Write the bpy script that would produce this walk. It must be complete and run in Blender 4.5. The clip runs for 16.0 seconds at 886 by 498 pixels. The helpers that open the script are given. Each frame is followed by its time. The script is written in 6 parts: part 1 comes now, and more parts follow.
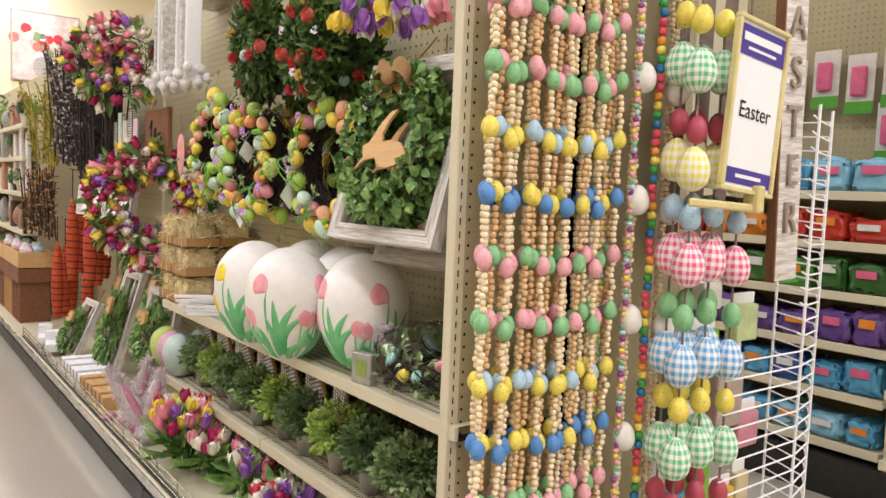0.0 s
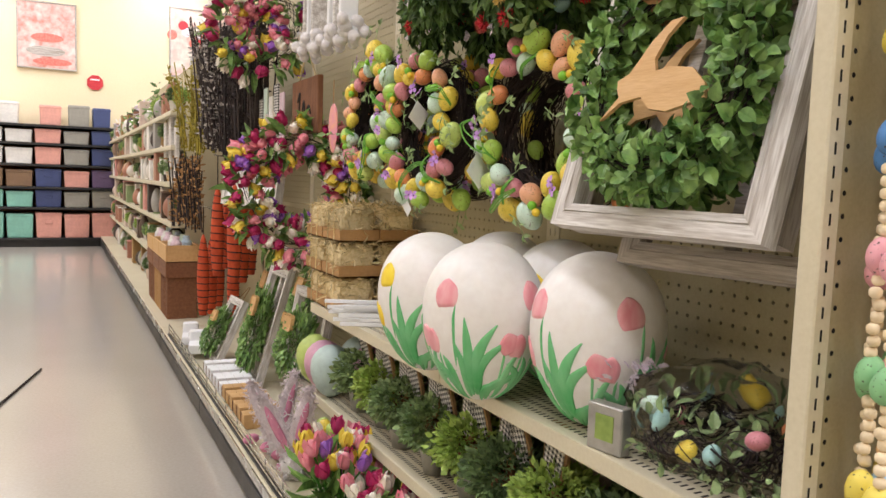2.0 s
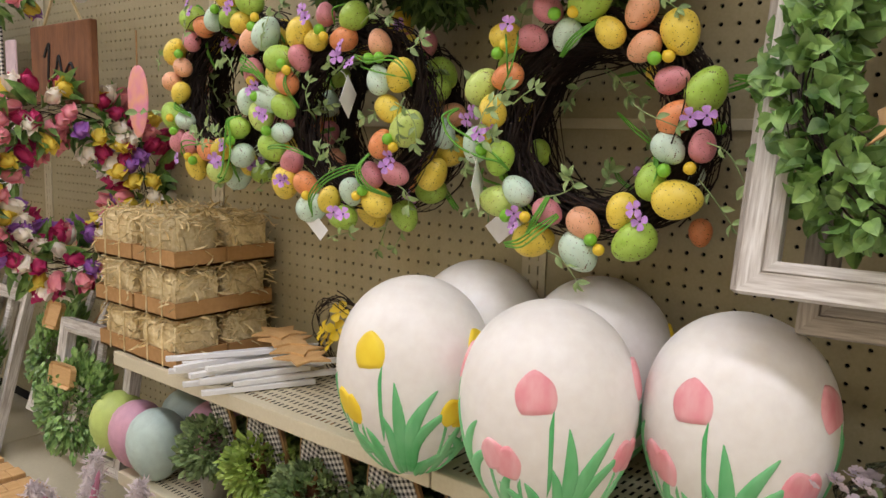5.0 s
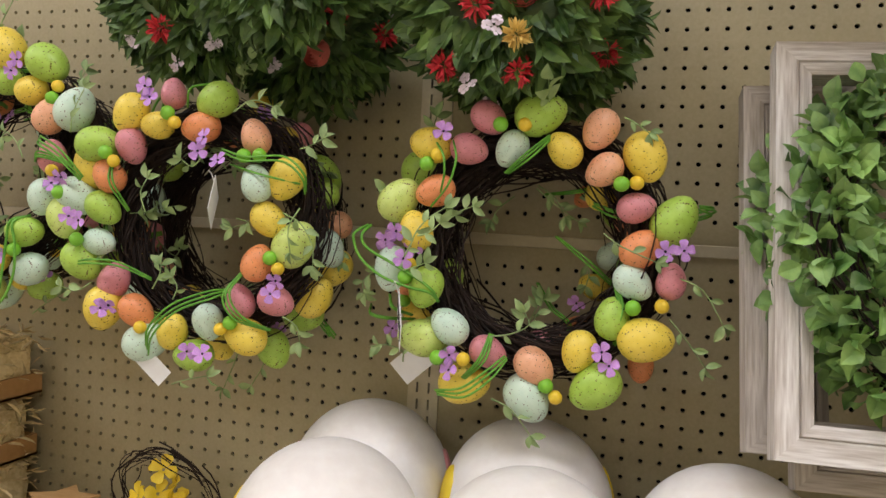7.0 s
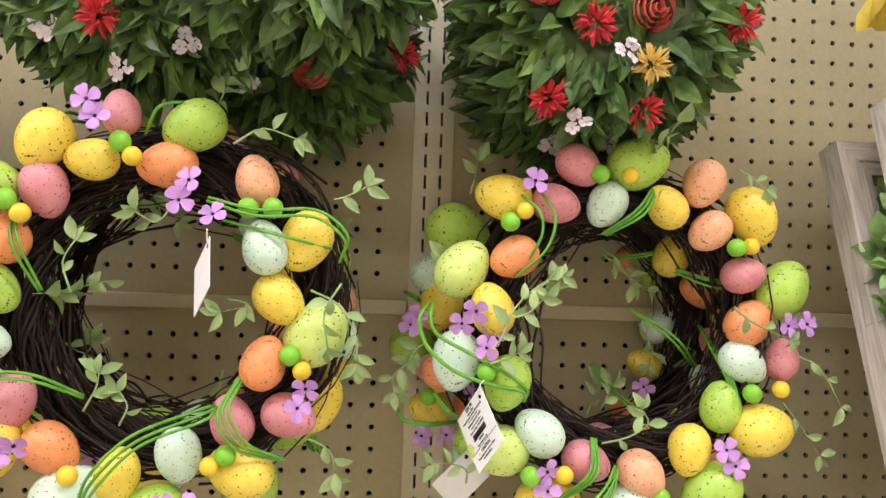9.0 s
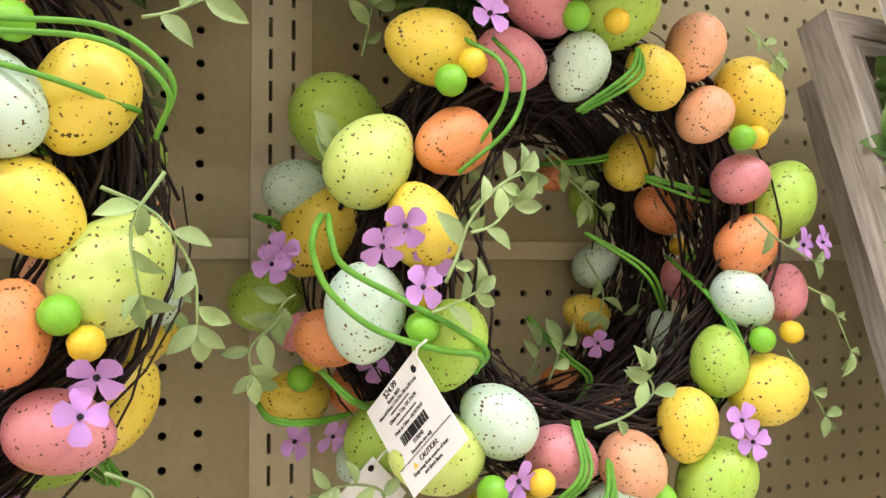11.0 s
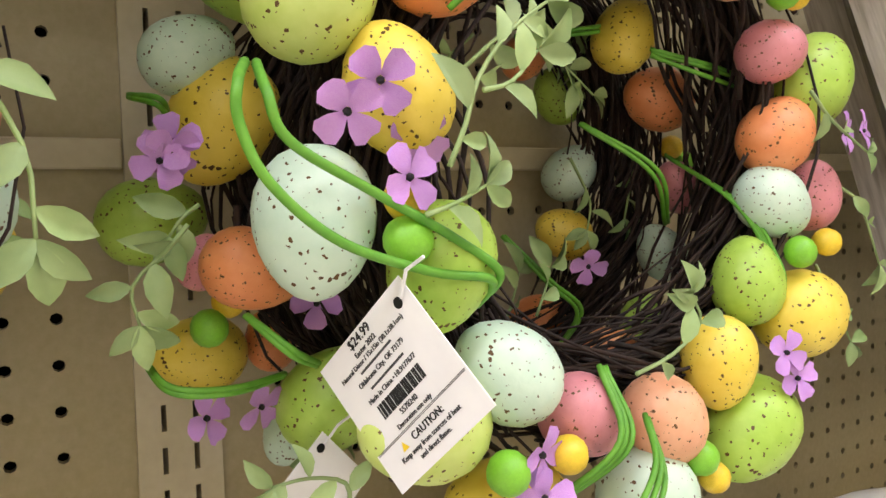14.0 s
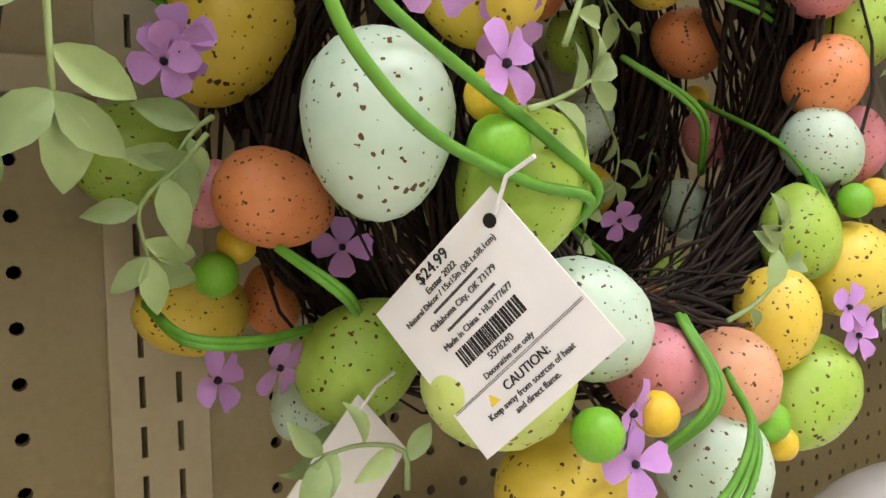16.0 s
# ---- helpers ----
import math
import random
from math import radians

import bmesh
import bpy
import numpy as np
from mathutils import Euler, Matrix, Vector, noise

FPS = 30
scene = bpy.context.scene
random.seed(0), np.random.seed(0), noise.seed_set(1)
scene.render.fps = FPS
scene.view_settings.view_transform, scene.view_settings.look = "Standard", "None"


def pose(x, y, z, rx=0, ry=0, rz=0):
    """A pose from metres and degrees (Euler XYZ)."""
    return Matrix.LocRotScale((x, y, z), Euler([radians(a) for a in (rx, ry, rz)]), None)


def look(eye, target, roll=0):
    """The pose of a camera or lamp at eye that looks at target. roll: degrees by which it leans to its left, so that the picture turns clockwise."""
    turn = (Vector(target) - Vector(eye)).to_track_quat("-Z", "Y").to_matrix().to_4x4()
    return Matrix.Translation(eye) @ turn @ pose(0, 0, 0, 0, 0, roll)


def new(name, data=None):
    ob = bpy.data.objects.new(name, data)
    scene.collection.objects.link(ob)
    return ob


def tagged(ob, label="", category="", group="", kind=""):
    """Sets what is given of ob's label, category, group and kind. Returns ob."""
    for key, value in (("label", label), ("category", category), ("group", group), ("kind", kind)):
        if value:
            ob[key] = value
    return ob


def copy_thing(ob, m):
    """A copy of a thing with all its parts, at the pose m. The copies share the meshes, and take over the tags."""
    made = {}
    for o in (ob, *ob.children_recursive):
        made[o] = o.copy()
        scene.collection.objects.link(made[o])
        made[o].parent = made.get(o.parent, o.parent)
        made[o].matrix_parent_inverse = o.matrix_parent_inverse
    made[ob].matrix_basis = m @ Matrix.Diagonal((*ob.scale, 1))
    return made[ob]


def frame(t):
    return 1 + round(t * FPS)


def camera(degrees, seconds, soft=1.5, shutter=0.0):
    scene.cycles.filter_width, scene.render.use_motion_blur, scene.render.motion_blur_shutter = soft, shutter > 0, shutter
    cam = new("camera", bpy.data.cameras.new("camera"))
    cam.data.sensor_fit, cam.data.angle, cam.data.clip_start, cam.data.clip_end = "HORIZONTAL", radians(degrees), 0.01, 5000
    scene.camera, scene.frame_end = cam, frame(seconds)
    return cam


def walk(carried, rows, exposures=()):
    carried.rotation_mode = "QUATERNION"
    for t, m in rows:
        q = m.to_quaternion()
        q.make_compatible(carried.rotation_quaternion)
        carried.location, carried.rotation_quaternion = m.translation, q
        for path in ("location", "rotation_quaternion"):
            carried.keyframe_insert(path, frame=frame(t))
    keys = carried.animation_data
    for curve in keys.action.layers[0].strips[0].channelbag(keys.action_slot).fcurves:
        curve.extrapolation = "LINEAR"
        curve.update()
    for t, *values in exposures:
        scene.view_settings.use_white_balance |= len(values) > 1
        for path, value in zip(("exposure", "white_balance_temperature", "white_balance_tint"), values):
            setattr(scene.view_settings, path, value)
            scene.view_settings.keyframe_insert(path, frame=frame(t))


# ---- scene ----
cam = camera(60.7, 16.0)
PATH = [
    (0, (0.033, -0.121, 1.1), (1.244, 1.463, 0.948), 2.3),
    (0.5, (0.069, -0.009, 1.084), (1.254, 1.595, 0.927), 1.9),
    (1, (0.11, 0.167, 1.063), (1.24, 1.81, 0.908), 2.0),
    (1.5, (0.18, 0.361, 1.051), (1.188, 2.081, 0.889), 1.8),
    (2, (0.212, 0.494, 1.044), (1.12, 2.267, 0.867), 1.9),
    (2.5, (0.155, 0.612, 1.065), (1.046, 2.391, 0.861), 1.8),
    (3, (0.1, 0.752, 1.087), (1.033, 2.508, 0.873), 1.8),
    (3.5, (0.11, 0.866, 1.094), (1.186, 2.536, 0.87), 1.4),
    (4, (0.135, 0.997, 1.089), (1.344, 2.574, 0.864), 1.2),
    (6.3, (0.05, 1.475, 1.194), (1.901, 2.198, 0.97), 3.0),
    (6.5, (0.071, 1.505, 1.189), (1.941, 2.192, 1.013), 3.0),
    (7, (0.148, 1.596, 1.195), (2.067, 2.152, 1.111), 2.9),
    (7.5, (0.192, 1.737, 1.196), (2.167, 2.05, 1.187), 2.2),
    (8, (0.202, 1.79, 1.212), (2.182, 2.073, 1.243), 2.0),
    (8.2, (0.212, 1.848, 1.217), (2.204, 2.024, 1.263), 2.1),
    (10.3, (0.564, 2.05, 1.188), (2.499, 1.55, 1.261), 0.3),
    (10.5, (0.583, 2.057, 1.187), (2.495, 1.475, 1.253), 0.1),
    (11, (0.622, 2.029, 1.157), (2.485, 1.302, 1.189), 0.1),
    (11.5, (0.655, 2.023, 1.144), (2.494, 1.235, 1.129), -0.4),
    (12, (0.681, 2.018, 1.135), (2.508, 1.205, 1.093), -1.1),
    (12.5, (0.701, 2.014, 1.129), (2.52, 1.187, 1.054), -1.2),
    (13, (0.725, 2.014, 1.135), (2.532, 1.162, 1.037), -1.4),
    (13.5, (0.746, 2.013, 1.139), (2.526, 1.108, 1.025), -1.5),
    (14, (0.769, 2.014, 1.133), (2.498, 1.015, 1.019), -1.4),
    (14.5, (0.792, 2.024, 1.124), (2.481, 0.96, 1.01), -1.5),
    (15, (0.811, 2.023, 1.116), (2.47, 0.911, 1.002), -1.6),
    (15.5, (0.829, 2.028, 1.109), (2.471, 0.892, 0.992), -1.6),
    (16, (0.838, 2.03, 1.105), (2.47, 0.881, 0.981), -1.0),
]
EXPOSURES = [(0.0, -0.32), (1.5, -0.44), (3.0, -0.42), (4.0, -0.52), (6.5, -0.5), (7.5, -0.47), (8.2, -0.1), (10.5, 0.33), (12.0, 0.28), (14.0, 0.17), (16.0, -0.04)]
walk(cam, [(t, look(eye, target, roll)) for t, eye, target, roll in PATH], EXPOSURES)

# ---- light ----
world = bpy.data.worlds.new("world")
scene.world = world
world.use_nodes = True
world.node_tree.nodes["Background"].inputs[0].default_value = (0.9, 0.95, 1.0, 1)
world.node_tree.nodes["Background"].inputs[1].default_value = 0.05


# ---- small tools ----
def lin(hexa):
    c = [int(hexa[i:i + 2], 16) / 255 for i in (0, 2, 4)]
    return tuple(v / 12.92 if v < 0.04045 else ((v + 0.055) / 1.055) ** 2.4 for v in c) + (1,)


def mat(name, a, b=None, rough=0.6, grain=40.0, mottle=6.0, bump=0.15, metal=0.0, vary=0.0, spec=0.5,
        specks=None, speck_scale=90.0, speck_size=0.2, stretch=(1, 1, 1), sheen=0.0, through_light=0.0):
    """A surface: two tones mottled at two scales, a fine relief, optional specks and a per-piece shift."""
    m = bpy.data.materials.new(name)
    m.use_nodes = True
    nt = m.node_tree
    n, l = nt.nodes, nt.links
    p = n["Principled BSDF"]
    a = lin(a)
    b = lin(b) if b else tuple(v * 0.82 for v in a[:3]) + (1,)
    tc = n.new("ShaderNodeTexCoord")
    mp = n.new("ShaderNodeMapping")
    mp.inputs["Scale"].default_value = stretch
    l.new(tc.outputs["Object"], mp.inputs["Vector"])
    big = n.new("ShaderNodeTexNoise")
    big.inputs["Scale"].default_value = mottle
    big.inputs["Detail"].default_value = 4
    fine = n.new("ShaderNodeTexNoise")
    fine.inputs["Scale"].default_value = grain
    fine.inputs["Detail"].default_value = 6
    for t in (big, fine):
        l.new(mp.outputs[0], t.inputs["Vector"])
    add = n.new("ShaderNodeMath")
    add.operation = "ADD"
    l.new(big.outputs["Fac"], add.inputs[0])
    l.new(fine.outputs["Fac"], add.inputs[1])
    rng = n.new("ShaderNodeMapRange")
    rng.inputs["From Min"].default_value, rng.inputs["From Max"].default_value = 0.72, 1.28
    l.new(add.outputs[0], rng.inputs["Value"])
    mix = n.new("ShaderNodeMix")
    mix.data_type = "RGBA"
    mix.inputs["A"].default_value, mix.inputs["B"].default_value = a, b
    l.new(rng.outputs[0], mix.inputs["Factor"])
    col = mix.outputs["Result"]
    if vary:
        info = n.new("ShaderNodeObjectInfo")
        isl = n.new("ShaderNodeNewGeometry")
        s2 = n.new("ShaderNodeMath")
        s2.operation = "ADD"
        l.new(info.outputs["Random"], s2.inputs[0])
        l.new(isl.outputs["Random Per Island"], s2.inputs[1])
        fr = n.new("ShaderNodeMath")
        fr.operation = "FRACT"
        l.new(s2.outputs[0], fr.inputs[0])
        r2 = n.new("ShaderNodeMapRange")
        r2.inputs["To Min"].default_value, r2.inputs["To Max"].default_value = 1 - vary, 1 + vary
        l.new(fr.outputs[0], r2.inputs["Value"])
        hsv = n.new("ShaderNodeHueSaturation")
        l.new(r2.outputs[0], hsv.inputs["Value"])
        l.new(col, hsv.inputs["Color"])
        col = hsv.outputs["Color"]
    if specks:
        vo = n.new("ShaderNodeTexVoronoi")
        vo.inputs["Scale"].default_value = speck_scale
        rag = n.new("ShaderNodeTexNoise")
        rag.inputs["Scale"].default_value = speck_scale * 1.3
        rag.inputs["Detail"].default_value = 3
        l.new(tc.outputs["Object"], rag.inputs["Vector"])
        off = n.new("ShaderNodeVectorMath")
        off.operation = "MULTIPLY_ADD"
        off.inputs[1].default_value = (0.9 / speck_scale,) * 3
        l.new(rag.outputs["Color"], off.inputs[0])
        l.new(tc.outputs["Object"], off.inputs[2])
        l.new(off.outputs[0], vo.inputs["Vector"])
        nz = n.new("ShaderNodeTexNoise")
        nz.inputs["Scale"].default_value = speck_scale * 0.6
        l.new(tc.outputs["Object"], nz.inputs["Vector"])
        lim = n.new("ShaderNodeMapRange")
        lim.inputs["From Min"].default_value, lim.inputs["From Max"].default_value = 0.35, 0.72
        lim.inputs["To Min"].default_value, lim.inputs["To Max"].default_value = 0.0, speck_size * 2
        l.new(nz.outputs["Fac"], lim.inputs["Value"])
        lt = n.new("ShaderNodeMath")
        lt.operation = "LESS_THAN"
        l.new(vo.outputs["Distance"], lt.inputs[0])
        l.new(lim.outputs[0], lt.inputs[1])
        m2 = n.new("ShaderNodeMix")
        m2.data_type = "RGBA"
        m2.inputs["B"].default_value = lin(specks)
        l.new(lt.outputs[0], m2.inputs["Factor"])
        l.new(col, m2.inputs["A"])
        col = m2.outputs["Result"]
    l.new(col, p.inputs["Base Color"])
    bp = n.new("ShaderNodeBump")
    bp.inputs["Strength"].default_value = bump
    bp.inputs["Distance"].default_value = 0.004
    l.new(fine.outputs["Fac"], bp.inputs["Height"])
    l.new(bp.outputs[0], p.inputs["Normal"])
    rr = n.new("ShaderNodeMapRange")
    rr.inputs["To Min"].default_value, rr.inputs["To Max"].default_value = max(0.02, rough - 0.08), min(1, rough + 0.1)
    l.new(big.outputs["Fac"], rr.inputs["Value"])
    l.new(rr.outputs[0], p.inputs["Roughness"])
    p.inputs["Metallic"].default_value = metal
    p.inputs["Specular IOR Level"].default_value = spec
    if sheen:
        p.inputs["Sheen Weight"].default_value = sheen
    if through_light:
        p.inputs["Subsurface Weight"].default_value = through_light
        p.inputs["Subsurface Radius"].default_value = (0.01, 0.008, 0.005)
    return m


def thing(name, label, category, m=None, group="", kind=""):
    """An Empty at the thing's base that carries its parts."""
    ob = new(name)
    ob.empty_display_size = 0.02
    if m is not None:
        ob.matrix_basis = m
    return tagged(ob, label, category, group, kind)


def to_mesh(name, bm, smooth=False):
    me = bpy.data.meshes.new(name)
    bm.normal_update()
    bm.to_mesh(me)
    bm.free()
    if smooth:
        for f in me.polygons:
            f.use_smooth = True
    return me


def raw_mesh(name, verts, faces, smooth=False):
    me = bpy.data.meshes.new(name)
    me.from_pydata([tuple(v) for v in verts], [], [tuple(f) for f in faces])
    if smooth:
        me.polygons.foreach_set("use_smooth", [True] * len(me.polygons))
    me.update()
    return me


def part(name, data, material, parent=None, label="", m=None, kind=""):
    """One mesh object under a thing or a part (or at top level)."""
    me = data if isinstance(data, bpy.types.Mesh) else to_mesh(name, data)
    if material is not None and not me.materials:
        me.materials.append(material)
    ob = new(name, me)
    if m is not None:
        ob.matrix_basis = m
    ob.parent = parent
    return tagged(ob, label, kind=kind)


def box_bm(x0, y0, z0, x1, y1, z1, bevel=0.0, bm=None, seg=1):
    bm = bm or bmesh.new()
    mt = Matrix.LocRotScale(((x0 + x1) / 2, (y0 + y1) / 2, (z0 + z1) / 2), None, (abs(x1 - x0), abs(y1 - y0), abs(z1 - z0)))
    g = bmesh.ops.create_cube(bm, size=1, matrix=mt)
    if bevel:
        es = list({e for v in g["verts"] for e in v.link_edges})
        bmesh.ops.bevel(bm, geom=es, offset=bevel, segments=seg, affect="EDGES", profile=0.6)
    return bm


def lathe(profile, n=16):
    """Verts and faces of a turned form from (radius, height) pairs."""
    v, f = [], []
    for r, h in profile:
        for k in range(n):
            a = 2 * math.pi * k / n
            v.append((r * math.cos(a), r * math.sin(a), h))
    for i in range(len(profile) - 1):
        for k in range(n):
            k2 = (k + 1) % n
            f.append((i * n + k, i * n + k2, (i + 1) * n + k2, (i + 1) * n + k))
    f.append(tuple(range(n))[::-1])
    f.append(tuple((len(profile) - 1) * n + k for k in range(n)))
    return v, f


def egg_form(half, width, n=16, rings=11, blunt=0.13):
    prof = []
    for i in range(rings + 1):
        t = math.pi * (0.03 + 0.94 * i / rings)
        prof.append((width * math.sin(t) * (1 + blunt * math.cos(t)), -half * math.cos(t)))
    return lathe(prof, n)


def tube(points, radius, n=6, taper=1.0, closed=False):
    """Verts and faces of a round rod along a row of points."""
    pts = [Vector(p) for p in points]
    v, f = [], []
    for i, p in enumerate(pts):
        d = (pts[min(i + 1, len(pts) - 1)] - pts[max(i - 1, 0)]).normalized()
        u = d.orthogonal().normalized() if i == 0 else (u - d * u.dot(d)).normalized()
        w = d.cross(u)
        r = radius * (1 + (taper - 1) * i / max(1, len(pts) - 1))
        for k in range(n):
            a = 2 * math.pi * k / n
            v.append(p + (u * math.cos(a) + w * math.sin(a)) * r)
    for i in range(len(pts) - 1):
        for k in range(n):
            k2 = (k + 1) % n
            f.append((i * n + k, i * n + k2, (i + 1) * n + k2, (i + 1) * n + k))
    f.append(tuple(range(n))[::-1])
    f.append(tuple((len(pts) - 1) * n + k for k in range(n)))
    return v, f


def smooth_line(points, steps=6):
    """A smooth row of points through the given ones."""
    p = [Vector(q) for q in points]
    p = [p[0] * 2 - p[1]] + p + [p[-1] * 2 - p[-2]]
    out = []
    for i in range(1, len(p) - 2):
        for s in range(steps):
            t = s / steps
            out.append(0.5 * (2 * p[i] + (p[i + 1] - p[i - 1]) * t + (2 * p[i - 1] - 5 * p[i] + 4 * p[i + 1] - p[i + 2]) * t * t
                              + (3 * p[i] - p[i - 1] - 3 * p[i + 1] + p[i + 2]) * t ** 3))
    return out + [p[-2]]


def joined(forms):
    v, f = [], []
    for vs, fs in forms:
        o = len(v)
        v.extend(vs)
        f.extend([tuple(i + o for i in face) for face in fs])
    return v, f


def moved(form, m):
    return [m @ Vector(p) for p in form[0]], form[1]


def leaf_form(rows, fold):
    """A folded oval leaf: rows of (distance, half width, droop)."""
    v, f = [(0, 0, 0)], []
    for d, w, h in rows:
        v += [(-w, d, h + fold * w), (0, d, h), (w, d, h + fold * w)]
    v.append((0, 1.0, rows[-1][2] - 0.05))
    n = len(v) - 1
    f += [(0, 2, 1), (0, 3, 2)]
    for i in range(len(rows) - 1):
        a = 1 + 3 * i
        f += [(a, a + 1, a + 4, a + 3), (a + 1, a + 2, a + 5, a + 4)]
    return np.array(v), f + [(n - 3, n - 2, n), (n - 2, n - 1, n)]


PLAIN_LEAF = leaf_form(((0.38, 0.5, 0.0), (0.75, 0.40, -0.02)), 0.25)
OVAL_LEAF = leaf_form(((0.12, 0.24, 0.02), (0.32, 0.46, 0.03), (0.55, 0.48, 0.02), (0.78, 0.30, -0.04), (0.92, 0.12, -0.09)), 0.28)


def leaves(spots, ways, length, width, seed=1, jitter=0.25, form=None, ups=None, up_noise=0.4):
    """Verts and faces of many folded leaves: each grows from its spot along its way."""
    LEAF, LEAF_F = form or PLAIN_LEAF
    rng = np.random.default_rng(seed)
    s, w = np.array(spots, float), np.array(ways, float)
    w += rng.normal(0, jitter, w.shape)
    w /= np.linalg.norm(w, axis=1)[:, None] + 1e-9
    up = rng.normal(0, 1, w.shape) if ups is None else np.array(ups, float) + rng.normal(0, up_noise, w.shape)
    side = np.cross(w, up)
    side /= np.linalg.norm(side, axis=1)[:, None] + 1e-9
    nrm = np.cross(side, w)
    ln = length * rng.uniform(0.7, 1.25, len(s))[:, None, None]
    v = s[:, None, :] + ln * (side[:, None, :] * LEAF[None, :, :1] * width / length + w[:, None, :] * LEAF[None, :, 1:2]
                              + nrm[:, None, :] * LEAF[None, :, 2:3])
    k = len(LEAF)
    f = [tuple(i + j * k for i in face) for j in range(len(s)) for face in LEAF_F]
    return [tuple(p) for p in v.reshape(-1, 3)], f


def text_mesh(words, size, align="CENTER"):
    cu = bpy.data.curves.new("words", "FONT")
    cu.body, cu.size, cu.align_x, cu.align_y = words, size, align, "CENTER"
    cu.extrude = 0.0002
    ob = bpy.data.objects.new("words", cu)
    scene.collection.objects.link(ob)
    me = bpy.data.meshes.new_from_object(ob)
    bpy.data.objects.remove(ob)
    bpy.data.curves.remove(cu)
    me.materials.clear()
    return me


def facing(y, z, x, spin=0.0, lean=0.0, turn=0.0):
    """Pose of a thing that hangs on the pegboard: its X runs along the wall, its Y up, its Z out to the aisle."""
    return Matrix(((0, 0, -1, x), (-1, 0, 0, y), (0, 1, 0, z), (0, 0, 0, 1))) @ pose(0, 0, 0, lean, turn, spin)


# ---- materials ----
BEIGE = mat("painted_metal_beige", "d8cfb4", "cfc5a8", rough=0.42, grain=160, mottle=3, bump=0.03)
PEG = mat("pegboard_beige", "b9ae8c", "ada27f", rough=0.5, grain=220, mottle=2.5, bump=0.04)
# near-black that stands in for the shade inside openings
DARK = mat("hollow_shade", "14110e", rough=0.9)
KICK = mat("kick_black", "2a2826", "1c1a19", rough=0.45, grain=30, mottle=4)
FLOOR = mat("vinyl_floor", "b9b2a7", "aea79b", rough=0.16, grain=90, mottle=1.2, bump=0.01)
WALL = mat("wall_cream", "f3e6c3", "ecdcb4", rough=0.75, grain=60, mottle=1.0, bump=0.03)
WHITEWALL = mat("ceiling_white", "eeeeea", "e4e4df", rough=0.9, grain=30, mottle=1.5)
PEG_EGG = dict(
    Y=("f3da5e", "e9cd48"), G=("b2d45e", "9fc44a"), A=("d0e284", "c0d66c"), M=("d3e8d4", "c4dfca"),
    O=("ee9c66", "e48d56"), L=("f2b892", "e8a780"), P=("d98f96", "cc8088"))
EGG_MAT = {k: mat("egg_" + k.lower(), a, b, rough=0.42, grain=4, mottle=1.3, bump=0.12, specks="5a3f14", speck_scale=9,
                  speck_size=0.20, through_light=0.05) for k, (a, b) in PEG_EGG.items()}
BALL_MAT = {"Y": mat("ball_yellow", "f5d23c", rough=0.4, bump=0.05), "G": mat("ball_green", "86cc3a", rough=0.4, bump=0.05)}
TWIG = mat("dark_twig", "33231a", "1a110b", rough=0.85, grain=120, mottle=20, bump=0.4, vary=0.3)
VINE = mat("green_cord", "6fae3a", "4f9028", rough=0.5, grain=120, mottle=20)
VINE_DARK = mat("green_cord_dark", "4a8a2c", "36701f", rough=0.5, grain=120, mottle=20)
SAGE = mat("sage_leaf", "a3b97e", "7f9a5e", rough=0.55, grain=60, mottle=25, vary=0.2, through_light=0.1)
BOX = mat("boxwood_leaf", "90b463", "41682f", rough=0.45, grain=60, mottle=20, vary=0.35, through_light=0.05)
MOSS = mat("laurel_leaf", "6c8a44", "2c4a1e", rough=0.5, grain=50, mottle=20, vary=0.4, through_light=0.05)
PURPLE = mat("purple_petal", "b56fd0", "d9b2e6", rough=0.6, grain=90, mottle=60, vary=0.15, through_light=0.1)
WHITE_EGG = mat("white_ceramic", "f4f1ec", "ebe6e0", rough=0.36, grain=60, mottle=3, bump=0.04, through_light=0.05)
PINK_TULIP = mat("tulip_pink", "f6c6c8", "e98a94", rough=0.45, grain=30, mottle=12, stretch=(1.6, 1.6, 0.6))
YELLOW_TULIP = mat("tulip_yellow", "f7dc3c", "edc928", rough=0.45, grain=40, mottle=25)
STEM_GREEN = mat("stem_green", "94d69e", "48b264", rough=0.45, grain=14, mottle=9, stretch=(1.6, 1.6, 0.5))
WASHED = mat("whitewashed_wood", "f0ede8", "a79c90", rough=0.75, grain=40, mottle=9, bump=0.25, stretch=(0.5, 7, 7))
GREYWOOD = mat("grey_washed_wood", "cfc8bf", "968c80", rough=0.8, grain=45, mottle=10, bump=0.3, stretch=(0.5, 7, 7))
CARD = mat("kraft_card", "b98f5c", "a97f4e", rough=0.8, grain=90, mottle=6)
STRAW = mat("straw", "e8d6aa", "cdb682", rough=0.85, grain=120, mottle=30, bump=0.3, vary=0.25)
PAPER = mat("white_paper", "f5f5f5", "eeeeef", rough=0.7, grain=90, mottle=6, bump=0.02)
INK = mat("black_ink", "1a1a1a", rough=0.7)
CHROME = mat("hook_wire", "c9c9c6", "b0b0ae", rough=0.25, metal=1.0, bump=0.02)

# ---- the shop's shell ----
def structure(name, data, material, label, category, m=None):
    return tagged(part(name, data, material, None, m=m), label, category, kind="structure")


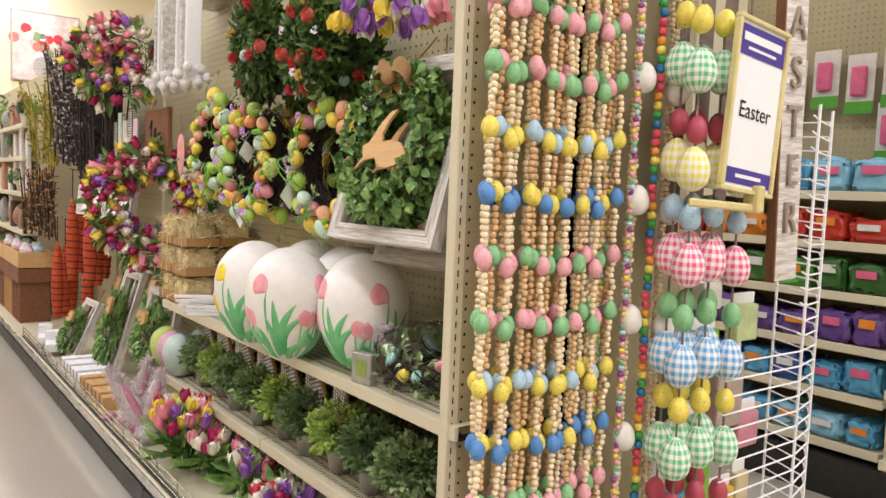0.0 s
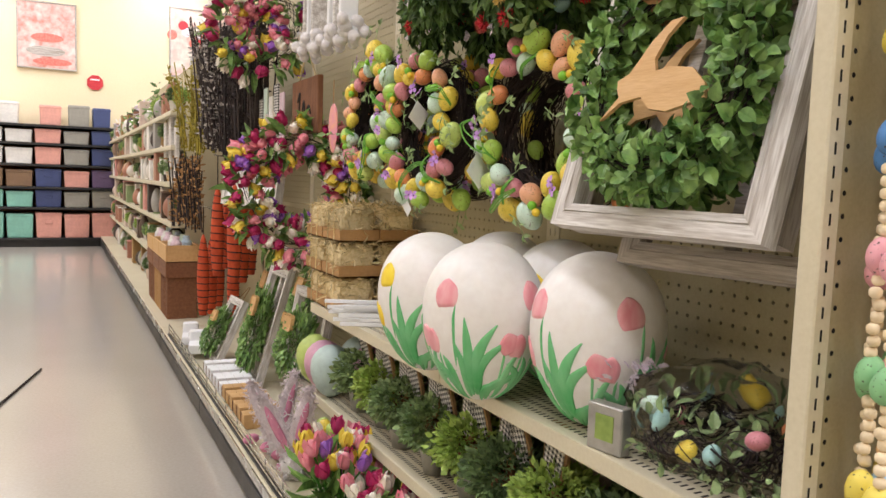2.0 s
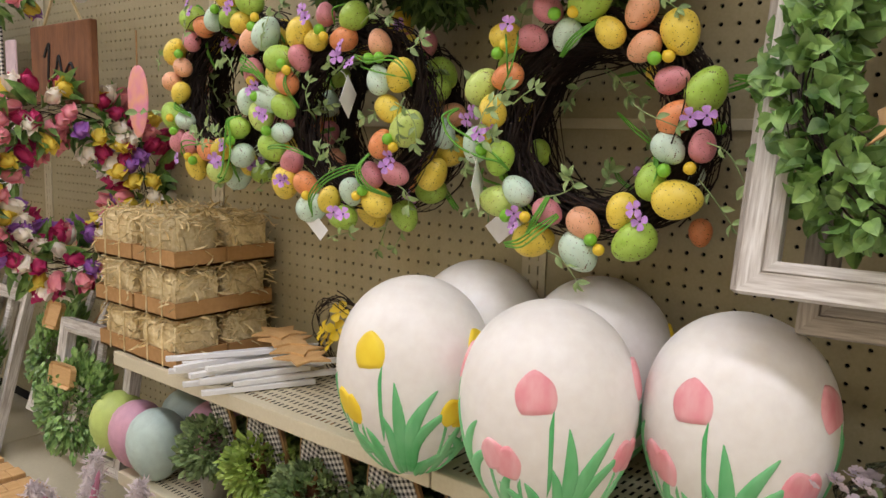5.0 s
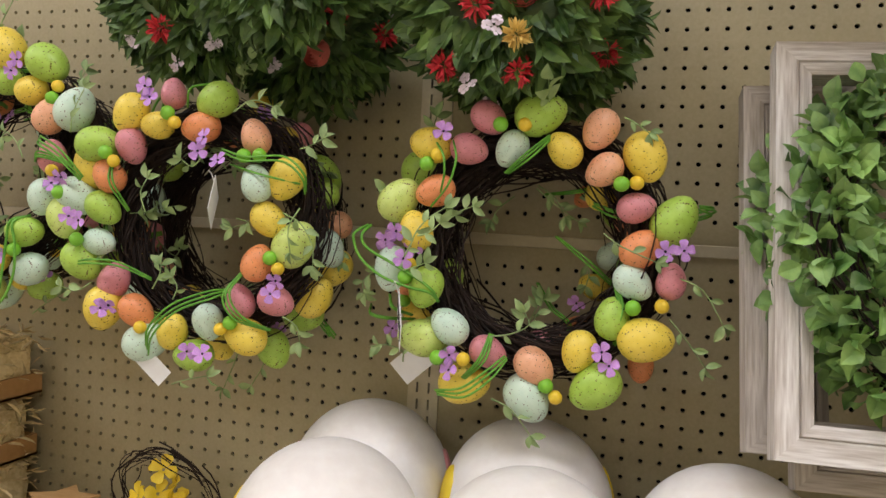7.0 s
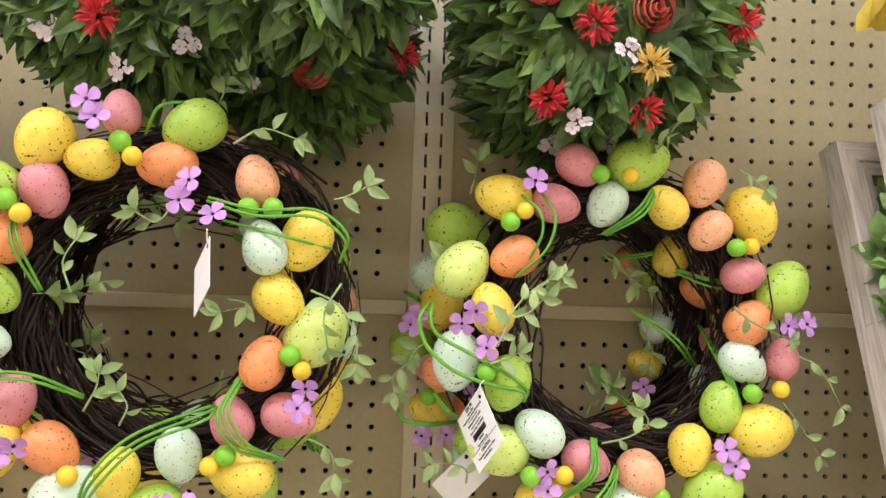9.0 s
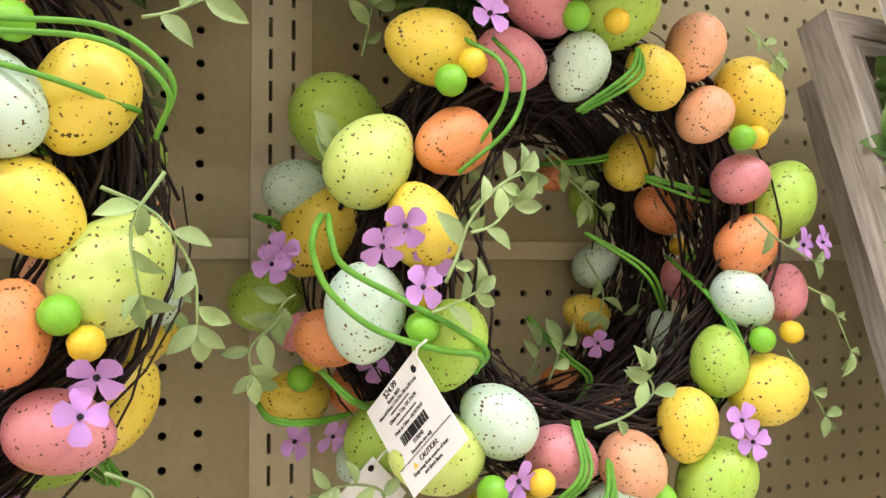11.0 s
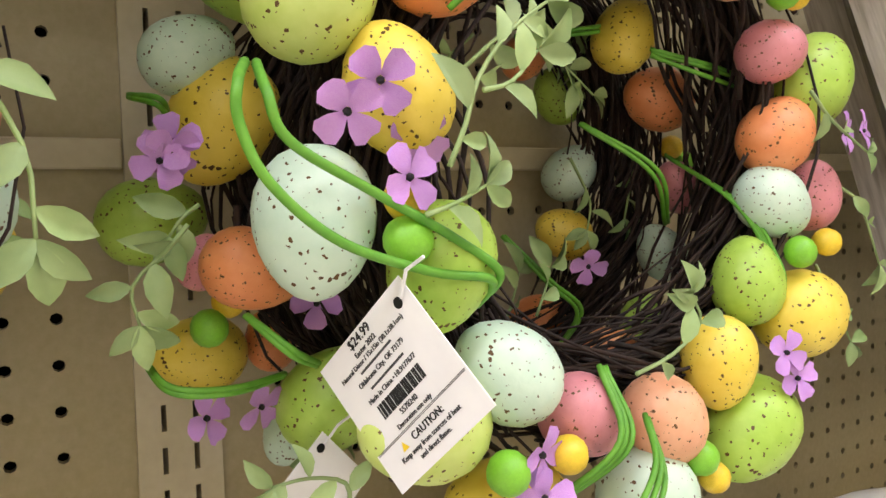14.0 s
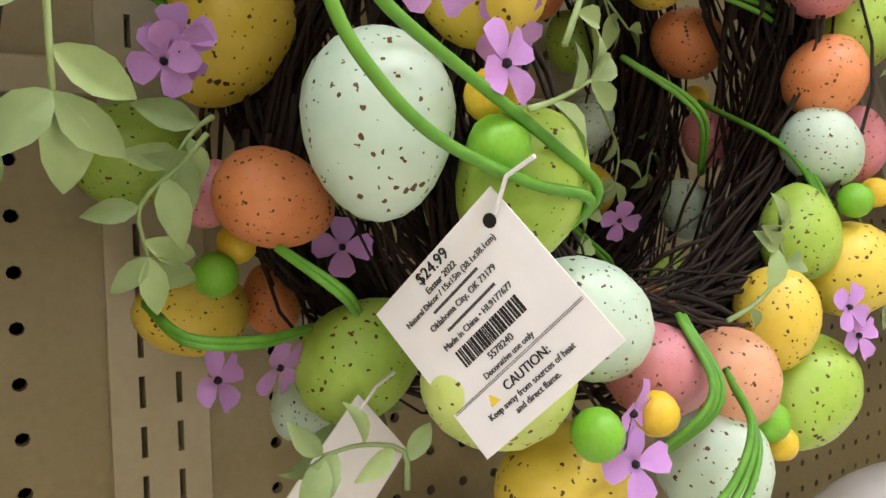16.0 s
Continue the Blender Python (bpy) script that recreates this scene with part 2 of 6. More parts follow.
X_WALL, LIP, FLOOR_Z = 1.234, 0.945, 0.0
structure("floor", box_bm(-6, -5, -0.1, 7, 12.4, 0.0), FLOOR, "pale polished vinyl shop floor", "floor")
structure("wall_far", box_bm(-6, 12.4, 0, 7, 12.6, 4.2), WALL, "cream painted far wall of the shop", "wall")
structure("wall_back", box_bm(-6, -5.2, 0, 7, -5, 4.2), WALL, "cream painted back wall of the shop", "wall")
structure("wall_west", box_bm(-6.2, -5.2, 0, -6, 12.6, 4.2), WALL, "cream painted side wall of the shop", "wall")
structure("wall_east", box_bm(7, -5.2, 0, 7.2, 12.6, 4.2), WALL, "cream painted side wall of the shop", "wall")
structure("ceiling", box_bm(-6.2, -5.2, 4.2, 7.2, 12.6, 4.3), WHITEWALL, "white ceiling of the shop", "ceiling")

TUBE = bpy.data.materials.new("lit_diffuser")
TUBE.use_nodes = True
TUBE.node_tree.nodes["Principled BSDF"].inputs["Emission Color"].default_value = (1, 0.96, 0.88, 1)
TUBE.node_tree.nodes["Principled BSDF"].inputs["Emission Strength"].default_value = 3.0
WATTS = 62
# strips are out of view; the last five only brighten the far end and beads
for lx, ly in [(-0.5, y) for y in (-2.6, 0.9, 4.4, 7.9, 10.9)] + [(x, y) for x in (-3.6, 3.4) for y in (-1.0, 4.0, 9.0)] + [(1.7, -2.2), (1.7, 8.4), (1.7, 11.2), (-2.0, 11.2), (2.7, -3.0)]:
    fix = thing("ceiling_light", "unseen white strip light assumed on the ceiling", "ceiling light", pose(lx, ly, 4.2), "strip lights")
    part("frame", box_bm(-0.16, -1.25, -0.09, 0.16, 1.25, 0, 0.01), WHITEWALL, fix)
    part("diffuser", box_bm(-0.14, -1.22, -0.1, 0.14, 1.22, -0.0905), TUBE, fix)
    lamp = bpy.data.lights.new("strip_lamp", "AREA")
    lamp.shape, lamp.size, lamp.size_y, lamp.energy, lamp.color = "RECTANGLE", 0.28, 2.4, WATTS, (1.0, 0.985, 1.10)
    lo = new("strip_lamp", lamp)
    lo.matrix_basis = pose(lx, ly, 4.09)

# ---- the gondola that the walk passes ----
def pegboard(name, y0, y1, z0, z1, x, col0, row0, parent, face=-1):
    """A sheet with round holes one inch apart, and the hollow behind it."""
    P, n, r = 0.0260, 8, 0.0034
    ring = [(math.cos(math.pi * k / 4), math.sin(math.pi * k / 4)) for k in range(n)]
    sq = [(round(c * 0.8) if abs(c) > 0.5 else 0, round(q * 0.8) if abs(q) > 0.5 else 0) for c, q in ring]
    cols = [col0 + P * i for i in range(-200, 200) if y0 + P / 2 <= col0 + P * i <= y1 - P / 2]
    rows = [row0 + P * j for j in range(-200, 200) if z0 + P / 2 <= row0 + P * j <= z1 - P / 2]
    v, f = [], []
    for cy in cols:
        for cz in rows:
            o = len(v)
            v += [(x, cy + c * P / 2, cz + s * P / 2) for c, s in sq]
            v += [(x, cy + c * r, cz + s * r) for c, s in ring]
            v += [(x + 0.006, cy + c * r, cz + s * r) for c, s in ring]
            for k in range(n):
                k2 = (k + 1) % n
                f.append((o + k, o + n + k, o + n + k2, o + k2))
                f.append((o + n + k, o + 2 * n + k, o + 2 * n + k2, o + n + k2))
    a0, a1, b0, b1 = cols[0] - P / 2, cols[-1] + P / 2, rows[0] - P / 2, rows[-1] + P / 2
    for q in ((y0, z0, a0, z1), (a1, z0, y1, z1), (a0, z0, a1, b0), (a0, b1, a1, z1)):
        if q[2] - q[0] > 1e-4 and q[3] - q[1] > 1e-4:
            o = len(v)
            v += [(x, q[0], q[1]), (x, q[0], q[3]), (x, q[2], q[3]), (x, q[2], q[1])]
            f.append((o, o + 1, o + 2, o + 3))
    return part(name, raw_mesh(name, v, f), PEG, parent)


Y_END, Y_MID, BAY = 1.008, 1.930, 0.930
spine = tagged(new("gondola_spine"), "beige pegboard back of the shop shelving with metal uprights", "shelving", kind="structure")
JOINT_Z = 1.167
for k in range(0, 4):
    yc = Y_MID + BAY * (k - 1)
    a, b = yc + 0.024, yc + BAY - 0.024
    col = Y_MID + 0.036 + BAY * (k - 1) if k != 0 else Y_MID - 0.036 - 33 * 0.0260
    for z0, z1 in ((0.2, JOINT_Z - 0.0005), (JOINT_Z + 0.0005, 1.98)):
        pegboard("pegboard_panel", a, b, z0, z1, X_WALL, col, 1.154, spine)
# black sheet painted as the shade seen through the peg holes
part("shade_back", box_bm(X_WALL + 0.03, Y_END, 0.1, X_WALL + 0.034, 4.7, 1.98), DARK, spine)
part("rear_panel", box_bm(X_WALL + 0.036, Y_END, 0.0, X_WALL + 0.05, 12.3, 1.98), PEG, spine)
part("plain_panel", box_bm(X_WALL, 4.665, 0.1, X_WALL + 0.02, 12.3, 1.7), PEG, spine)


def upright(yc, x):
    bm = bmesh.new()
    for y0, y1 in ((-0.024, -0.0105), (-0.0075, 0.0075), (0.0105, 0.024)):
        box_bm(x - 0.004, yc + y0, 0.0, x + 0.02, yc + y1, 2.0, 0, bm)
    z = 0.03
    while z < 2.0:
        for y0 in (-0.0105, 0.0075):
            box_bm(x - 0.004, yc + y0, z, x + 0.02, yc + y0 + 0.003, z + 0.0095, 0, bm)
        z += 0.0254
    return bm


for k in range(1, 4):
    part("upright", upright(Y_MID + BAY * (k - 1), X_WALL), BEIGE, spine)
part("joint_strip", box_bm(X_WALL - 0.006, 1.955, 1.158, X_WALL - 0.001, 2.83, 1.175, 0.001), BEIGE, spine)
part("joint_strip", box_bm(X_WALL - 0.006, 1.035, 1.158, X_WALL - 0.001, 1.905, 1.175, 0.001), BEIGE, spine)


def shelf(name, y0, y1, z, x0=LIP, x1=X_WALL - 0.008):
    """A steel shelf with rows of punched slots and a folded front lip."""
    sh = thing(name, "beige perforated steel shelf", "shelf", pose(0, 0, 0), "shelves")
    v, f = [], []
    w, h = 0.0127, 0.0254
    nx, ny = int((x1 - x0 - 0.03) / h), int((y1 - y0 - 0.02) / w)
    xs, ys = x0 + 0.02, (y0 + y1 - ny * w) / 2

    def quad(a, b, c, d):
        o = len(v)
        v.extend([(a, b, z), (c, b, z), (c, d, z), (a, d, z)])
        f.append((o, o + 1, o + 2, o + 3))
    for i in range(nx):
        for j in range(ny):
            X, Y = xs + i * h, ys + j * w
            off = 0.0
            hx0, hx1, hy0, hy1 = X + 0.006 + off, X + 0.020 + off, Y + 0.004, Y + 0.0087
            quad(X, Y, hx0, Y + w)
            quad(hx1, Y, X + h, Y + w)
            quad(hx0, Y, hx1, hy0)
            quad(hx0, hy1, hx1, Y + w)
    quad(x0, y0, xs, y1)
    quad(xs + nx * h, y0, x1, y1)
    quad(xs, y0, xs + nx * h, ys)
    quad(xs, ys + ny * w, xs + nx * h, y1)
    part("deck", raw_mesh("deck", v, f), BEIGE, sh)
    # black sheet below the deck, shade painted in for the slots
    part("shade_underside", box_bm(x0 + 0.012, y0, z - 0.03, x1, y1, z - 0.026), DARK, sh)
    part("lip", box_bm(x0, y0, z - 0.03, x0 + 0.012, y1, z + 0.001, 0.003, seg=2), BEIGE, sh)
    return sh


SHELF_Z, LOW_Z, DECK_Z, KICK_X = 0.638, 0.350, 0.14, 0.742
for y0, y1 in ((1.012, 1.92), (1.924, 2.86)):
    shelf("shelf", y0, y1, SHELF_Z)
    shelf("shelf", y0, y1, LOW_Z)
for k in range(8):
    y0 = 1.012 + 1.37 * k
    deck = thing("base_deck", "beige base deck with black kick plate", "shelf", pose(0, 0, 0), "base decks")
    part("deck", box_bm(KICK_X + 0.004, y0, 0.1, X_WALL + 0.2, y0 + 1.366, DECK_Z, 0.004), BEIGE, deck)
    part("kick_plate", box_bm(KICK_X + 0.012, y0, 0.001, X_WALL + 0.2, y0 + 1.366, 0.1), KICK, deck)
    part("bumper", box_bm(KICK_X, y0, 0.022, KICK_X + 0.012, y0 + 1.366, 0.085, 0.004, seg=2), KICK, deck)
    part("price_rail", box_bm(KICK_X - 0.002, y0, 0.104, KICK_X + 0.004, y0 + 1.366, 0.138, 0.001), CHROME, deck)

# end panel of the gondola
end = tagged(new("gondola_end"), "beige steel end frame of the shelving with slotted post", "shelving", kind="structure")
part("post_face", box_bm(0.94, 1.03, 0.0, 0.968, 1.057, 2.0, 0.002), BEIGE, end)
part("end_sheet", box_bm(0.968, 1.034, 0.0, 1.56, 1.05, 2.0), PEG, end)
part("post_face", box_bm(1.56, 1.03, 0.0, 1.59, 1.057, 2.0, 0.002), BEIGE, end)
# slots and holes are dark marks in place of shaded openings
slot, z = bmesh.new(), 0.02
while z < 1.98:
    box_bm(0.951, 1.0292, z, 0.9535, 1.0305, z + 0.013, 0, slot)
    z += 0.0254
part("slots", slot, DARK, end, kind="stuff")
holes = joined([([(c * 0.0032 + 0.978, 1.0335, s * 0.0032 + 0.03 + 0.0254 * j) for c, s in
                  [(math.cos(k * math.pi / 4), math.sin(k * math.pi / 4)) for k in range(8)]], [tuple(range(8))]) for j in range(76)])
part("holes", raw_mesh("holes", *holes), DARK, end, kind="stuff")

# ---- wreaths of speckled eggs ----
UNIT_EGG = {k: raw_mesh("egg", *egg_form(1.0, 0.79, 16, 11), smooth=True) for k in EGG_MAT}
for k, me in UNIT_EGG.items():
    me.materials.append(EGG_MAT[k])
SMALL = {k: raw_mesh("ball", *egg_form(1.0, 1.0, 10, 7, 0.0), smooth=True) for k in BALL_MAT}
for k, me in SMALL.items():
    me.materials.append(BALL_MAT[k])


def petal_flower(petals=4, seed=0):
    rng = random.Random(seed)
    v, f = [], []
    for k in range(petals):
        a = 2 * math.pi * k / petals + rng.uniform(-0.2, 0.2)
        o = len(v)
        for r, w, h in ((0.1, 0.12, 0.0), (0.45, 0.36, 0.12), (0.8, 0.46, 0.16), (1.0, 0.26, 0.10)):
            for s in (-1, 0, 1):
                v.append((r * math.cos(a) - s * w * math.sin(a), r * math.sin(a) + s * w * math.cos(a), h + 0.1 * abs(s) + rng.uniform(-.03, .03)))
        for i in range(3):
            for j in range(2):
                f.append((o + i * 3 + j, o + i * 3 + j + 1, o + i * 3 + j + 4, o + i * 3 + j + 3))
    return v, f


PETALS = [raw_mesh("flower", *petal_flower(4, s), smooth=True) for s in range(3)]
for me in PETALS:
    me.materials.append(PURPLE)
EYE_DOT = raw_mesh("flower_eye", *egg_form(1, 1, 6, 4, 0))
EYE_DOT.materials.append(INK)


def twig_ring(radius, thick, count, seed):
    rng = random.Random(seed)
    forms = []
    for _ in range(count):
        a0, span = rng.uniform(0, 6.28), rng.uniform(0.7, 1.7)
        r0, z0, ph = rng.gauss(0, thick * 0.5), rng.gauss(0, thick * 0.5), rng.uniform(0, 6.28)
        pts = []
        for i in range(9):
            a = a0 + span * i / 8
            rr = radius + r0 + thick * 0.5 * math.sin(ph + i * 0.6)
            pts.append((rr * math.cos(a), rr * math.sin(a), z0 + thick * 0.5 * math.cos(ph + i * 0.7)))
        forms.append(tube(pts, rng.uniform(0.0008, 0.0018), 5, 0.5))
    return joined(forms)


RING_MESH = raw_mesh("twig_ring", *twig_ring(0.132, 0.024, 620, 4), smooth=True)
RING_MESH.materials.append(TWIG)


def sprays(seed, count, radius=0.15):
    """Sage leaf sprigs that stand off the ring: stems and leaves."""
    rng = random.Random(seed)
    stems, spots, ways = [], [], []
    for _ in range(count):
        a = rng.uniform(0, 6.28)
        rr = radius + rng.uniform(-0.05, 0.03)
        base = Vector((rr * math.cos(a), rr * math.sin(a), rng.uniform(-0.005, 0.03)))
        out = 1 if rr > 0.14 else -1
        d = Vector((math.cos(a) * out, math.sin(a) * out, rng.uniform(-0.2, 0.5))) + Vector([rng.gauss(0, 0.6) for _ in range(3)])
        d.normalize()
        bend = Vector([rng.gauss(0, 0.5) for _ in range(3)])
        ln = rng.uniform(0.04, 0.085)
        pts = [base + d * ln * t + bend * ln * t * t * 0.5 for t in (0, 0.2, 0.4, 0.6, 0.8, 1.0)]
        stems.append(tube(pts, 0.0009, 4, 0.6))
        for i, p in enumerate(pts[1:], 1):
            for s in (-1, 1) if i < 5 else (0,):
                spots.append(p)
                ways.append(d * 0.6 + d.orthogonal().normalized() * s * 0.9 + bend * 0.2)
    return joined(stems), leaves(spots, ways, 0.023, 0.0135, seed, 0.2, OVAL_LEAF)


def sprig_set(lines, seed):
    """Sage sprigs along given lines: stems and paired leaves with one at the tip."""
    rng = random.Random(seed)
    stems, spots, ways, ups = [], [], [], []
    for line in lines:
        pts = smooth_line([Vector(p) / 1000 for p in line], 3)
        stems.append(tube(pts, 0.0011, 5, 0.6))
        for i in range(1, len(pts)):
            d = (pts[i] - pts[i - 1]).normalized()
            side = d.cross(Vector((0, 0, 1))).normalized()
            if i == len(pts) - 1:
                picks = (0, 1, -1)
            else:
                picks = ((-1,), (), (1,), ())[i % 4]
            for s in picks:
                spots.append(pts[i])
                ways.append(d * (0.75 if s else 1.0) + side * s * 0.9 + Vector((0, 0, rng.uniform(-0.3, 0.3))))
                ups.append(Vector((rng.gauss(0, .35), rng.gauss(0, .35), 1)))
    return joined(stems), leaves(spots, ways, 0.0185, 0.0088, seed, 0.15, OVAL_LEAF, ups, 0.25)


def egg_wreath(eggs, balls, flowers, cords, sprigs, m, label, seed, group="egg wreaths", thick=2):
    """Eggs as (x, y, z, half length, tilt, tone) in mm on a twig ring; the first cords are the thick ones."""
    w = thing("egg_wreath", label, "wreath", m, group)
    rng = random.Random(seed)
    part("twig_ring", RING_MESH, TWIG, w, m=pose(0, 0, -0.002, 0, 0, seed * 31), kind="stuff")
    for x, y, z, half, tilt, k in eggs:
        mm = pose(x / 1000, y / 1000, z / 1000) @ pose(0, 0, 0, 0, 0, tilt - 90 + (180 if rng.random() < 0.35 else 0)) \
            @ pose(0, 0, 0, -90 + rng.uniform(-12, 12), 0, rng.uniform(0, 360))
        part("egg", UNIT_EGG[k], None, w, m=mm @ Matrix.Diagonal((half / 1000,) * 3 + (1,)))
    for x, y, z, k in balls:
        part("ball", SMALL[k], None, w, m=pose(x / 1000, y / 1000, z / 1000, rng.uniform(0, 90), rng.uniform(0, 90), 0) @ Matrix.Diagonal((0.0085 if k == "Y" else 0.0093,) * 3 + (1,)))
    for q, (x, y, z) in enumerate(flowers):
        fm = pose(x / 1000, y / 1000, z / 1000, rng.uniform(-32, 32), rng.uniform(-32, 32), rng.uniform(0, 90))
        fl = part("flower", PETALS[q % 3], None, w, m=fm @ Matrix.Diagonal((0.0125,) * 3 + (1,)))
        part("flower_eye", EYE_DOT, None, fl, m=pose(0, 0, 0.08) @ Matrix.Diagonal((0.13, 0.13, 0.16, 1)))
    for q, line in enumerate(cords):
        pts = [Vector(p) / 1000 for p in line]
        pts[0] = pts[0] - Vector((0, 0, 0.02))
        pts[-1] = pts[-1] - Vector((0, 0, 0.02))
        part("green_cord", raw_mesh("green_cord", *tube(smooth_line(pts, 7), 0.0018 if q < thick else 0.0014, 7), smooth=True), VINE, w)
    a_stems, a_leaves = sprig_set(sprigs, seed)
    b_stems, b_leaves = sprays(seed, 2)
    part("leaf_stem", raw_mesh("leaf_stem", *joined((a_stems, b_stems)), smooth=True), SAGE, w, kind="stuff")
    part("foliage", raw_mesh("foliage", *joined((a_leaves, b_leaves)), smooth=True), SAGE, w, kind="stuff")
    return w


EGGS_A1 = [(-62, 151, 35, 24, 10, 'P'), (-1, 157, 34, 32, -3, 'G'), (69, 141, 32, 26, -30, 'L'), (122, 111, 32, 31, -60, 'Y'), (-33, 115, 35, 24, 10, 'M'), (29, 116, 35, 24, 0, 'Y'), (76, 94, 33, 24, -25, 'L'), (115, 52, 31, 23, -20, 'P'), (-133, 118, 27, 28, 35, 'Y'), (-84, 113, 36, 24, 30, 'P'), (-123, 61, 35, 25, 60, 'O'), (-170, 49, 26, 30, 75, 'A'), (-144, 12, 39, 26, 60, 'Y'), (-174, -37, 28, 29, -75, 'M'), (-128, -56, 41, 27, 70, 'G')]
EGGS_A2 = [(-96, -101, 42, 26, -70, 'M'), (-132, -119, 33, 30, -72, 'A'), (-48, -129, 39, 24, -20, 'P'), (8, -142, 39, 27, 5, 'L'), (59, -120, 34, 26, 50, 'Y'), (134, -100, 38, 33, 65, 'Y'), (95, -79, 28, 26, 65, 'G'), (116, -35, 31, 25, -70, 'M'), (123, 5, 29, 27, -15, 'O'), (159, 39, 28, 32, -75, 'G'), (80, -160, 38, 33, 20, 'G'), (1, -181, 35, 32, -10, 'M'), (-78, -173, 19, 33, 10, 'Y')]
EGGS_REAR1 = [(-184, -26, -39, 29, 85, 'G'), (-174, 54, 0, 24, 55, 'M'), (-159, 22, 0, 34, 80, 'Y'), (-166, -48, 52, 23, -60, 'O'), (-165, -98, -33, 26, -20, 'Y'), (-124, -96, -35, 18, 20, 'O'), (-123, -114, 42, 30, -60, 'G'), (-129, -137, 6, 20, 0, 'M'), (-179, -45, 24, 14, 60, 'P'), (80, -43, -7, 22, 80, 'Y'), (102, 0, -22, 23, -60, 'M'), (125, 46, 38, 27, -75, 'O'), (103, 56, -34, 23, 70, 'G'), (83, 82, 47, 25, -40, 'Y'), (131, -57, 35, 21, 70, 'M')]
EGGS_REAR2 = [(100, -99, 44, 18, 35, 'G'), (64, -103, -15, 24, 75, 'O'), (53, -112, 59, 19, 20, 'O'), (136, -13, 46, 20, 60, 'P'), (63, 78, -27, 19, 30, 'O'), (166, -21, 121, 22, 80, 'P'), (-110, -37, 23, 22, 85, 'G'), (-149, 96, 24, 38, 85, 'G'), (145, -142, 20, 21, 0, 'O'), (19, -129, 22, 29, 5, 'P')]
EGGS_B1 = [(-107, 136, 42, 28, 20, 'Y'), (-46, 163, 41, 21, 10, 'P'), (15, 155, 41, 29, -25, 'G'), (-68, 121, 42, 23, 0, 'Y'), (-6, 120, 41, 26, -20, 'O'), (-104, 93, 42, 25, 10, 'P'), (70, 110, 40, 24, -30, 'L'), (80, 51, 54, 25, -70, 'M'), (115, 58, 43, 29, -70, 'Y'), (94, 5, 44, 26, 65, 'Y'), (128, -24, 40, 33, 88, 'A'), (83, -50, 49, 25, 50, 'O'), (57, -102, 40, 24, 40, 'P'), (106, -98, 39, 25, 80, 'P'), (66, -146, 40, 30, 30, 'Y')]
EGGS_B2 = [(14, -132, 41, 25, 5, 'M'), (-36, -148, 41, 25, 0, 'Y'), (-5, -177, 41, 27, 0, 'G'), (-73, -164, 42, 32, 10, 'M'), (-89, -125, 42, 26, -10, 'O'), (-123, -85, 42, 26, -15, 'P'), (-138, -124, 43, 32, -50, 'Y'), (-172, -63, 43, 30, 0, 'G'), (-146, -36, 43, 23, -70, 'M'), (-142, 9, 43, 26, 80, 'G'), (-181, 23, 43, 30, 50, 'M'), (-136, 53, 42, 26, 40, 'O'), (-152, 94, 43, 31, 30, 'G'), (131, -98, -30, 31, 70, 'Y'), (134, 41, -31, 26, 85, 'G')]
EGGS_B3 = [(146, -30, -31, 29, 85, 'M'), (83, 112, -30, 21, 0, 'Y'), (-135, -20, -27, 21, 60, 'O'), (-133, -57, -27, 20, 60, 'Y'), (75, -173, -30, 29, 30, 'G'), (-66, -110, -28, 21, 0, 'O')]
BALLS_A1 = [(-132, 93, 51, 'G'), (-119, 104, 53, 'Y'), (-46, 142, 50, 'G'), (-17, 142, 53, 'Y'), (96, 78, 49, 'G'), (113, 80, 46, 'Y'), (117, -63, 47, 'G'), (149, -59, 45, 'Y'), (23, -161, 49, 'G'), (35, -174, 48, 'Y'), (-75, -137, 56, 'Y'), (-151, -44, 55, 'G'), (-147, -29, 48, 'Y'), (-107, -138, 55, 'G')]
BALLS_REAR1 = [(151, 15, 28, 'Y'), (163, 4, 28, 'G'), (-175, -77, 18, 'G'), (-165, -65, 17, 'Y')]
FLOWERS_A1 = [(-163, 11, 59), (-176, 0, 59), (-143, -7, 50), (-153, -22, 59), (-92, -133, 57), (-91, -151, 58), (85, -115, 57), (94, -130, 58), (-112, 131, 59), (168, 6, 55), (148, 4, 55)]
FLOWERS_REAR1 = [(-195, 5, 39), (-185, -114, 38), (-159, -113, 37), (-194, 8, 39), (-129, -68, 38), (59, -62, 36), (-200, 0, 39)]
BALLS_B1 = [(-41, 135, 63, 'G'), (-31, 123, 63, 'Y'), (-127, 82, 64, 'G'), (-115, 71, 64, 'Y'), (65, 84, 62, 'G'), (86, 85, 62, 'G'), (105, -42, 61, 'G'), (116, -55, 61, 'Y'), (55, -127, 62, 'G'), (42, -136, 62, 'Y'), (-69, -142, 64, 'Y'), (-165, -33, 65, 'G')]
FLOWERS_B1 = [(-65, 166, 76), (-58, 152, 76), (10, 87, 76), (18, 104, 75), (38, 76, 75), (-167, -3, 78), (-152, -8, 78), (120, -68, 74), (113, -85, 74), (-106, -114, 77), (-118, -119, 77), (5, -165, 76), (26, -167, 75)]
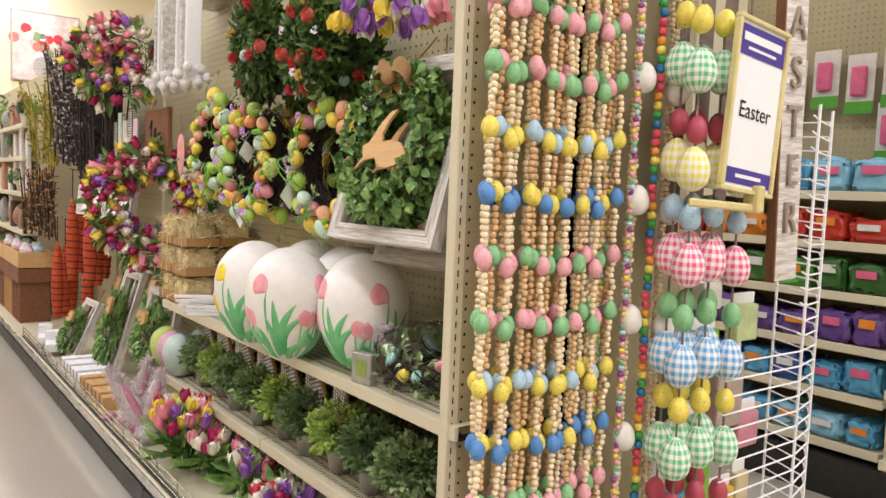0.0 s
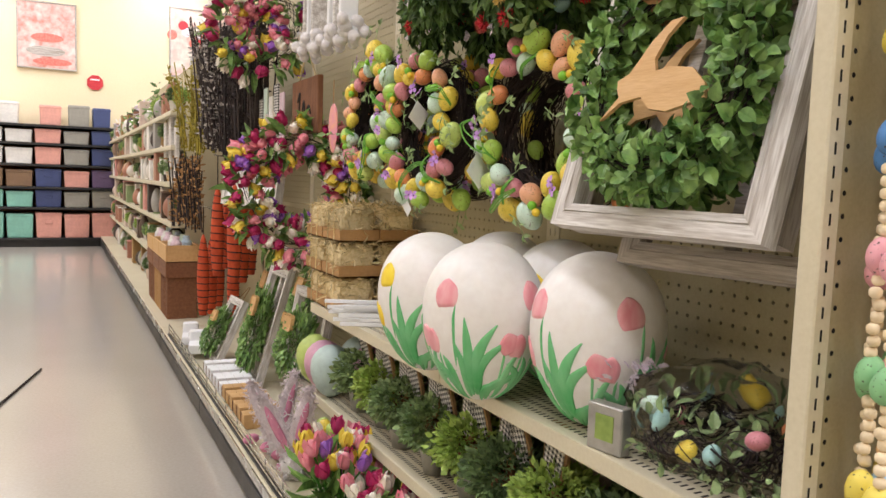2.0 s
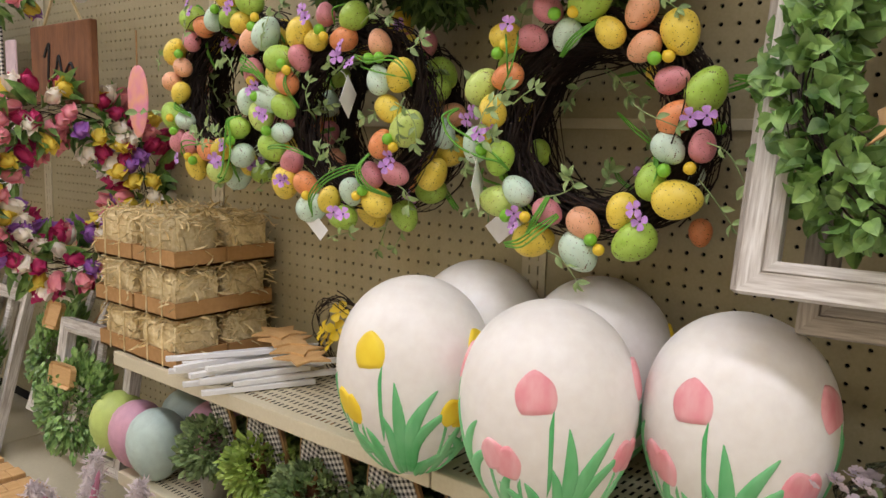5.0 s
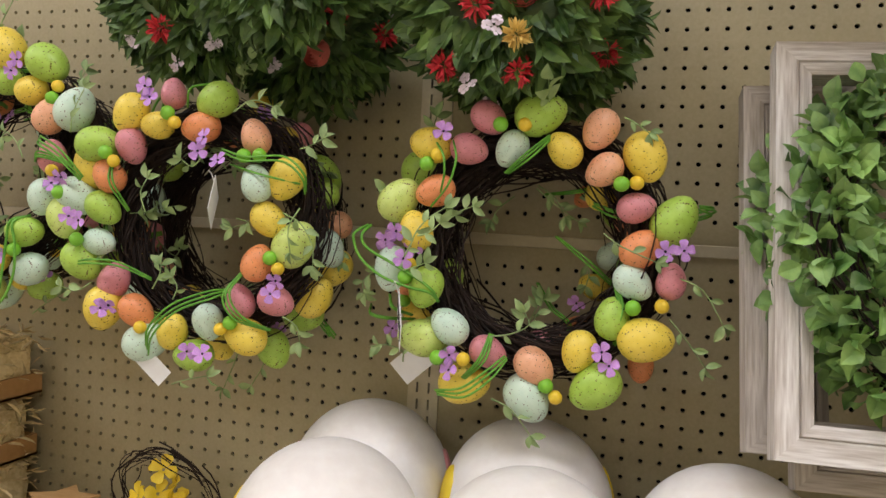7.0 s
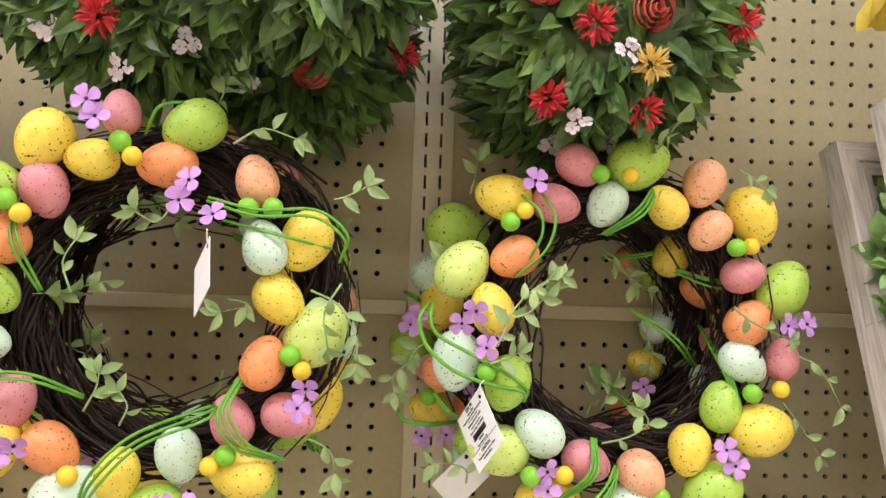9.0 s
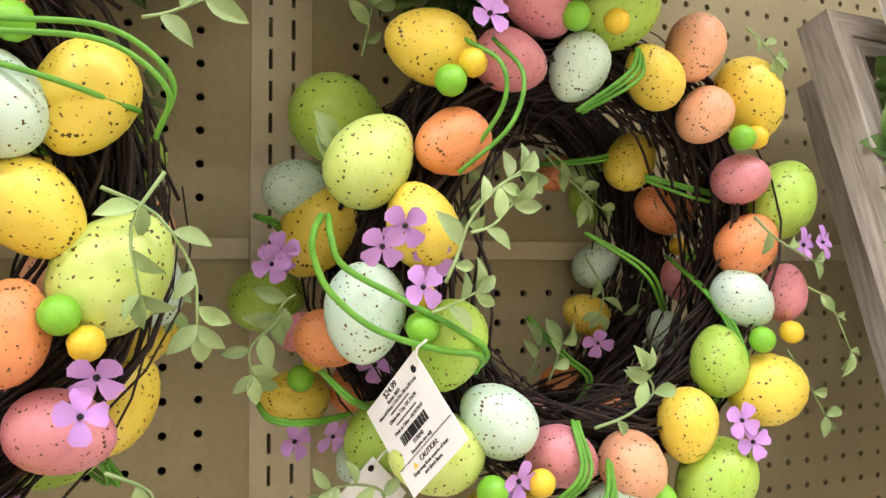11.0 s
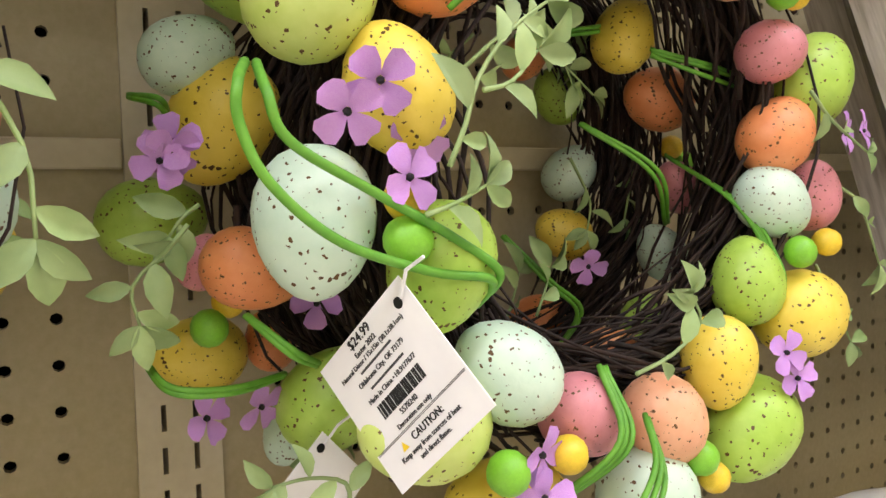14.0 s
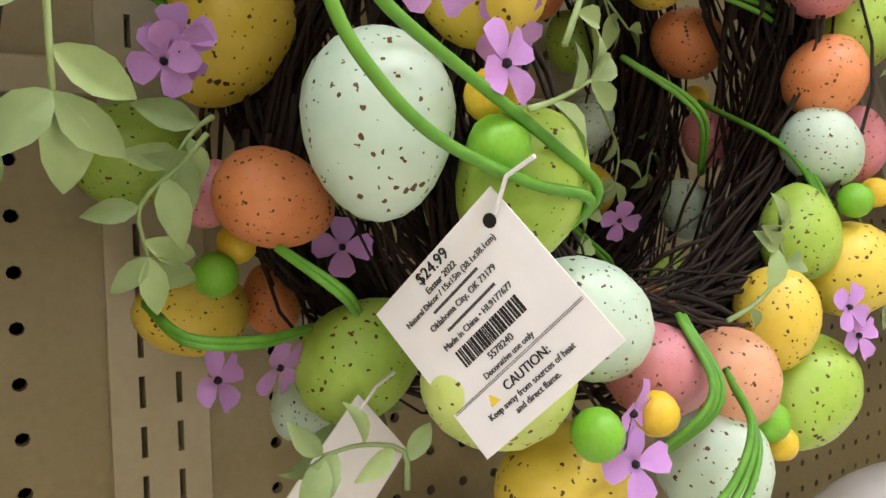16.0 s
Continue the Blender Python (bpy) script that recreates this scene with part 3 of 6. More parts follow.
CORDS_A1 = [[(-200, 16, 63), (-205, 4, 63), (-198, -11, 63), (-168, -27, 62), (-135, -44, 62), (-115, -58, 62), (-112, -72, 62)], [(-204, 16, 63), (-214, 6, 63), (-214, -6, 63), (-205, -24, 63), (-181, -43, 62), (-146, -55, 62), (-119, -60, 62), (-111, -72, 62)], [(106, -4, -16), (98, -33, 18), (103, -61, 36), (101, -82, 42), (100, -111, 37)], [(107, -5, -15), (101, -35, 20), (106, -63, 38), (103, -84, 44), (101, -112, 37)], [(104, -3, -16), (95, -32, 17), (100, -59, 35), (98, -81, 41), (99, -111, 36)]]
CORDS_A2 = [[(65, 53, 5), (97, 39, 5), (161, 36, -5), (202, 47, -1), (186, 54, 33)], [(67, 55, 4), (101, 44, 4), (165, 40, -6), (207, 52, -2), (188, 56, 33)], [(66, 57, 4), (98, 47, 3), (162, 44, -7), (204, 56, -2), (187, 58, 32)], [(-46, -105, 66), (-55, -133, 66), (-77, -161, 66)], [(-44, -106, 66), (-52, -134, 66), (-75, -162, 66)]]
CORDS_A3 = [[(-42, -106, 66), (-48, -135, 66), (-73, -162, 66)], [(-122, 119, 67), (-109, 102, 67), (-107, 80, 67), (-115, 55, 67)], [(-102, 122, 66), (-94, 98, 66), (-102, 68, 66), (-125, 42, 67)], [(13, 131, 60), (-10, 107, 60), (-37, 86, 61)], [(15, 130, 60), (-6, 105, 60), (-35, 85, 61)]]
CORDS_A4 = [[(11, 132, 60), (-14, 108, 60), (-39, 86, 61)], [(-105, -179, 76), (-71, -172, 76), (-42, -149, 76), (-24, -131, 75)], [(-104, -182, 76), (-68, -177, 76), (-39, -154, 76), (-23, -133, 75)], [(-107, -177, 76), (-73, -167, 76), (-45, -145, 76), (-26, -129, 75)]]
CORDS_REAR1 = [[(28, 23, 81), (66, -6, 81), (104, -37, 80)], [(30, 23, 81), (71, -4, 81), (107, -36, 80)], [(5, -41, 37), (25, -71, 37), (49, -92, 36), (41, -123, 36)], [(7, -41, 37), (29, -70, 36), (53, -91, 36), (43, -123, 36)], [(-213, -81, 69), (-207, -91, 69), (-182, -95, 69), (-151, -97, 69)], [(-213, -82, 69), (-207, -93, 69), (-182, -97, 69), (-152, -98, 69)]]
CORDS_REAR2 = [[(-180, -64, 99), (-170, -78, 99), (-149, -89, 98)], [(-179, -64, 99), (-168, -77, 99), (-148, -88, 98)], [(-202, 32, 19), (-194, 26, 19), (-184, 21, 19)], [(-202, 33, 19), (-193, 29, 19), (-184, 22, 19)], [(10, 77, 47), (53, 83, 46), (110, 98, 45)], [(10, 76, 47), (53, 80, 46), (110, 96, 45)]]
CORDS_B1 = [[(-26, 145, 61), (-11, 167, 61), (13, 177, 61)], [(31, 92, 75), (75, 82, 75), (123, 84, 74), (150, 64, 74), (146, 43, 74)], [(30, 89, 75), (72, 77, 75), (121, 78, 74), (148, 59, 74), (145, 40, 74)], [(44, 73, 75), (94, 61, 74), (138, 52, 74)], [(-183, -66, 73), (-139, -58, 72), (-98, -59, 72), (-63, -79, 71)]]
CORDS_B2 = [[(-183, -68, 73), (-139, -63, 72), (-98, -64, 72), (-63, -81, 71)], [(-63, -177, 76), (-47, -144, 76), (-16, -113, 76), (32, -92, 75), (46, -88, 75)], [(-61, -179, 76), (-43, -148, 76), (-12, -116, 76), (36, -96, 75), (48, -89, 75)], [(-64, -175, 76), (-50, -140, 76), (-19, -108, 76), (29, -88, 75), (44, -86, 75)], [(65, -61, 70), (52, -90, 70), (69, -118, 70), (103, -134, 69)]]
CORDS_B3 = [[(68, -61, 70), (57, -88, 70), (74, -116, 70), (105, -134, 69)], [(63, -62, 70), (48, -92, 70), (64, -120, 70), (101, -135, 69)], [(-128, 74, 67), (-118, 43, 67), (-103, 7, 67)], [(-126, 75, 67), (-113, 45, 67), (-101, 8, 67)]]
SPRIGS_A1 = [[(-148, -19, 77), (-141, -5, 77), (-135, 11, 77), (-121, 28, 77), (-102, 41, 76)], [(-133, 7, 77), (-120, 11, 77), (-107, 23, 76)], [(-44, -106, 66), (-19, -101, 65), (1, -89, 65), (-5, -75, 65)], [(-158, -154, 17), (-159, -141, 17), (-175, -135, 18), (-190, -135, 18)], [(163, -25, 43), (193, -38, 43), (217, -76, 43)], [(159, -74, 33), (180, -98, 33), (202, -127, 33)], [(-112, 22, 37), (-91, 38, 36), (-76, 45, 36)], [(95, 153, 54), (107, 147, 54), (123, 136, 54)]]
SPRIGS_A2 = [[(79, 21, 74), (100, 7, 74), (138, -8, 73)], [(-151, -35, 67), (-138, -31, 67), (-125, -25, 67)], [(-39, -181, 56), (-15, -192, 55), (9, -220, 55)]]
SPRIGS_REAR1 = [[(-198, -27, 69), (-207, -37, 69), (-220, -50, 69), (-218, -65, 69)], [(-187, -19, 49), (-194, -24, 49), (-200, -32, 49)], [(55, 6, 26), (72, -21, 26), (69, -40, 26)], [(-3, -95, 27), (5, -78, 27), (10, -63, 27)], [(5, -87, 47), (12, -73, 47), (17, -59, 47)], [(-29, 72, 37), (-50, 54, 37), (-57, 38, 38)], [(2, 87, 47), (24, 72, 46), (38, 48, 46)], [(130, 11, 15), (123, -13, 15), (117, -34, 15)]]
SPRIGS_REAR2 = [[(0, 83, 47), (26, 63, 46), (55, 43, 46)], [(-143, 137, 49), (-140, 152, 49), (-136, 172, 48)]]
SPRIGS_B1 = [[(121, 15, 64), (145, 3, 64), (161, -23, 64), (163, -48, 64)], [(124, -114, 59), (143, -125, 59), (148, -144, 59)], [(51, 138, 65), (75, 153, 65), (103, 146, 64)], [(138, 95, 59), (150, 99, 59), (166, 108, 59)], [(-146, -89, 58), (-168, -102, 58), (-190, -97, 58)], [(-64, -93, 47), (-55, -74, 46), (-53, -61, 46)], [(-35, -105, 46), (-29, -89, 46), (-36, -76, 46)], [(-78, 7, 47), (-86, 32, 47), (-77, 51, 47)]]
SPRIGS_B2 = [[(147, 22, 74), (133, -3, 74), (137, -33, 74)], [(2, 86, 46), (-13, 69, 46), (-30, 78, 46)], [(50, 5, 45), (69, 0, 45), (44, -7, 45)], [(-26, -214, 56), (-8, -207, 56), (23, -199, 55)]]
WREATH = "twig wreath of speckled pastel eggs hanging on the pegboard"
wreath_a = egg_wreath(EGGS_A1 + EGGS_A2, BALLS_A1, FLOWERS_A1, CORDS_A1 + CORDS_A2 + CORDS_A3 + CORDS_A4, SPRIGS_A1 + SPRIGS_A2, facing(1.745, 1.165, 1.075, 0, 0, 5), WREATH, 3)
wreath_rear = egg_wreath(EGGS_REAR1 + EGGS_REAR2, BALLS_REAR1, FLOWERS_REAR1, CORDS_REAR1 + CORDS_REAR2, SPRIGS_REAR1 + SPRIGS_REAR2, facing(1.76, 1.155, 1.165, 0, 0, 5), "twig wreath of speckled eggs hanging behind another wreath", 5, thick=0)
wreath_b = egg_wreath(EGGS_B1 + EGGS_B2 + EGGS_B3, BALLS_B1, FLOWERS_B1, CORDS_B1 + CORDS_B2 + CORDS_B3, SPRIGS_B1 + SPRIGS_B2, facing(2.175, 1.175, 1.045, 0, 0, 5), WREATH, 8, thick=0)
copy_thing(wreath_a, facing(2.195, 1.165, 1.155, -60, 0, 0))
copy_thing(wreath_a, facing(2.53, 1.235, 1.03, 115, 0, 6))
copy_thing(wreath_b, facing(2.56, 1.225, 1.13, 20, 0, 6))

# ---- large white eggs with raised tulips ----
EGG_H, EGG_W = 0.150, 0.114
BIG_EGG = raw_mesh("shell", *egg_form(EGG_H, EGG_W, 40, 26, -0.13), smooth=True)


def on_egg(az, h, lift=0.0):
    """A point of the big egg's surface: azimuth in degrees, height from -1 to 1."""
    t = math.acos(max(-1, min(1, -h)))
    r = EGG_W * math.sin(t) * (1 - 0.13 * math.cos(t)) + lift
    return Vector((r * math.cos(radians(az)), r * math.sin(radians(az)), -EGG_H * math.cos(t) + lift * -math.cos(t)))


def patch(az, h, daz, dh, tilt, shape, lift=0.006, bend=0.0, n=14):
    """A raised pad on the big egg; shape gives its half width for a height from -1 to 1."""
    v, f = [], []
    ca, sa = math.cos(radians(tilt)), math.sin(radians(tilt))
    hs = [-1 + 2 * i / n for i in range(n + 1)]
    ws = [-1, -0.82, -0.4, 0, 0.4, 0.82, 1]
    for q in hs:
        for s in ws:
            x, y = s * shape(q) * daz, q * dh
            X, Y = x * ca - y * sa * daz / dh, x * sa * dh / daz + y * ca
            X += bend * max(0, q + 0.2) ** 2
            edge = min(1, (1 - abs(s)) * 4) * min(1, (1 - abs(q)) * 6 + 0.05)
            v.append(on_egg(az + X, h + Y, -0.002 + lift * edge ** 0.5))
    k = len(ws)
    for i in range(n):
        for j in range(k - 1):
            f.append((i * k + j, i * k + j + 1, (i + 1) * k + j + 1, (i + 1) * k + j))
    return raw_mesh("relief", v, f, smooth=True)


def tulip_shape(q):
    return max(0.02, math.sqrt(max(0, 1 - ((q + 0.15) / 1.15) ** 2)) * (1 if q < 0.2 else 1 - (q - 0.2) ** 2 * 0.8))


def leaf_shape(q):
    return max(0.04, (1 - max(0, (q + 0.2) / 1.2) ** 2.2) * min(1, (q + 1) * 1.2 + 0.45))


def big_egg(x, y, spin, bloom, label):
    e = thing("decorative_egg", label, "egg decoration", pose(x, y, SHELF_Z + EGG_H * 0.985, 0, 0, spin), "large white eggs")
    part("shell", BIG_EGG, WHITE_EGG, e)
    for az0 in (0, 90, 180, 270):
        for az, h, daz, dh, tl in ((-24, 0.42, 14, 0.17, 10), (40, -0.14, 11, 0.14, 18), (-40, -0.18, 10, 0.15, -8)):
            part("tulip", patch(az0 + az, h, daz, dh, tl, tulip_shape, 0.005), bloom, e)
        for az, h, dh, tl in ((-13, -0.08, 0.36, 13), (-33, -0.52, 0.20, 10), (36, -0.45, 0.18, -6)):
            part("stem", patch(az0 + az, h, 1.5, dh, tl, lambda q: 1.0, 0.003), STEM_GREEN, e)
        for az, h, daz, dh, tl, bn in ((1, -0.36, 6, 0.54, -2, -3), (8, -0.38, 6, 0.50, -5, 14), (12, -0.46, 5, 0.42, -6, 24), (-5, -0.54, 5, 0.38, 3, -5), (-20, -0.64, 5, 0.32, 14, -6), (-27, -0.66, 4, 0.28, 12, -16), (18, -0.78, 6, 0.18, -24, 30), (27, -0.72, 5, 0.22, -14, 36), (42, -0.56, 6, 0.38, 4, 10)):
            part("leaf", patch(az0 + az, h, daz, dh, tl, leaf_shape, 0.004, bn), STEM_GREEN, e)
    return e


PINKEGG, YELEGG = "large white ceramic egg with raised pink tulips standing on shelf", "large white ceramic egg with raised yellow tulips standing on shelf"
big_egg(1.03, 1.505, 193, PINK_TULIP, PINKEGG)
big_egg(0.925, 1.712, 226, PINK_TULIP, PINKEGG)
big_egg(0.930, 1.945, 210, YELLOW_TULIP, YELEGG)
big_egg(1.125, 1.968, 220, PINK_TULIP, PINKEGG)
big_egg(1.13, 1.748, 228, YELLOW_TULIP, YELEGG)

# ---- more materials ----
def gingham(name, hexa, scale, flat=False):
    """Woven checks: white, half tone and full tone."""
    m = bpy.data.materials.new(name)
    m.use_nodes = True
    n, l = m.node_tree.nodes, m.node_tree.links
    tc = n.new("ShaderNodeTexCoord")
    sp = n.new("ShaderNodeSeparateXYZ")
    l.new(tc.outputs["Object"], sp.inputs[0])
    at = n.new("ShaderNodeMath")
    at.operation = "ARCTAN2"
    l.new(sp.outputs["Y"], at.inputs[0])
    l.new(sp.outputs["X"], at.inputs[1])
    ang = n.new("ShaderNodeMath")
    ang.operation = "MULTIPLY"
    ang.inputs[1].default_value = 0.036
    l.new(at.outputs[0], ang.inputs[0])
    tot = None
    for src in (sp.outputs["Z"], sp.outputs["Y"] if flat else ang.outputs[0]):
        a = n.new("ShaderNodeMath")
        a.operation = "MULTIPLY"
        a.inputs[1].default_value = scale
        l.new(src, a.inputs[0])
        s = n.new("ShaderNodeMath")
        s.operation = "SINE"
        l.new(a.outputs[0], s.inputs[0])
        g = n.new("ShaderNodeMath")
        g.operation = "GREATER_THAN"
        g.inputs[1].default_value = 0.0
        l.new(s.outputs[0], g.inputs[0])
        h = n.new("ShaderNodeMath")
        h.operation = "MULTIPLY"
        h.inputs[1].default_value = 0.5
        l.new(g.outputs[0], h.inputs[0])
        if tot is None:
            tot = h.outputs[0]
        else:
            q = n.new("ShaderNodeMath")
            q.operation = "ADD"
            l.new(tot, q.inputs[0])
            l.new(h.outputs[0], q.inputs[1])
            tot = q.outputs[0]
    mix = n.new("ShaderNodeMix")
    mix.data_type = "RGBA"
    mix.inputs["A"].default_value, mix.inputs["B"].default_value = lin("f4f0ea"), lin(hexa)
    l.new(tot, mix.inputs["Factor"])
    p = n["Principled BSDF"]
    l.new(mix.outputs["Result"], p.inputs["Base Color"])
    p.inputs["Roughness"].default_value = 0.85
    return m


WOOD_L = mat("pale_bead_wood", "f3e2c2", "ead2a8", rough=0.55, grain=60, mottle=12, vary=0.08)
WOOD_T = mat("tan_bead_wood", "e3bf92", "d6aa74", rough=0.55, grain=60, mottle=12, vary=0.12)
TONE = {k: mat("paint_" + k, h, rough=0.5, grain=60, mottle=8, bump=0.06, specks="4a4436" if k in "YBPGS" else None, speck_scale=220, speck_size=0.16) for k, h in dict(
    Y="f3de62", B="5a90cc", P="f3aeb6", G="8cc68c", S="b4d4e8", W="f0ebe2", R="e05060", O="ee9a3c", Q="3a9a44", U="2c78a8", V="9a4a8c", K="b84a5c").items()}
GING = {k: gingham("gingham_" + k, h, 350) for k, h in dict(G="5fc080", Y="e8e05a", P="ec5c8c", B="5aa6dc").items()}
BLACKCHECK = gingham("black_check", "1c1a1a", 560, True)
BURLAP = mat("burlap", "b08a5e", "94714a", rough=0.95, grain=300, mottle=20, bump=0.5)
PLYWOOD = mat("cut_wood", "d8b07a", "c89c64", rough=0.6, grain=50, mottle=6, stretch=(1, 8, 1))
BARK = mat("brown_board", "8a5c3c", "6e4730", rough=0.8, grain=60, mottle=8, bump=0.3, stretch=(8, 1, 8))
LETTER = mat("weathered_letter", "a8988a", "8c7d70", rough=0.8, grain=60, mottle=12, bump=0.3)
PURPLEINK = mat("purple_print", "4a3c98", "443690", rough=0.45)
GOLD = mat("cream_sign_frame", "e2d49c", "d4c488", rough=0.4)
PAIL = mat("galvanised_pail", "b8b6b0", "98968f", rough=0.45, metal=0.6, grain=40, mottle=8)
DUSTY = mat("dusty_green_leaf", "9cb07a", "66804c", rough=0.6, grain=60, mottle=20, vary=0.35)
LIME = mat("lime_leaf", "b6cc6c", "8aa84c", rough=0.6, grain=60, mottle=20, vary=0.3)
DEEP = mat("deep_leaf", "788f5a", "50693f", rough=0.55, grain=60, mottle=20, vary=0.35)
TULIP = {k: mat("silk_tulip_" + k, a, b, rough=0.6, grain=60, mottle=30, through_light=0.1) for k, (a, b) in dict(
    w=("f6efe4", "eadfca"), p=("f0a0a8", "e07c90"), m=("c02c68", "981c50"), y=("f2da5c", "e0c23c"), v=("a870c4", "8a50ac"), r=("d84858", "b83044")).items()}
REDFLOWER = mat("red_paper_flower", "e0454a", "c22c38", rough=0.7, grain=90, mottle=30, vary=0.15)
CORAL = mat("coral_wood_rose", "f28a7a", "e06c60", rough=0.6, grain=60, mottle=30)
WHITEFLOWER = mat("pale_blossom", "efe6ec", "e0d0dc", rough=0.7, grain=90, mottle=30)
CREAMFLOWER = mat("straw_flower", "ecd07a", "d8b45c", rough=0.7, grain=90, mottle=30)
ROBIN = mat("robin_egg", "a8cfc6", "98c0b8", rough=0.4, specks="5a5248", speck_scale=9, speck_size=0.17)
FUR_P = mat("pink_plush", "eadfe0", "dccdd0", rough=1.0, grain=200, mottle=40, bump=0.8, sheen=0.5)
FUR_W = mat("white_plush", "f0ecea", "dcd6d4", rough=1.0, grain=200, mottle=40, bump=0.8, sheen=0.5)
ROSE = mat("rose_felt", "e09ab0", "d080a0", rough=0.9)
FILM = bpy.data.materials.new("clear_film")
FILM.use_nodes = True
FILM.node_tree.nodes["Principled BSDF"].inputs["Transmission Weight"].default_value = 1.0
FILM.node_tree.nodes["Principled BSDF"].inputs["Roughness"].default_value = 0.12
FILM.node_tree.nodes["Principled BSDF"].inputs["IOR"].default_value = 1.12


def hook(x0, y, z, parent, length):
    """A chrome peg hook from the wall out."""
    part("peg_hook", raw_mesh("peg_hook", *tube(smooth_line([(X_WALL, y, z), (X_WALL - length * 0.6, y, z - 0.004), (X_WALL - length, y, z + 0.012)], 4), 0.0025, 6), smooth=True), CHROME, parent)


def ring_points(n, R, r, seed, front=True):
    rng = random.Random(seed)
    s, w = [], []
    for _ in range(n):
        a, b = rng.uniform(0, 6.283), rng.uniform(-0.5, 3.64) if front else rng.uniform(0, 6.283)
        o = Vector((math.cos(a), math.sin(a), 0))
        d = o * math.cos(b) + Vector((0, 0, 1)) * math.sin(b)
        s.append(o * R + d * r * rng.uniform(0.55, 1.0))
        w.append(d + Vector((rng.gauss(0, .3), rng.gauss(0, .3), rng.gauss(0, .3))))
    return s, w


def pompon(r, n, seed):
    rng = np.random.default_rng(seed)
    d = rng.normal(0, 1, (n, 3))
    d /= np.linalg.norm(d, axis=1)[:, None]
    return leaves(d * r * 0.3, d, r * 0.8, r * 0.22, seed, 0.05)


POM = raw_mesh("flower", *pompon(0.018, 90, 2))
POM.materials.append(REDFLOWER)
POM2 = raw_mesh("flower", *pompon(0.017, 90, 3))
POM2.materials.append(CREAMFLOWER)
ROSE_FORM = raw_mesh("flower", *joined([([(rr * math.cos(2 * math.pi * k / 14 + i * .4) * (1.15 if j else 1), rr * math.sin(2 * math.pi * k / 14 + i * .4) * (1.15 if j else 1), h + j * 0.013)
                                         for j in (0, 1) for k in range(14)], [(k, (k + 1) % 14, 14 + (k + 1) % 14, 14 + k) for k in range(14)])
                                        for i, (rr, h) in enumerate(((0.004, 0.004), (0.008, 0.003), (0.012, 0.001), (0.016, -0.002), (0.018, -0.006)))]
                                       + [([(0.017 * math.cos(k * .449), 0.017 * math.sin(k * .449), -0.004) for k in range(14)], [tuple(range(14))])]), smooth=True)
ROSE_FORM.materials.append(CORAL)
BLOSSOM = raw_mesh("flower", *joined([moved(petal_flower(5, s), pose(math.cos(s * 2.1) * 1.1, math.sin(s * 2.1) * 1.1, .2 * s, 20 * s, 15, 30 * s)) for s in range(4)]), smooth=True)
BLOSSOM.materials.append(WHITEFLOWER)
ROBIN_EGG = raw_mesh("egg", *egg_form(1.0, 0.76, 14, 9), smooth=True)
ROBIN_EGG.materials.append(ROBIN)
LSP, LWY = ring_points(1500, 0.085, 0.050, 5)
LOUT = [(q - Vector((q.x, q.y, 0)).normalized() * 0.085).normalized() for q in LSP]
LWY = [o * 0.45 + Vector((q.x, q.y, 0)).normalized() * (0.9 if Vector((q.x, q.y, 0)).length > 0.075 else -0.7) for o, q in zip(LOUT, LSP)]
LAUREL = raw_mesh("laurel_leaves", *leaves(LSP, LWY, 0.036, 0.0165, 5, 0.3, OVAL_LEAF, LOUT, 0.6))
LAUREL.materials.append(MOSS)
LAUREL_CORE = raw_mesh("moss_core", *joined([tube([(0.085 * math.cos(a / 16 * 6.2832), 0.085 * math.sin(a / 16 * 6.2832), 0) for a in range(17)], 0.036, 8)]), smooth=True)
LAUREL_CORE.materials.append(DEEP)


def laurel_wreath(m, seed, extras):
    w = thing("laurel_wreath", "thick green leaf wreath with red and white flowers", "wreath", m @ Matrix.Diagonal((0.95, 0.95, 0.95, 1)), "laurel wreaths")
    part("moss_core", LAUREL_CORE, None, w)
    part("laurel_foliage", LAUREL, None, w, m=pose(0, 0, 0, 0, 0, seed * 40), kind="stuff")
    rng = random.Random(seed)
    for a, r, k in extras:
        ar = radians(a)
        mm = pose(r * math.cos(ar), r * math.sin(ar), 0.068 - abs(r - 0.085) * 0.5, rng.uniform(-15, 15), rng.uniform(-15, 15), rng.uniform(0, 360))
        me, s = {"r": (POM, 1), "c": (POM2, 1), "o": (ROSE_FORM, 1.05), "b": (BLOSSOM, 0.007), "e": (ROBIN_EGG, 0.02)}[k]
        part("egg" if k == "e" else "flower", me, None, w, m=mm @ (pose(0, 0, 0, 90, 0, 40) if k == "e" else Matrix()) @ Matrix.Diagonal((s, s, s, 1)))
    return w


SPOTS = ((-161, 0.078, "o"), (-50, 0.05, "o"), (-110, 0.06, "r"), (-87, 0.085, "b"), (-72, 0.098, "c"), (-77, 0.135, "r"), (-116, 0.138, "r"), (-102, 0.148, "b"),
         (100, 0.09, "r"), (150, 0.09, "b"), (40, 0.1, "o"), (10, 0.11, "b"), (70, 0.12, "c"), (-20, 0.13, "r"))
SPOTS_L = ((-75, 0.07, "b"), (-55, 0.09, "r"), (-95, 0.06, "e"), (-150, 0.1, "r"), (-120, 0.1, "b"), (-30, 0.12, "o"), (60, 0.1, "r"), (100, 0.1, "b"), (160, 0.1, "c"))
SPOTS_M = ((-150, 0.09, "r"), (-175, 0.12, "b"), (-85, 0.09, "e"), (-110, 0.12, "b"), (-140, 0.13, "b"), (-60, 0.12, "r"), (90, 0.1, "r"), (45, 0.1, "b"))
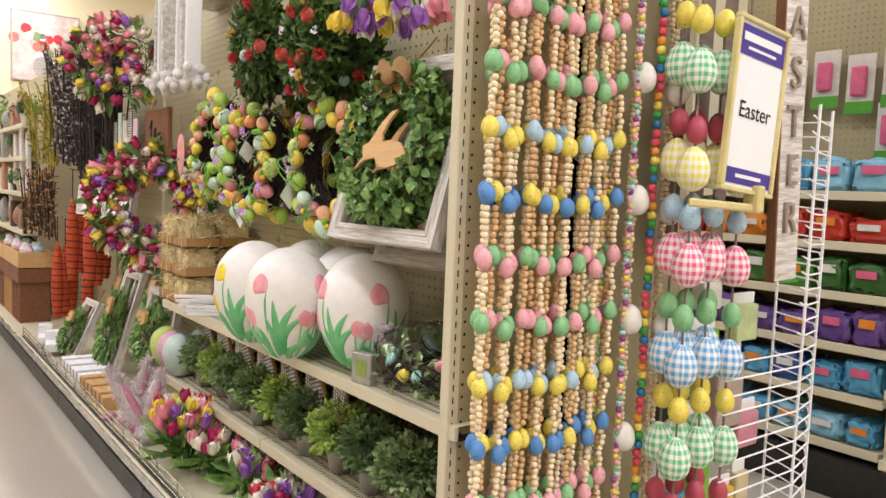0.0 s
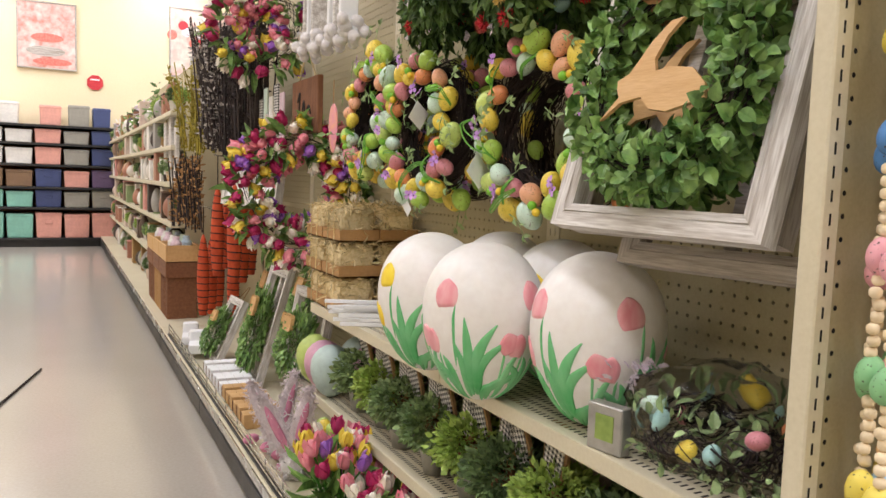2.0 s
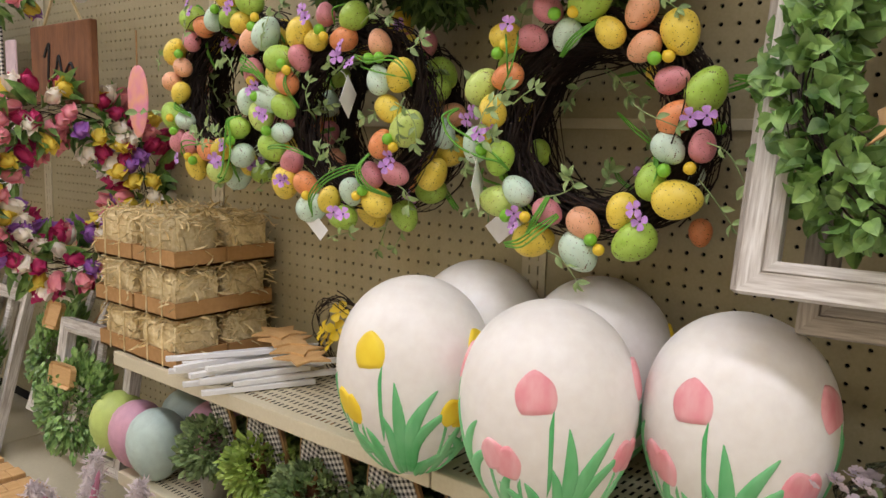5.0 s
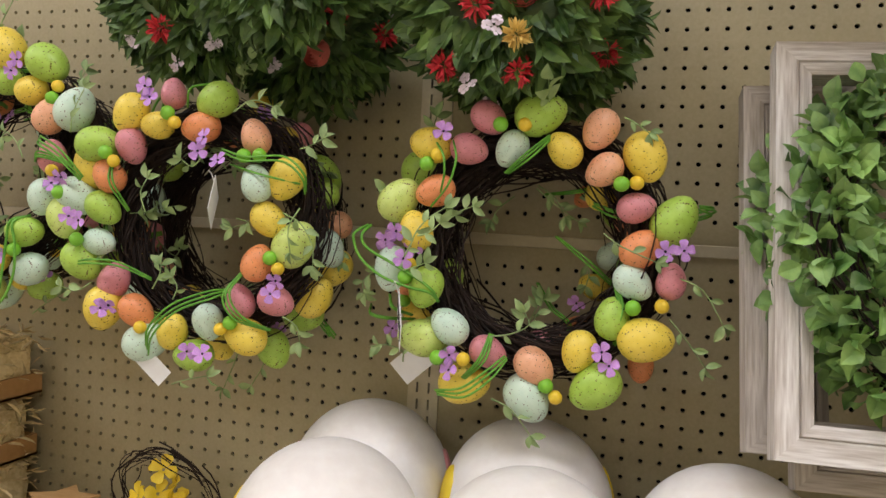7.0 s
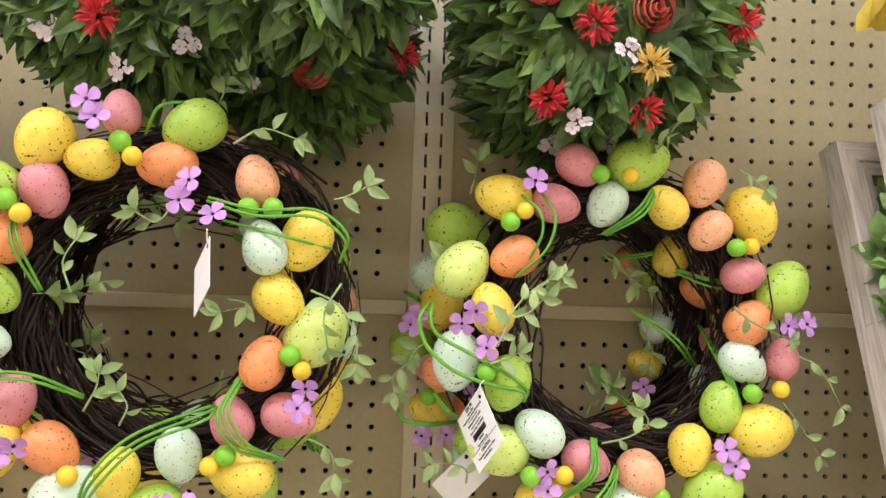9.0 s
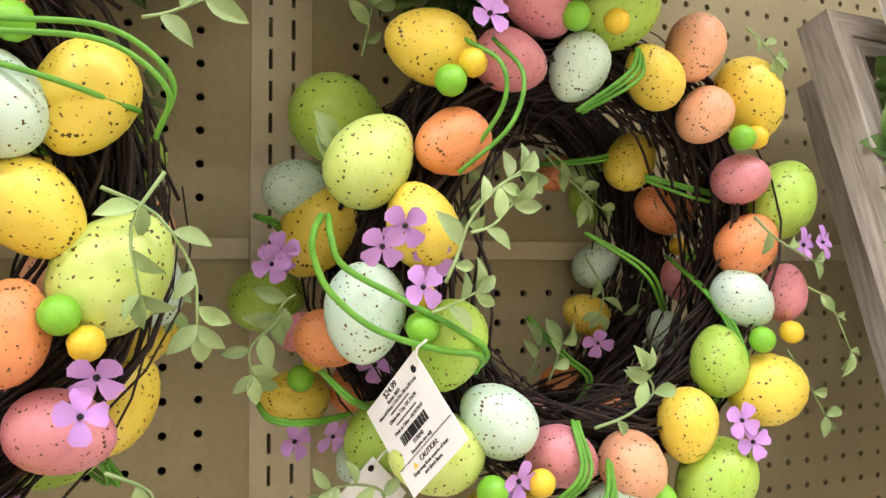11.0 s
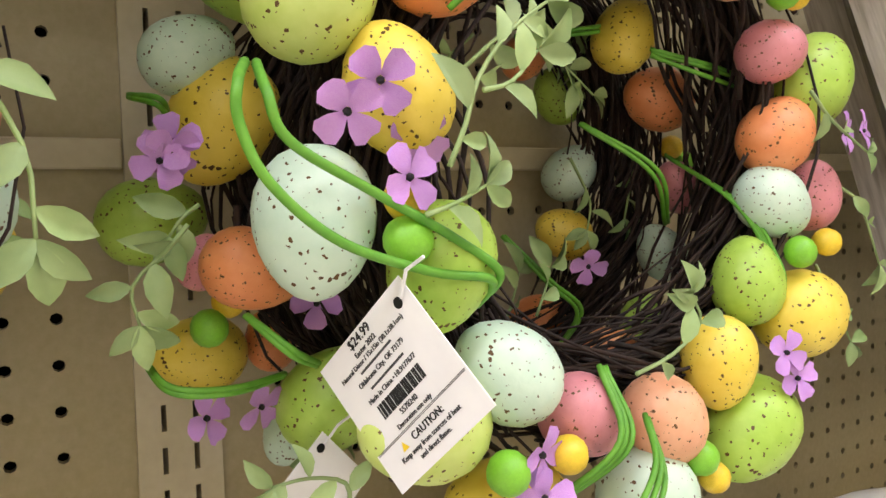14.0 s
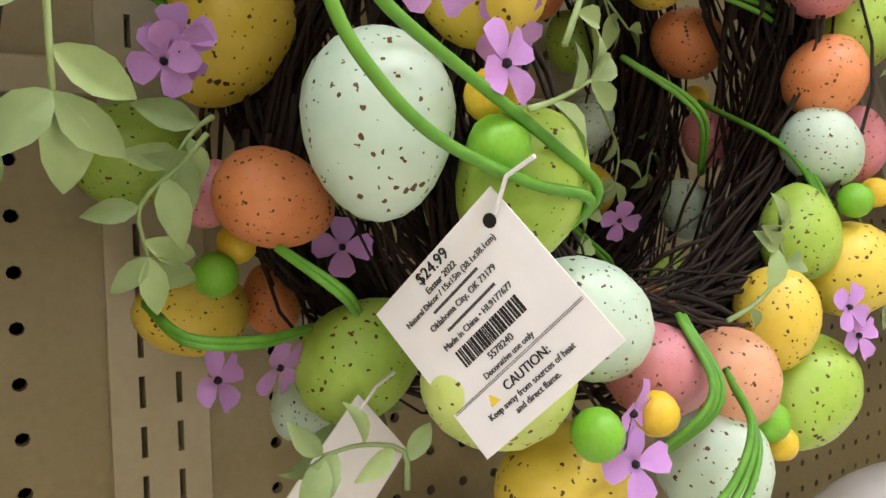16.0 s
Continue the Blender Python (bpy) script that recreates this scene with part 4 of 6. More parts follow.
for ly, lz, lx, turn, spots in ((1.79, 1.485, 1.02, 0, SPOTS), (1.775, 1.462, 1.145, 30, SPOTS_M), (2.065, 1.535, 0.985, 8, SPOTS_L), (2.225, 1.505, 1.06, 50, SPOTS_M), (2.10, 1.475, 1.16, 100, SPOTS)):
    laurel_wreath(facing(ly, lz, lx, turn), len(bpy.data.objects) % 9 + 1, spots)

# ---- framed boxwood wreaths ----
BSP, BWY = ring_points(1150, 0.130, 0.036, 9, False)
BOXLEAF = raw_mesh("boxwood_leaves", *leaves(BSP, BWY, 0.024, 0.0185, 9, 0.6, OVAL_LEAF, [w + Vector((0, 0, 0.8)) for w in BWY], 0.9))
BOXLEAF.materials.append(BOX)
BOXRING = raw_mesh("branch_ring", *twig_ring(0.128, 0.018, 60, 9))
BOXRING.materials.append(TWIG)
BUNNY = [(-0.085, -0.052), (-0.055, -0.028), (-0.02, -0.022), (0.0, -0.04), (0.03, -0.045), (0.07, -0.035), (0.085, -0.03), (0.08, -0.012), (0.055, 0.01),
         (0.02, 0.016), (-0.005, 0.012), (-0.012, 0.03), (0.0, 0.06), (0.02, 0.082), (0.0, 0.08), (-0.025, 0.055), (-0.04, 0.03), (-0.052, 0.012), (-0.07, 0.004), (-0.066, -0.01), (-0.06, -0.02)]


def wall_frame(name, label, bl, br, tl, fill=True, wash=WASHED, group="framed wreaths"):
    """A whitewashed frame given by three corners, with a mitred moulding."""
    bl, br, tl = Vector(bl), Vector(br), Vector(tl)
    X, Y = (br - bl).normalized(), (tl - bl).normalized()
    Z = X.cross(Y).normalized()
    W, H = (br - bl).length, (tl - bl).length
    m = Matrix((X, Y, Z)).transposed().to_4x4()
    m.translation = bl
    f = thing(name, label, "frame", m, group)
    w, d = 0.036, 0.030
    prof = ((0, -d), (0, 0), (w * 0.6, 0.0), (w * 0.64, -0.003), (w * 0.68, 0.0), (w, -0.004), (w, -d))
    for q in range(4):
        L = W if q % 2 == 0 else H
        v, fc = [], []
        for p, h in prof:
            v += [(p, p, h), (L - p, p, h)]
        for i in range(len(prof) - 1):
            fc.append((2 * i, 2 * i + 1, 2 * i + 3, 2 * i + 2))
        fc.append((0, 2 * len(prof) - 2, 2 * len(prof) - 1, 1))
        rot = (Matrix(), pose(W, 0, 0, 0, 0, 90), pose(W, H, 0, 0, 0, 180), pose(0, H, 0, 0, 0, -90))[q]
        rail = part("rail", raw_mesh("rail", v, fc), wash, f, m=rot)
    part("crossbar", box_bm(W / 2 - 0.012, w, -d, W / 2 + 0.012, H - w, -d + 0.012, 0.001), wash, f)
    if fill:
        cx, cy = W * 0.5 - 0.012, H * 0.52
        part("branch_ring", BOXRING, None, f, m=pose(cx, cy, 0.015), kind="stuff")
        part("boxwood_foliage", BOXLEAF, None, f, m=pose(cx, cy, 0.018, 0, 0, 20 * fill) @ Matrix.Diagonal((1.0, 1.12, 0.9, 1)), kind="stuff")
        bm = bmesh.new()
        vs = [bm.verts.new((x * 1.05 + cx + 0.02, y * 1.05 + cy - 0.025, 0.045)) for x, y in BUNNY]
        face = bm.faces.new(vs)
        ex = bmesh.ops.extrude_face_region(bm, geom=[face])
        bmesh.ops.translate(bm, vec=(0, 0, 0.006), verts=[q for q in ex["geom"] if isinstance(q, bmesh.types.BMVert)])
        bmesh.ops.recalc_face_normals(bm, faces=bm.faces)
        part("wooden_rabbit", bm, PLYWOOD, f, "flat cut wooden rabbit")
        for s in (-1, 1):
            lv, lf = [], []
            for i in range(13):
                t = i / 12 * math.pi * 2
                for e in (-0.02, 0.02):
                    lv.append((cx + s * (0.028 - 0.03 * math.cos(t)), cy + 0.135 + 0.022 * math.sin(t) + e * (0.4 + 0.6 * abs(math.sin(t / 2))), 0.06 + 0.02 * math.sin(t)))
            lf = [(2 * i, 2 * i + 1, 2 * i + 3, 2 * i + 2) for i in range(12)]
            part("burlap_bow", raw_mesh("burlap_bow", lv, lf, smooth=True), BURLAP, f)
        part("bow_knot", raw_mesh("bow_knot", *moved(egg_form(0.016, 0.02, 10, 6, 0), pose(cx, cy + 0.135, 0.07)), smooth=True), BURLAP, f)
    for s in (0.35, 0.65):
        part("jute_string", raw_mesh("jute_string", *tube([(W * s, H - 0.004, -0.02), (W * (0.5 + (s - 0.5) * 0.3), H + 0.07, -0.035)], 0.002, 5)), BURLAP, f)
    return f


FR = "whitewashed wooden frame holding a boxwood wreath and wooden rabbit"
wall_frame("framed_wreath", FR, (0.908, 1.484, 0.984), (0.930, 1.104, 0.978), (1.024, 1.500, 1.402), 1)
wall_frame("framed_wreath", FR, (0.955, 1.504, 0.976), (0.975, 1.118, 0.972), (1.068, 1.530, 1.364), 2, GREYWOOD)
wall_frame("framed_wreath", FR, (1.013, 1.446, 0.926), (1.033, 1.06, 0.924), (1.125, 1.47, 1.33), 0, GREYWOOD)

# ---- straw bales on card trays ----
rs = random.Random(5)
for lay in range(3):
    for row in range(2):
        for k in range(2):
            x0, y0, z0 = 0.955 + row * 0.13 + rs.uniform(-.004, .004), 2.62 + k * 0.165 + rs.uniform(-.004, .004), SHELF_Z + 0.002 + lay * 0.108
            tray = thing("straw_bale", "small tied straw bale in a brown card tray", "straw bale", pose(x0, y0, z0), "straw bales")
            bm = bmesh.new()
            for q in ((0, 0, 0, 0.125, 0.16, 0.004), (0, 0, 0, 0.004, 0.16, 0.036), (0.121, 0, 0, 0.125, 0.16, 0.036), (0.004, 0, 0, 0.121, 0.004, 0.036), (0.004, 0.156, 0, 0.121, 0.16, 0.036)):
                box_bm(*q, 0, bm)
            part("tray", bm, CARD, tray)
            bb = box_bm(0.008, 0.008, 0.005, 0.117, 0.152, 0.102, 0.026, seg=3)
            bmesh.ops.subdivide_edges(bb, edges=bb.edges[:], cuts=2, use_grid_fill=True)
            for vtx in bb.verts:
                vtx.co += Vector((rs.gauss(0, .002), rs.gauss(0, .002), rs.gauss(0, .002)))
            part("bale", bb, STRAW, tray)
            sp, wy = [], []
            for _ in range(240):
                a = Vector((rs.uniform(0.004, 0.121), rs.uniform(0.004, 0.156), rs.uniform(0.03, 0.106)))
                q = rs.randrange(3)
                a[q] = (0.005 if q < 2 else 0.102) if rs.random() < 0.6 else (0.118, 0.154, 0.104)[q]
                sp.append(a)
                wy.append((rs.gauss(0, 1), rs.gauss(0, 1), rs.gauss(0, 0.5)))
            part("loose_straw", raw_mesh("loose_straw", *leaves(sp, wy, 0.03, 0.0022, lay * 4 + row * 2 + k, 0.1)), STRAW, tray, kind="stuff")
            for yy in (0.05, 0.11):
                part("raffia_tie", raw_mesh("raffia_tie", *tube([(-0.001, yy, 0.0), (0.0, yy, 0.09), (0.02, yy + .004, 0.106), (0.1, yy, 0.106), (0.124, yy, 0.09), (0.126, yy, 0.0)], 0.0022, 5)), STRAW, tray)

# white wooden picks lying on the shelf
for k in range(15):
    lvl = k % 5
    pk = thing("wooden_pick", "white painted wooden pick lying in a pile", "pick", pose(1.03 + rs.uniform(-.04, .05), 2.40 + (k // 5) * 0.06 + rs.uniform(-.02, .02), SHELF_Z + 0.002 + lvl * 0.012, 0, 0, rs.uniform(55, 85)), "white picks")
    part("stick", box_bm(-0.006, -0.11, 0, 0.006, 0.11, 0.01, 0.001), PAPER, pk)
for k in range(4):
    st = thing("wooden_star", "flat brown wooden star ornament on the picks", "ornament", pose(1.06 + 0.02 * k, 2.34 + 0.05 * k, SHELF_Z + 0.066 + 0.004 * k, 0, 0, 30 * k), "wood stars")
    bm = bmesh.new()
    vs = [bm.verts.new(((0.032 if i % 2 else 0.06) * math.cos(i * math.pi / 5), (0.032 if i % 2 else 0.06) * math.sin(i * math.pi / 5), 0)) for i in range(10)]
    face = bm.faces.new(vs)
    ex = bmesh.ops.extrude_face_region(bm, geom=[face])
    bmesh.ops.translate(bm, vec=(0, 0, 0.004), verts=[q for q in ex["geom"] if isinstance(q, bmesh.types.BMVert)])
    bmesh.ops.recalc_face_normals(bm, faces=bm.faces)
    part("star", bm, PLYWOOD, st)
yw = thing("forsythia_wreath", "small yellow blossom wreath leaning on the pegboard", "wreath", pose(1.15, 2.31, SHELF_Z + 0.09))
part("branch_ring", raw_mesh("branch_ring", *moved(twig_ring(0.09, 0.012, 40, 2), pose(0, 0, 0, 0, 75, 0))), TWIG, yw)
for k in range(9):
    bl = part("blossom", PETALS[k % 3].copy(), None, yw, m=pose(-0.03 + rs.uniform(-.02, .02), rs.uniform(-.08, .08), rs.uniform(0.0, 0.07), rs.uniform(-60, 60), -60, 0) @ Matrix.Diagonal((0.022, 0.022, 0.03, 1)))
    bl.data.materials[0] = YELLOW_TULIP

# ---- bagged nest near the end of the shelf ----
bag = thing("bagged_nest", "twig nest with small eggs in clear plastic wrap", "nest", pose(1.06, 1.245, SHELF_Z))
part("twig_nest", raw_mesh("twig_nest", *moved(twig_ring(0.085, 0.026, 90, 6), pose(0, 0, 0.055)), smooth=True), TWIG, bag)
part("nest_leaves", raw_mesh("nest_leaves", *leaves(*[[Vector(q) + Vector((0, 0, 0.055)) for q in ring_points(170, 0.085, 0.05, 3, False)[0]], ring_points(170, 0.085, 0.05, 3, False)[1]], 0.022, 0.012, 3)), DUSTY, bag, kind="stuff")
for k in range(13):
    a = k * 2.4
    part("egg", UNIT_EGG["YMOP"[k % 4]] if k % 3 else ROBIN_EGG, None, bag, m=pose(math.cos(a) * 0.09, math.sin(a) * 0.1, 0.07 + 0.02 * math.sin(k), 60 * k, 40, 0) @ Matrix.Diagonal((0.015,) * 3 + (1,)))
fb = bmesh.new()
bmesh.ops.create_icosphere(fb, subdivisions=4, radius=1)
for vtx in fb.verts:
    c = vtx.co.copy()
    r = 1 + 0.16 * noise.noise(c * 3.1) + 0.07 * noise.noise(c * 9)
    vtx.co = Vector((c.x * 0.125 * r, c.y * 0.15 * r, max(0.004, 0.075 + c.z * 0.085 * r)))
part("film", to_mesh("film", fb, True), FILM, bag, "clear crinkled plastic wrap").visible_shadow = False
tagc = thing("boxed_flower", "small white box with blue paper flowers in clear wrap", "package", pose(0.965, 1.385, SHELF_Z, 0, 0, 12))
part("box", box_bm(-0.012, -0.033, 0.001, 0.012, 0.033, 0.075, 0.002), PAIL, tagc)
part("green_label", box_bm(-0.0135, -0.018, 0.02, -0.0122, 0.016, 0.06), LIME, tagc)
for k in range(10):
    part("blossom", BLOSSOM, None, tagc, m=pose(0.03 + rs.uniform(-.03, .04), rs.uniform(-.05, .03), 0.105 + rs.uniform(-.015, .03), rs.uniform(-40, 40), 0, 0) @ Matrix.Diagonal((0.008,) * 3 + (1,)))

# ---- lower shelf ----
for (x, y, z, h, k) in ((0.99, 2.93, LOW_Z, 0.084, "A"), (0.99, 2.845, LOW_Z, 0.082, "P"), (0.985, 2.755, LOW_Z, 0.084, "M"), (1.10, 2.80, LOW_Z, 0.09, "M"), (1.10, 2.70, LOW_Z, 0.085, "P")):
    e = tagged(part("pastel_egg", UNIT_EGG[k].copy(), None, None, m=pose(x, y, z + h * 0.99, 180) @ Matrix.Diagonal((h, h, h, 1))), "plain pastel egg ornament standing on the lower shelf", "egg decoration", "pastel eggs")
    e.data.materials[0] = mat("pastel_" + k, {"A": "c4d878", "P": "dca8bc", "M": "c4d8d0"}[k], rough=0.45, grain=60, mottle=5)


def ball_leaves(n, R, seed):
    rng = np.random.default_rng(seed)
    d = rng.normal(0, 1, (n, 3))
    d /= np.linalg.norm(d, axis=1)[:, None]
    d[:, 2] = d[:, 2] * 0.8
    bumps = 1 + 0.18 * np.sin(d[:, :1] * 7 + seed) * np.cos(d[:, 1:2] * 6)
    return d * R * bumps * rng.uniform(0.6, 1.0, (n, 1)), d


TOPIARY = [raw_mesh("foliage", *leaves(*ball_leaves(1200, 0.070, s), 0.0145, 0.0105, s, 1.0, OVAL_LEAF, ball_leaves(1200, 0.07, s)[1], 0.5)) for s in (1, 2, 3)]
for me, mt in zip(TOPIARY, (DUSTY, LIME, DEEP)):
    me.materials.append(mt)
POT = raw_mesh("pot", *lathe([(0.026, 0), (0.038, 0.062), (0.040, 0.064), (0.037, 0.064), (0.033, 0.055)], 18), smooth=True)
POT.materials.append(PAIL)
for i, (x, y, k) in enumerate(((1.02, 2.58, 0), (1.03, 2.42, 1), (1.01, 2.25, 0), (1.12, 2.16, 2), (1.01, 2.06, 0), (1.02, 1.90, 1), (1.11, 1.82, 2), (1.01, 1.74, 2), (1.02, 1.58, 1), (1.02, 1.42, 2), (1.12, 1.45, 0), (1.02, 1.26, 0), (1.12, 1.22, 2))):
    t = thing("potted_topiary", ("small dusty green", "small bright green", "small dark green")[k] + " leaf ball in a metal pail", "potted plant", pose(x, y, LOW_Z + 0.001, 0, 0, 50 * i), "potted balls")
    part("pot", POT, None, t)
    part("foliage", TOPIARY[k], None, t, m=pose(0, 0, 0.118) @ Matrix.Diagonal((1.18, 1.18, 1.1, 1)), kind="stuff")


def flat_ear(w, h, d):
    bm = bmesh.new()
    vs = [bm.verts.new((0, w * math.sin(math.pi * 2 * i / 18) * (1 - 0.25 * math.cos(math.pi * 2 * i / 18)), h * (0.5 - 0.5 * math.cos(math.pi * 2 * i / 18)))) for i in range(18)]
    face = bm.faces.new(vs)
    ex = bmesh.ops.extrude_face_region(bm, geom=[face])
    bmesh.ops.translate(bm, vec=(d, 0, 0), verts=[q for q in ex["geom"] if isinstance(q, bmesh.types.BMVert)])
    bmesh.ops.recalc_face_normals(bm, faces=bm.faces)
    return bm


EAR, EAR_IN = to_mesh("ear", flat_ear(0.034, 0.175, 0.008)), to_mesh("ear_lining", flat_ear(0.027, 0.155, 0.003))
EAR.materials.append(BURLAP)
EAR_IN.materials.append(BLACKCHECK)
for i, y in enumerate((2.50, 2.335, 2.155, 1.98, 1.82, 1.66)):
    r = thing("rabbit_figure", "wooden rabbit with black and white checked ears", "rabbit figure", pose(1.05, y, LOW_Z, 0, -8, 0), "checked-ear rabbits")
    part("body", box_bm(0.0, -0.05, 0.001, 0.02, 0.05, 0.115, 0.006), BARK, r)
    for s in (-1, 1):
        ear = part("ear", EAR, None, r, m=pose(0.0, s * 0.03, 0.112, s * -20, 0, 0))
        part("ear_lining", EAR_IN, None, ear, m=pose(-0.004, 0, 0.01))

# ---- beads and garlands on the end of the gondola ----
BEAD_V, BEAD_F = lathe([(0.0035, -0.0058), (0.0062, -0.0035), (0.0068, 0), (0.0062, 0.0035), (0.0035, 0.0058)], 9)
TOP_Z, BOT_Z, GAP = 1.72, 0.12, 0.1225


def garland(x, y, wood, cycle, phase, seed, label, scale=1.0, eggs=True):
    rng = random.Random(seed)
    g = thing("bead_garland", label, "garland", pose(x, y, 0), "bead garlands")
    forms, z = [], TOP_Z
    zs = [1.2275 + phase - GAP * k for k in range(-4, 10)]
    pitch = 0.0127 * scale
    n = int((TOP_Z - BOT_Z) / pitch)
    for i in range(n):
        z = TOP_Z - i * pitch
        if eggs and any(abs(z - q) < 0.0215 for q in zs):
            continue
        off = Vector((rng.gauss(0, .0016) + 0.004 * math.sin(z * 5 + seed), rng.gauss(0, .0016), z))
        forms.append(([Vector(q) * scale + off for q in BEAD_V], BEAD_F))
    part("bead_string", raw_mesh("bead_string", *joined(forms), smooth=True), wood, g, kind="stuff")
    if eggs:
        for k, q in enumerate(zs):
            if BOT_Z < q < TOP_Z:
                tone = cycle[k % len(cycle)]
                part("egg_bead", EGG_BEAD[tone], None, g, m=pose(0.004 * math.sin(q * 5 + seed), 0, q, rng.uniform(-6, 6), rng.uniform(-6, 6), rng.uniform(0, 360)))
    return g


EGG_BEAD = {k: raw_mesh("egg_bead", *egg_form(0.0205, 0.0155, 12, 8), smooth=True) for k in "YBPGSW"}
for k, me in EGG_BEAD.items():
    me.materials.append(TONE[k])
PAT_A, PAT_B = "YBPG", "SYGP"
GL = "wooden bead garland with painted egg beads hanging on the shelf end"
rg = random.Random(12)
for i in range(30):
    x = 0.955 + i * 0.0128
    tan = i % 3 == 2 or 10 <= i <= 17 and i % 4 != 0
    y = (0.952, 0.978, 0.965, 0.998)[i % 4]
    garland(x, y, WOOD_T if tan else WOOD_L, PAT_B if tan else PAT_A, rg.uniform(-0.022, 0.012) - 0.0005 * i, i, GL)


def colour_garland(x, y, tones, scale, seed, label):
    g = thing("bead_garland", label, "garland", pose(x, y, 0), "bead garlands")
    rng = random.Random(seed)
    pitch = 0.0127 * scale * 1.04
    sets = {}
    for k in range(int((TOP_Z - BOT_Z) / pitch)):
        off = Vector((rng.gauss(0, .0012), rng.gauss(0, .0012), TOP_Z - k * pitch))
        sets.setdefault(tones[k % len(tones)], []).append(([Vector(q) * scale + off for q in BEAD_V], BEAD_F))
    for k, forms in sets.items():
        part("bead_strand", raw_mesh("bead_strand", *joined(forms), smooth=True), TONE[k], g, kind="stuff")


colour_garland(1.345, 0.935, "YPGSVP", 1.0, 3, "pastel painted wooden bead garland hanging on the shelf end")
colour_garland(1.318, 0.985, "SGYPYG", 1.0, 5, "pastel painted wooden bead garland hanging on the shelf end")
colour_garland(1.405, 0.925, "RROYQU", 1.5, 4, "rainbow painted wooden bead garland hanging on the shelf end")
BIGW = raw_mesh("cream_egg", *egg_form(0.033, 0.0245, 14, 9), smooth=True)
BIGW.materials.append(TONE["W"])
for x, y, ph in ((1.365, 0.945, 0.0), (1.455, 0.925, -0.02)):
    g = garland(x, y, WOOD_L, "W", 0, int(x * 100), "pale wooden bead garland with large cream eggs", 0.9, False)
    for k in range(6):
        part("cream_egg", BIGW, None, g, m=pose(0, -0.012, 1.36 + ph - 0.262 * (k - 1)))
    garland(x + 0.022, y + 0.03, WOOD_L, "W", 0, int(x * 100) + 1, GL, 0.9, False)

# strings of checked and small eggs
SMALLEGG = {k: raw_mesh("small_egg", *egg_form(0.030, 0.0225, 12, 8), smooth=True) for k in ("Y", "K", "B", "G")}
for k, me in SMALLEGG.items():
    me.materials.append(TONE[k] if k != "B" else TONE["S"])
CHECKEGG = {k: raw_mesh("checked_egg", *egg_form(0.048, 0.036, 16, 10), smooth=True) for k in GING}
for k, me in CHECKEGG.items():
    me.materials.append(GING[k])
STRINGCOL = mat("brown_string", "8f7f72", "6f6054", rough=0.9)
ROWS = ((1.49, "s", "Y"), (1.385, "c", "G"), (1.262, "s", "K"), (1.18, "c", "Y"), (1.078, "s", "B"), (0.975, "c", "P"), (0.862, "s", "G"), (0.757, "c", "B"), (0.66, "s", "Y"), (0.553, "c", "G"), (0.445, "s", "K"), (0.36, "c", "Y"), (0.25, "s", "B"))
for i, (x, y) in enumerate(((1.435, 0.89), (1.425, 0.84), (1.50, 0.89), (1.515, 0.845), (1.575, 0.885), (1.62, 0.85))):
    g = thing("egg_garland", "string of gingham and plain foam eggs hanging on the shelf end", "garland", pose(x, y, 0), "egg strings")
    part("string", raw_mesh("string", *tube([(0, 0, 1.72), (0, 0, 0.2)], 0.0028, 6)), STRINGCOL, g)
    dz = (0.008, -0.012, 0.012, -0.004, 0.01, -0.02)[i]
    for z, sz, k in ROWS:
        part("small_egg" if sz == "s" else "checked_egg", (SMALLEGG if sz == "s" else CHECKEGG)[k], None, g, m=pose(0.003 * math.sin(z * 40 + i), 0, z + dz, 0, 4 * math.sin(z * 9 + i), i * 40))
for i in range(9):
    x = 1.50 + 0.032 * i
    st = thing("fabric_strip", "brown grey hanging fabric strip", "fabric", pose(x, 0.955 + 0.012 * (i % 3), 0), "hanging strips")
    part("strip", box_bm(-0.012, -0.003, 0.93 + 0.02 * (i % 4), 0.012, 0.003, 1.75, 0.002), STRINGCOL, st)
rod = thing("display_rod", "cream plastic rod across the display", "rod", pose(1.36, 0.80, 1.098, 0, 2, 0))
part("rod", box_bm(0, -0.006, -0.009, 0.24, 0.006, 0.009, 0.004), GOLD, rod)
part("rod_end", box_bm(0.225, -0.02, -0.012, 0.25, 0.02, 0.05, 0.004), GOLD, rod)

# department sign
sgn = thing("aisle_sign", "white paper sign reading Easter in a cream frame", "sign", pose(1.577, 0.80, 1.306, 90, 5, 0))
SW, SH = 0.203, 0.372
for a in ((-SW / 2, -SH / 2, SW / 2, -SH / 2 + 0.01), (-SW / 2, SH / 2 - 0.01, SW / 2, SH / 2), (-SW / 2, -SH / 2 + 0.01, -SW / 2 + 0.01, SH / 2 - 0.01), (SW / 2 - 0.01, -SH / 2 + 0.01, SW / 2, SH / 2 - 0.01)):
    part("frame_bar", box_bm(a[0], a[1], -0.008, a[2], a[3], 0.008, 0.002), GOLD, sgn)
part("paper", box_bm(-SW / 2 + 0.008, -SH / 2 + 0.008, -0.003, SW / 2 - 0.008, SH / 2 - 0.008, 0.0), PAPER, sgn)
part("header_band", box_bm(-SW / 2 + 0.012, 0.105, 0.0005, SW / 2 - 0.012, 0.168, 0.002), PURPLEINK, sgn)
part("footer_band", box_bm(-SW / 2 + 0.012, -0.168, 0.0005, SW / 2 - 0.012, -0.135, 0.002), PURPLEINK, sgn)
part("lettering", text_mesh("Easter", 0.050), INK, sgn, m=pose(0, -0.01, 0.0012))
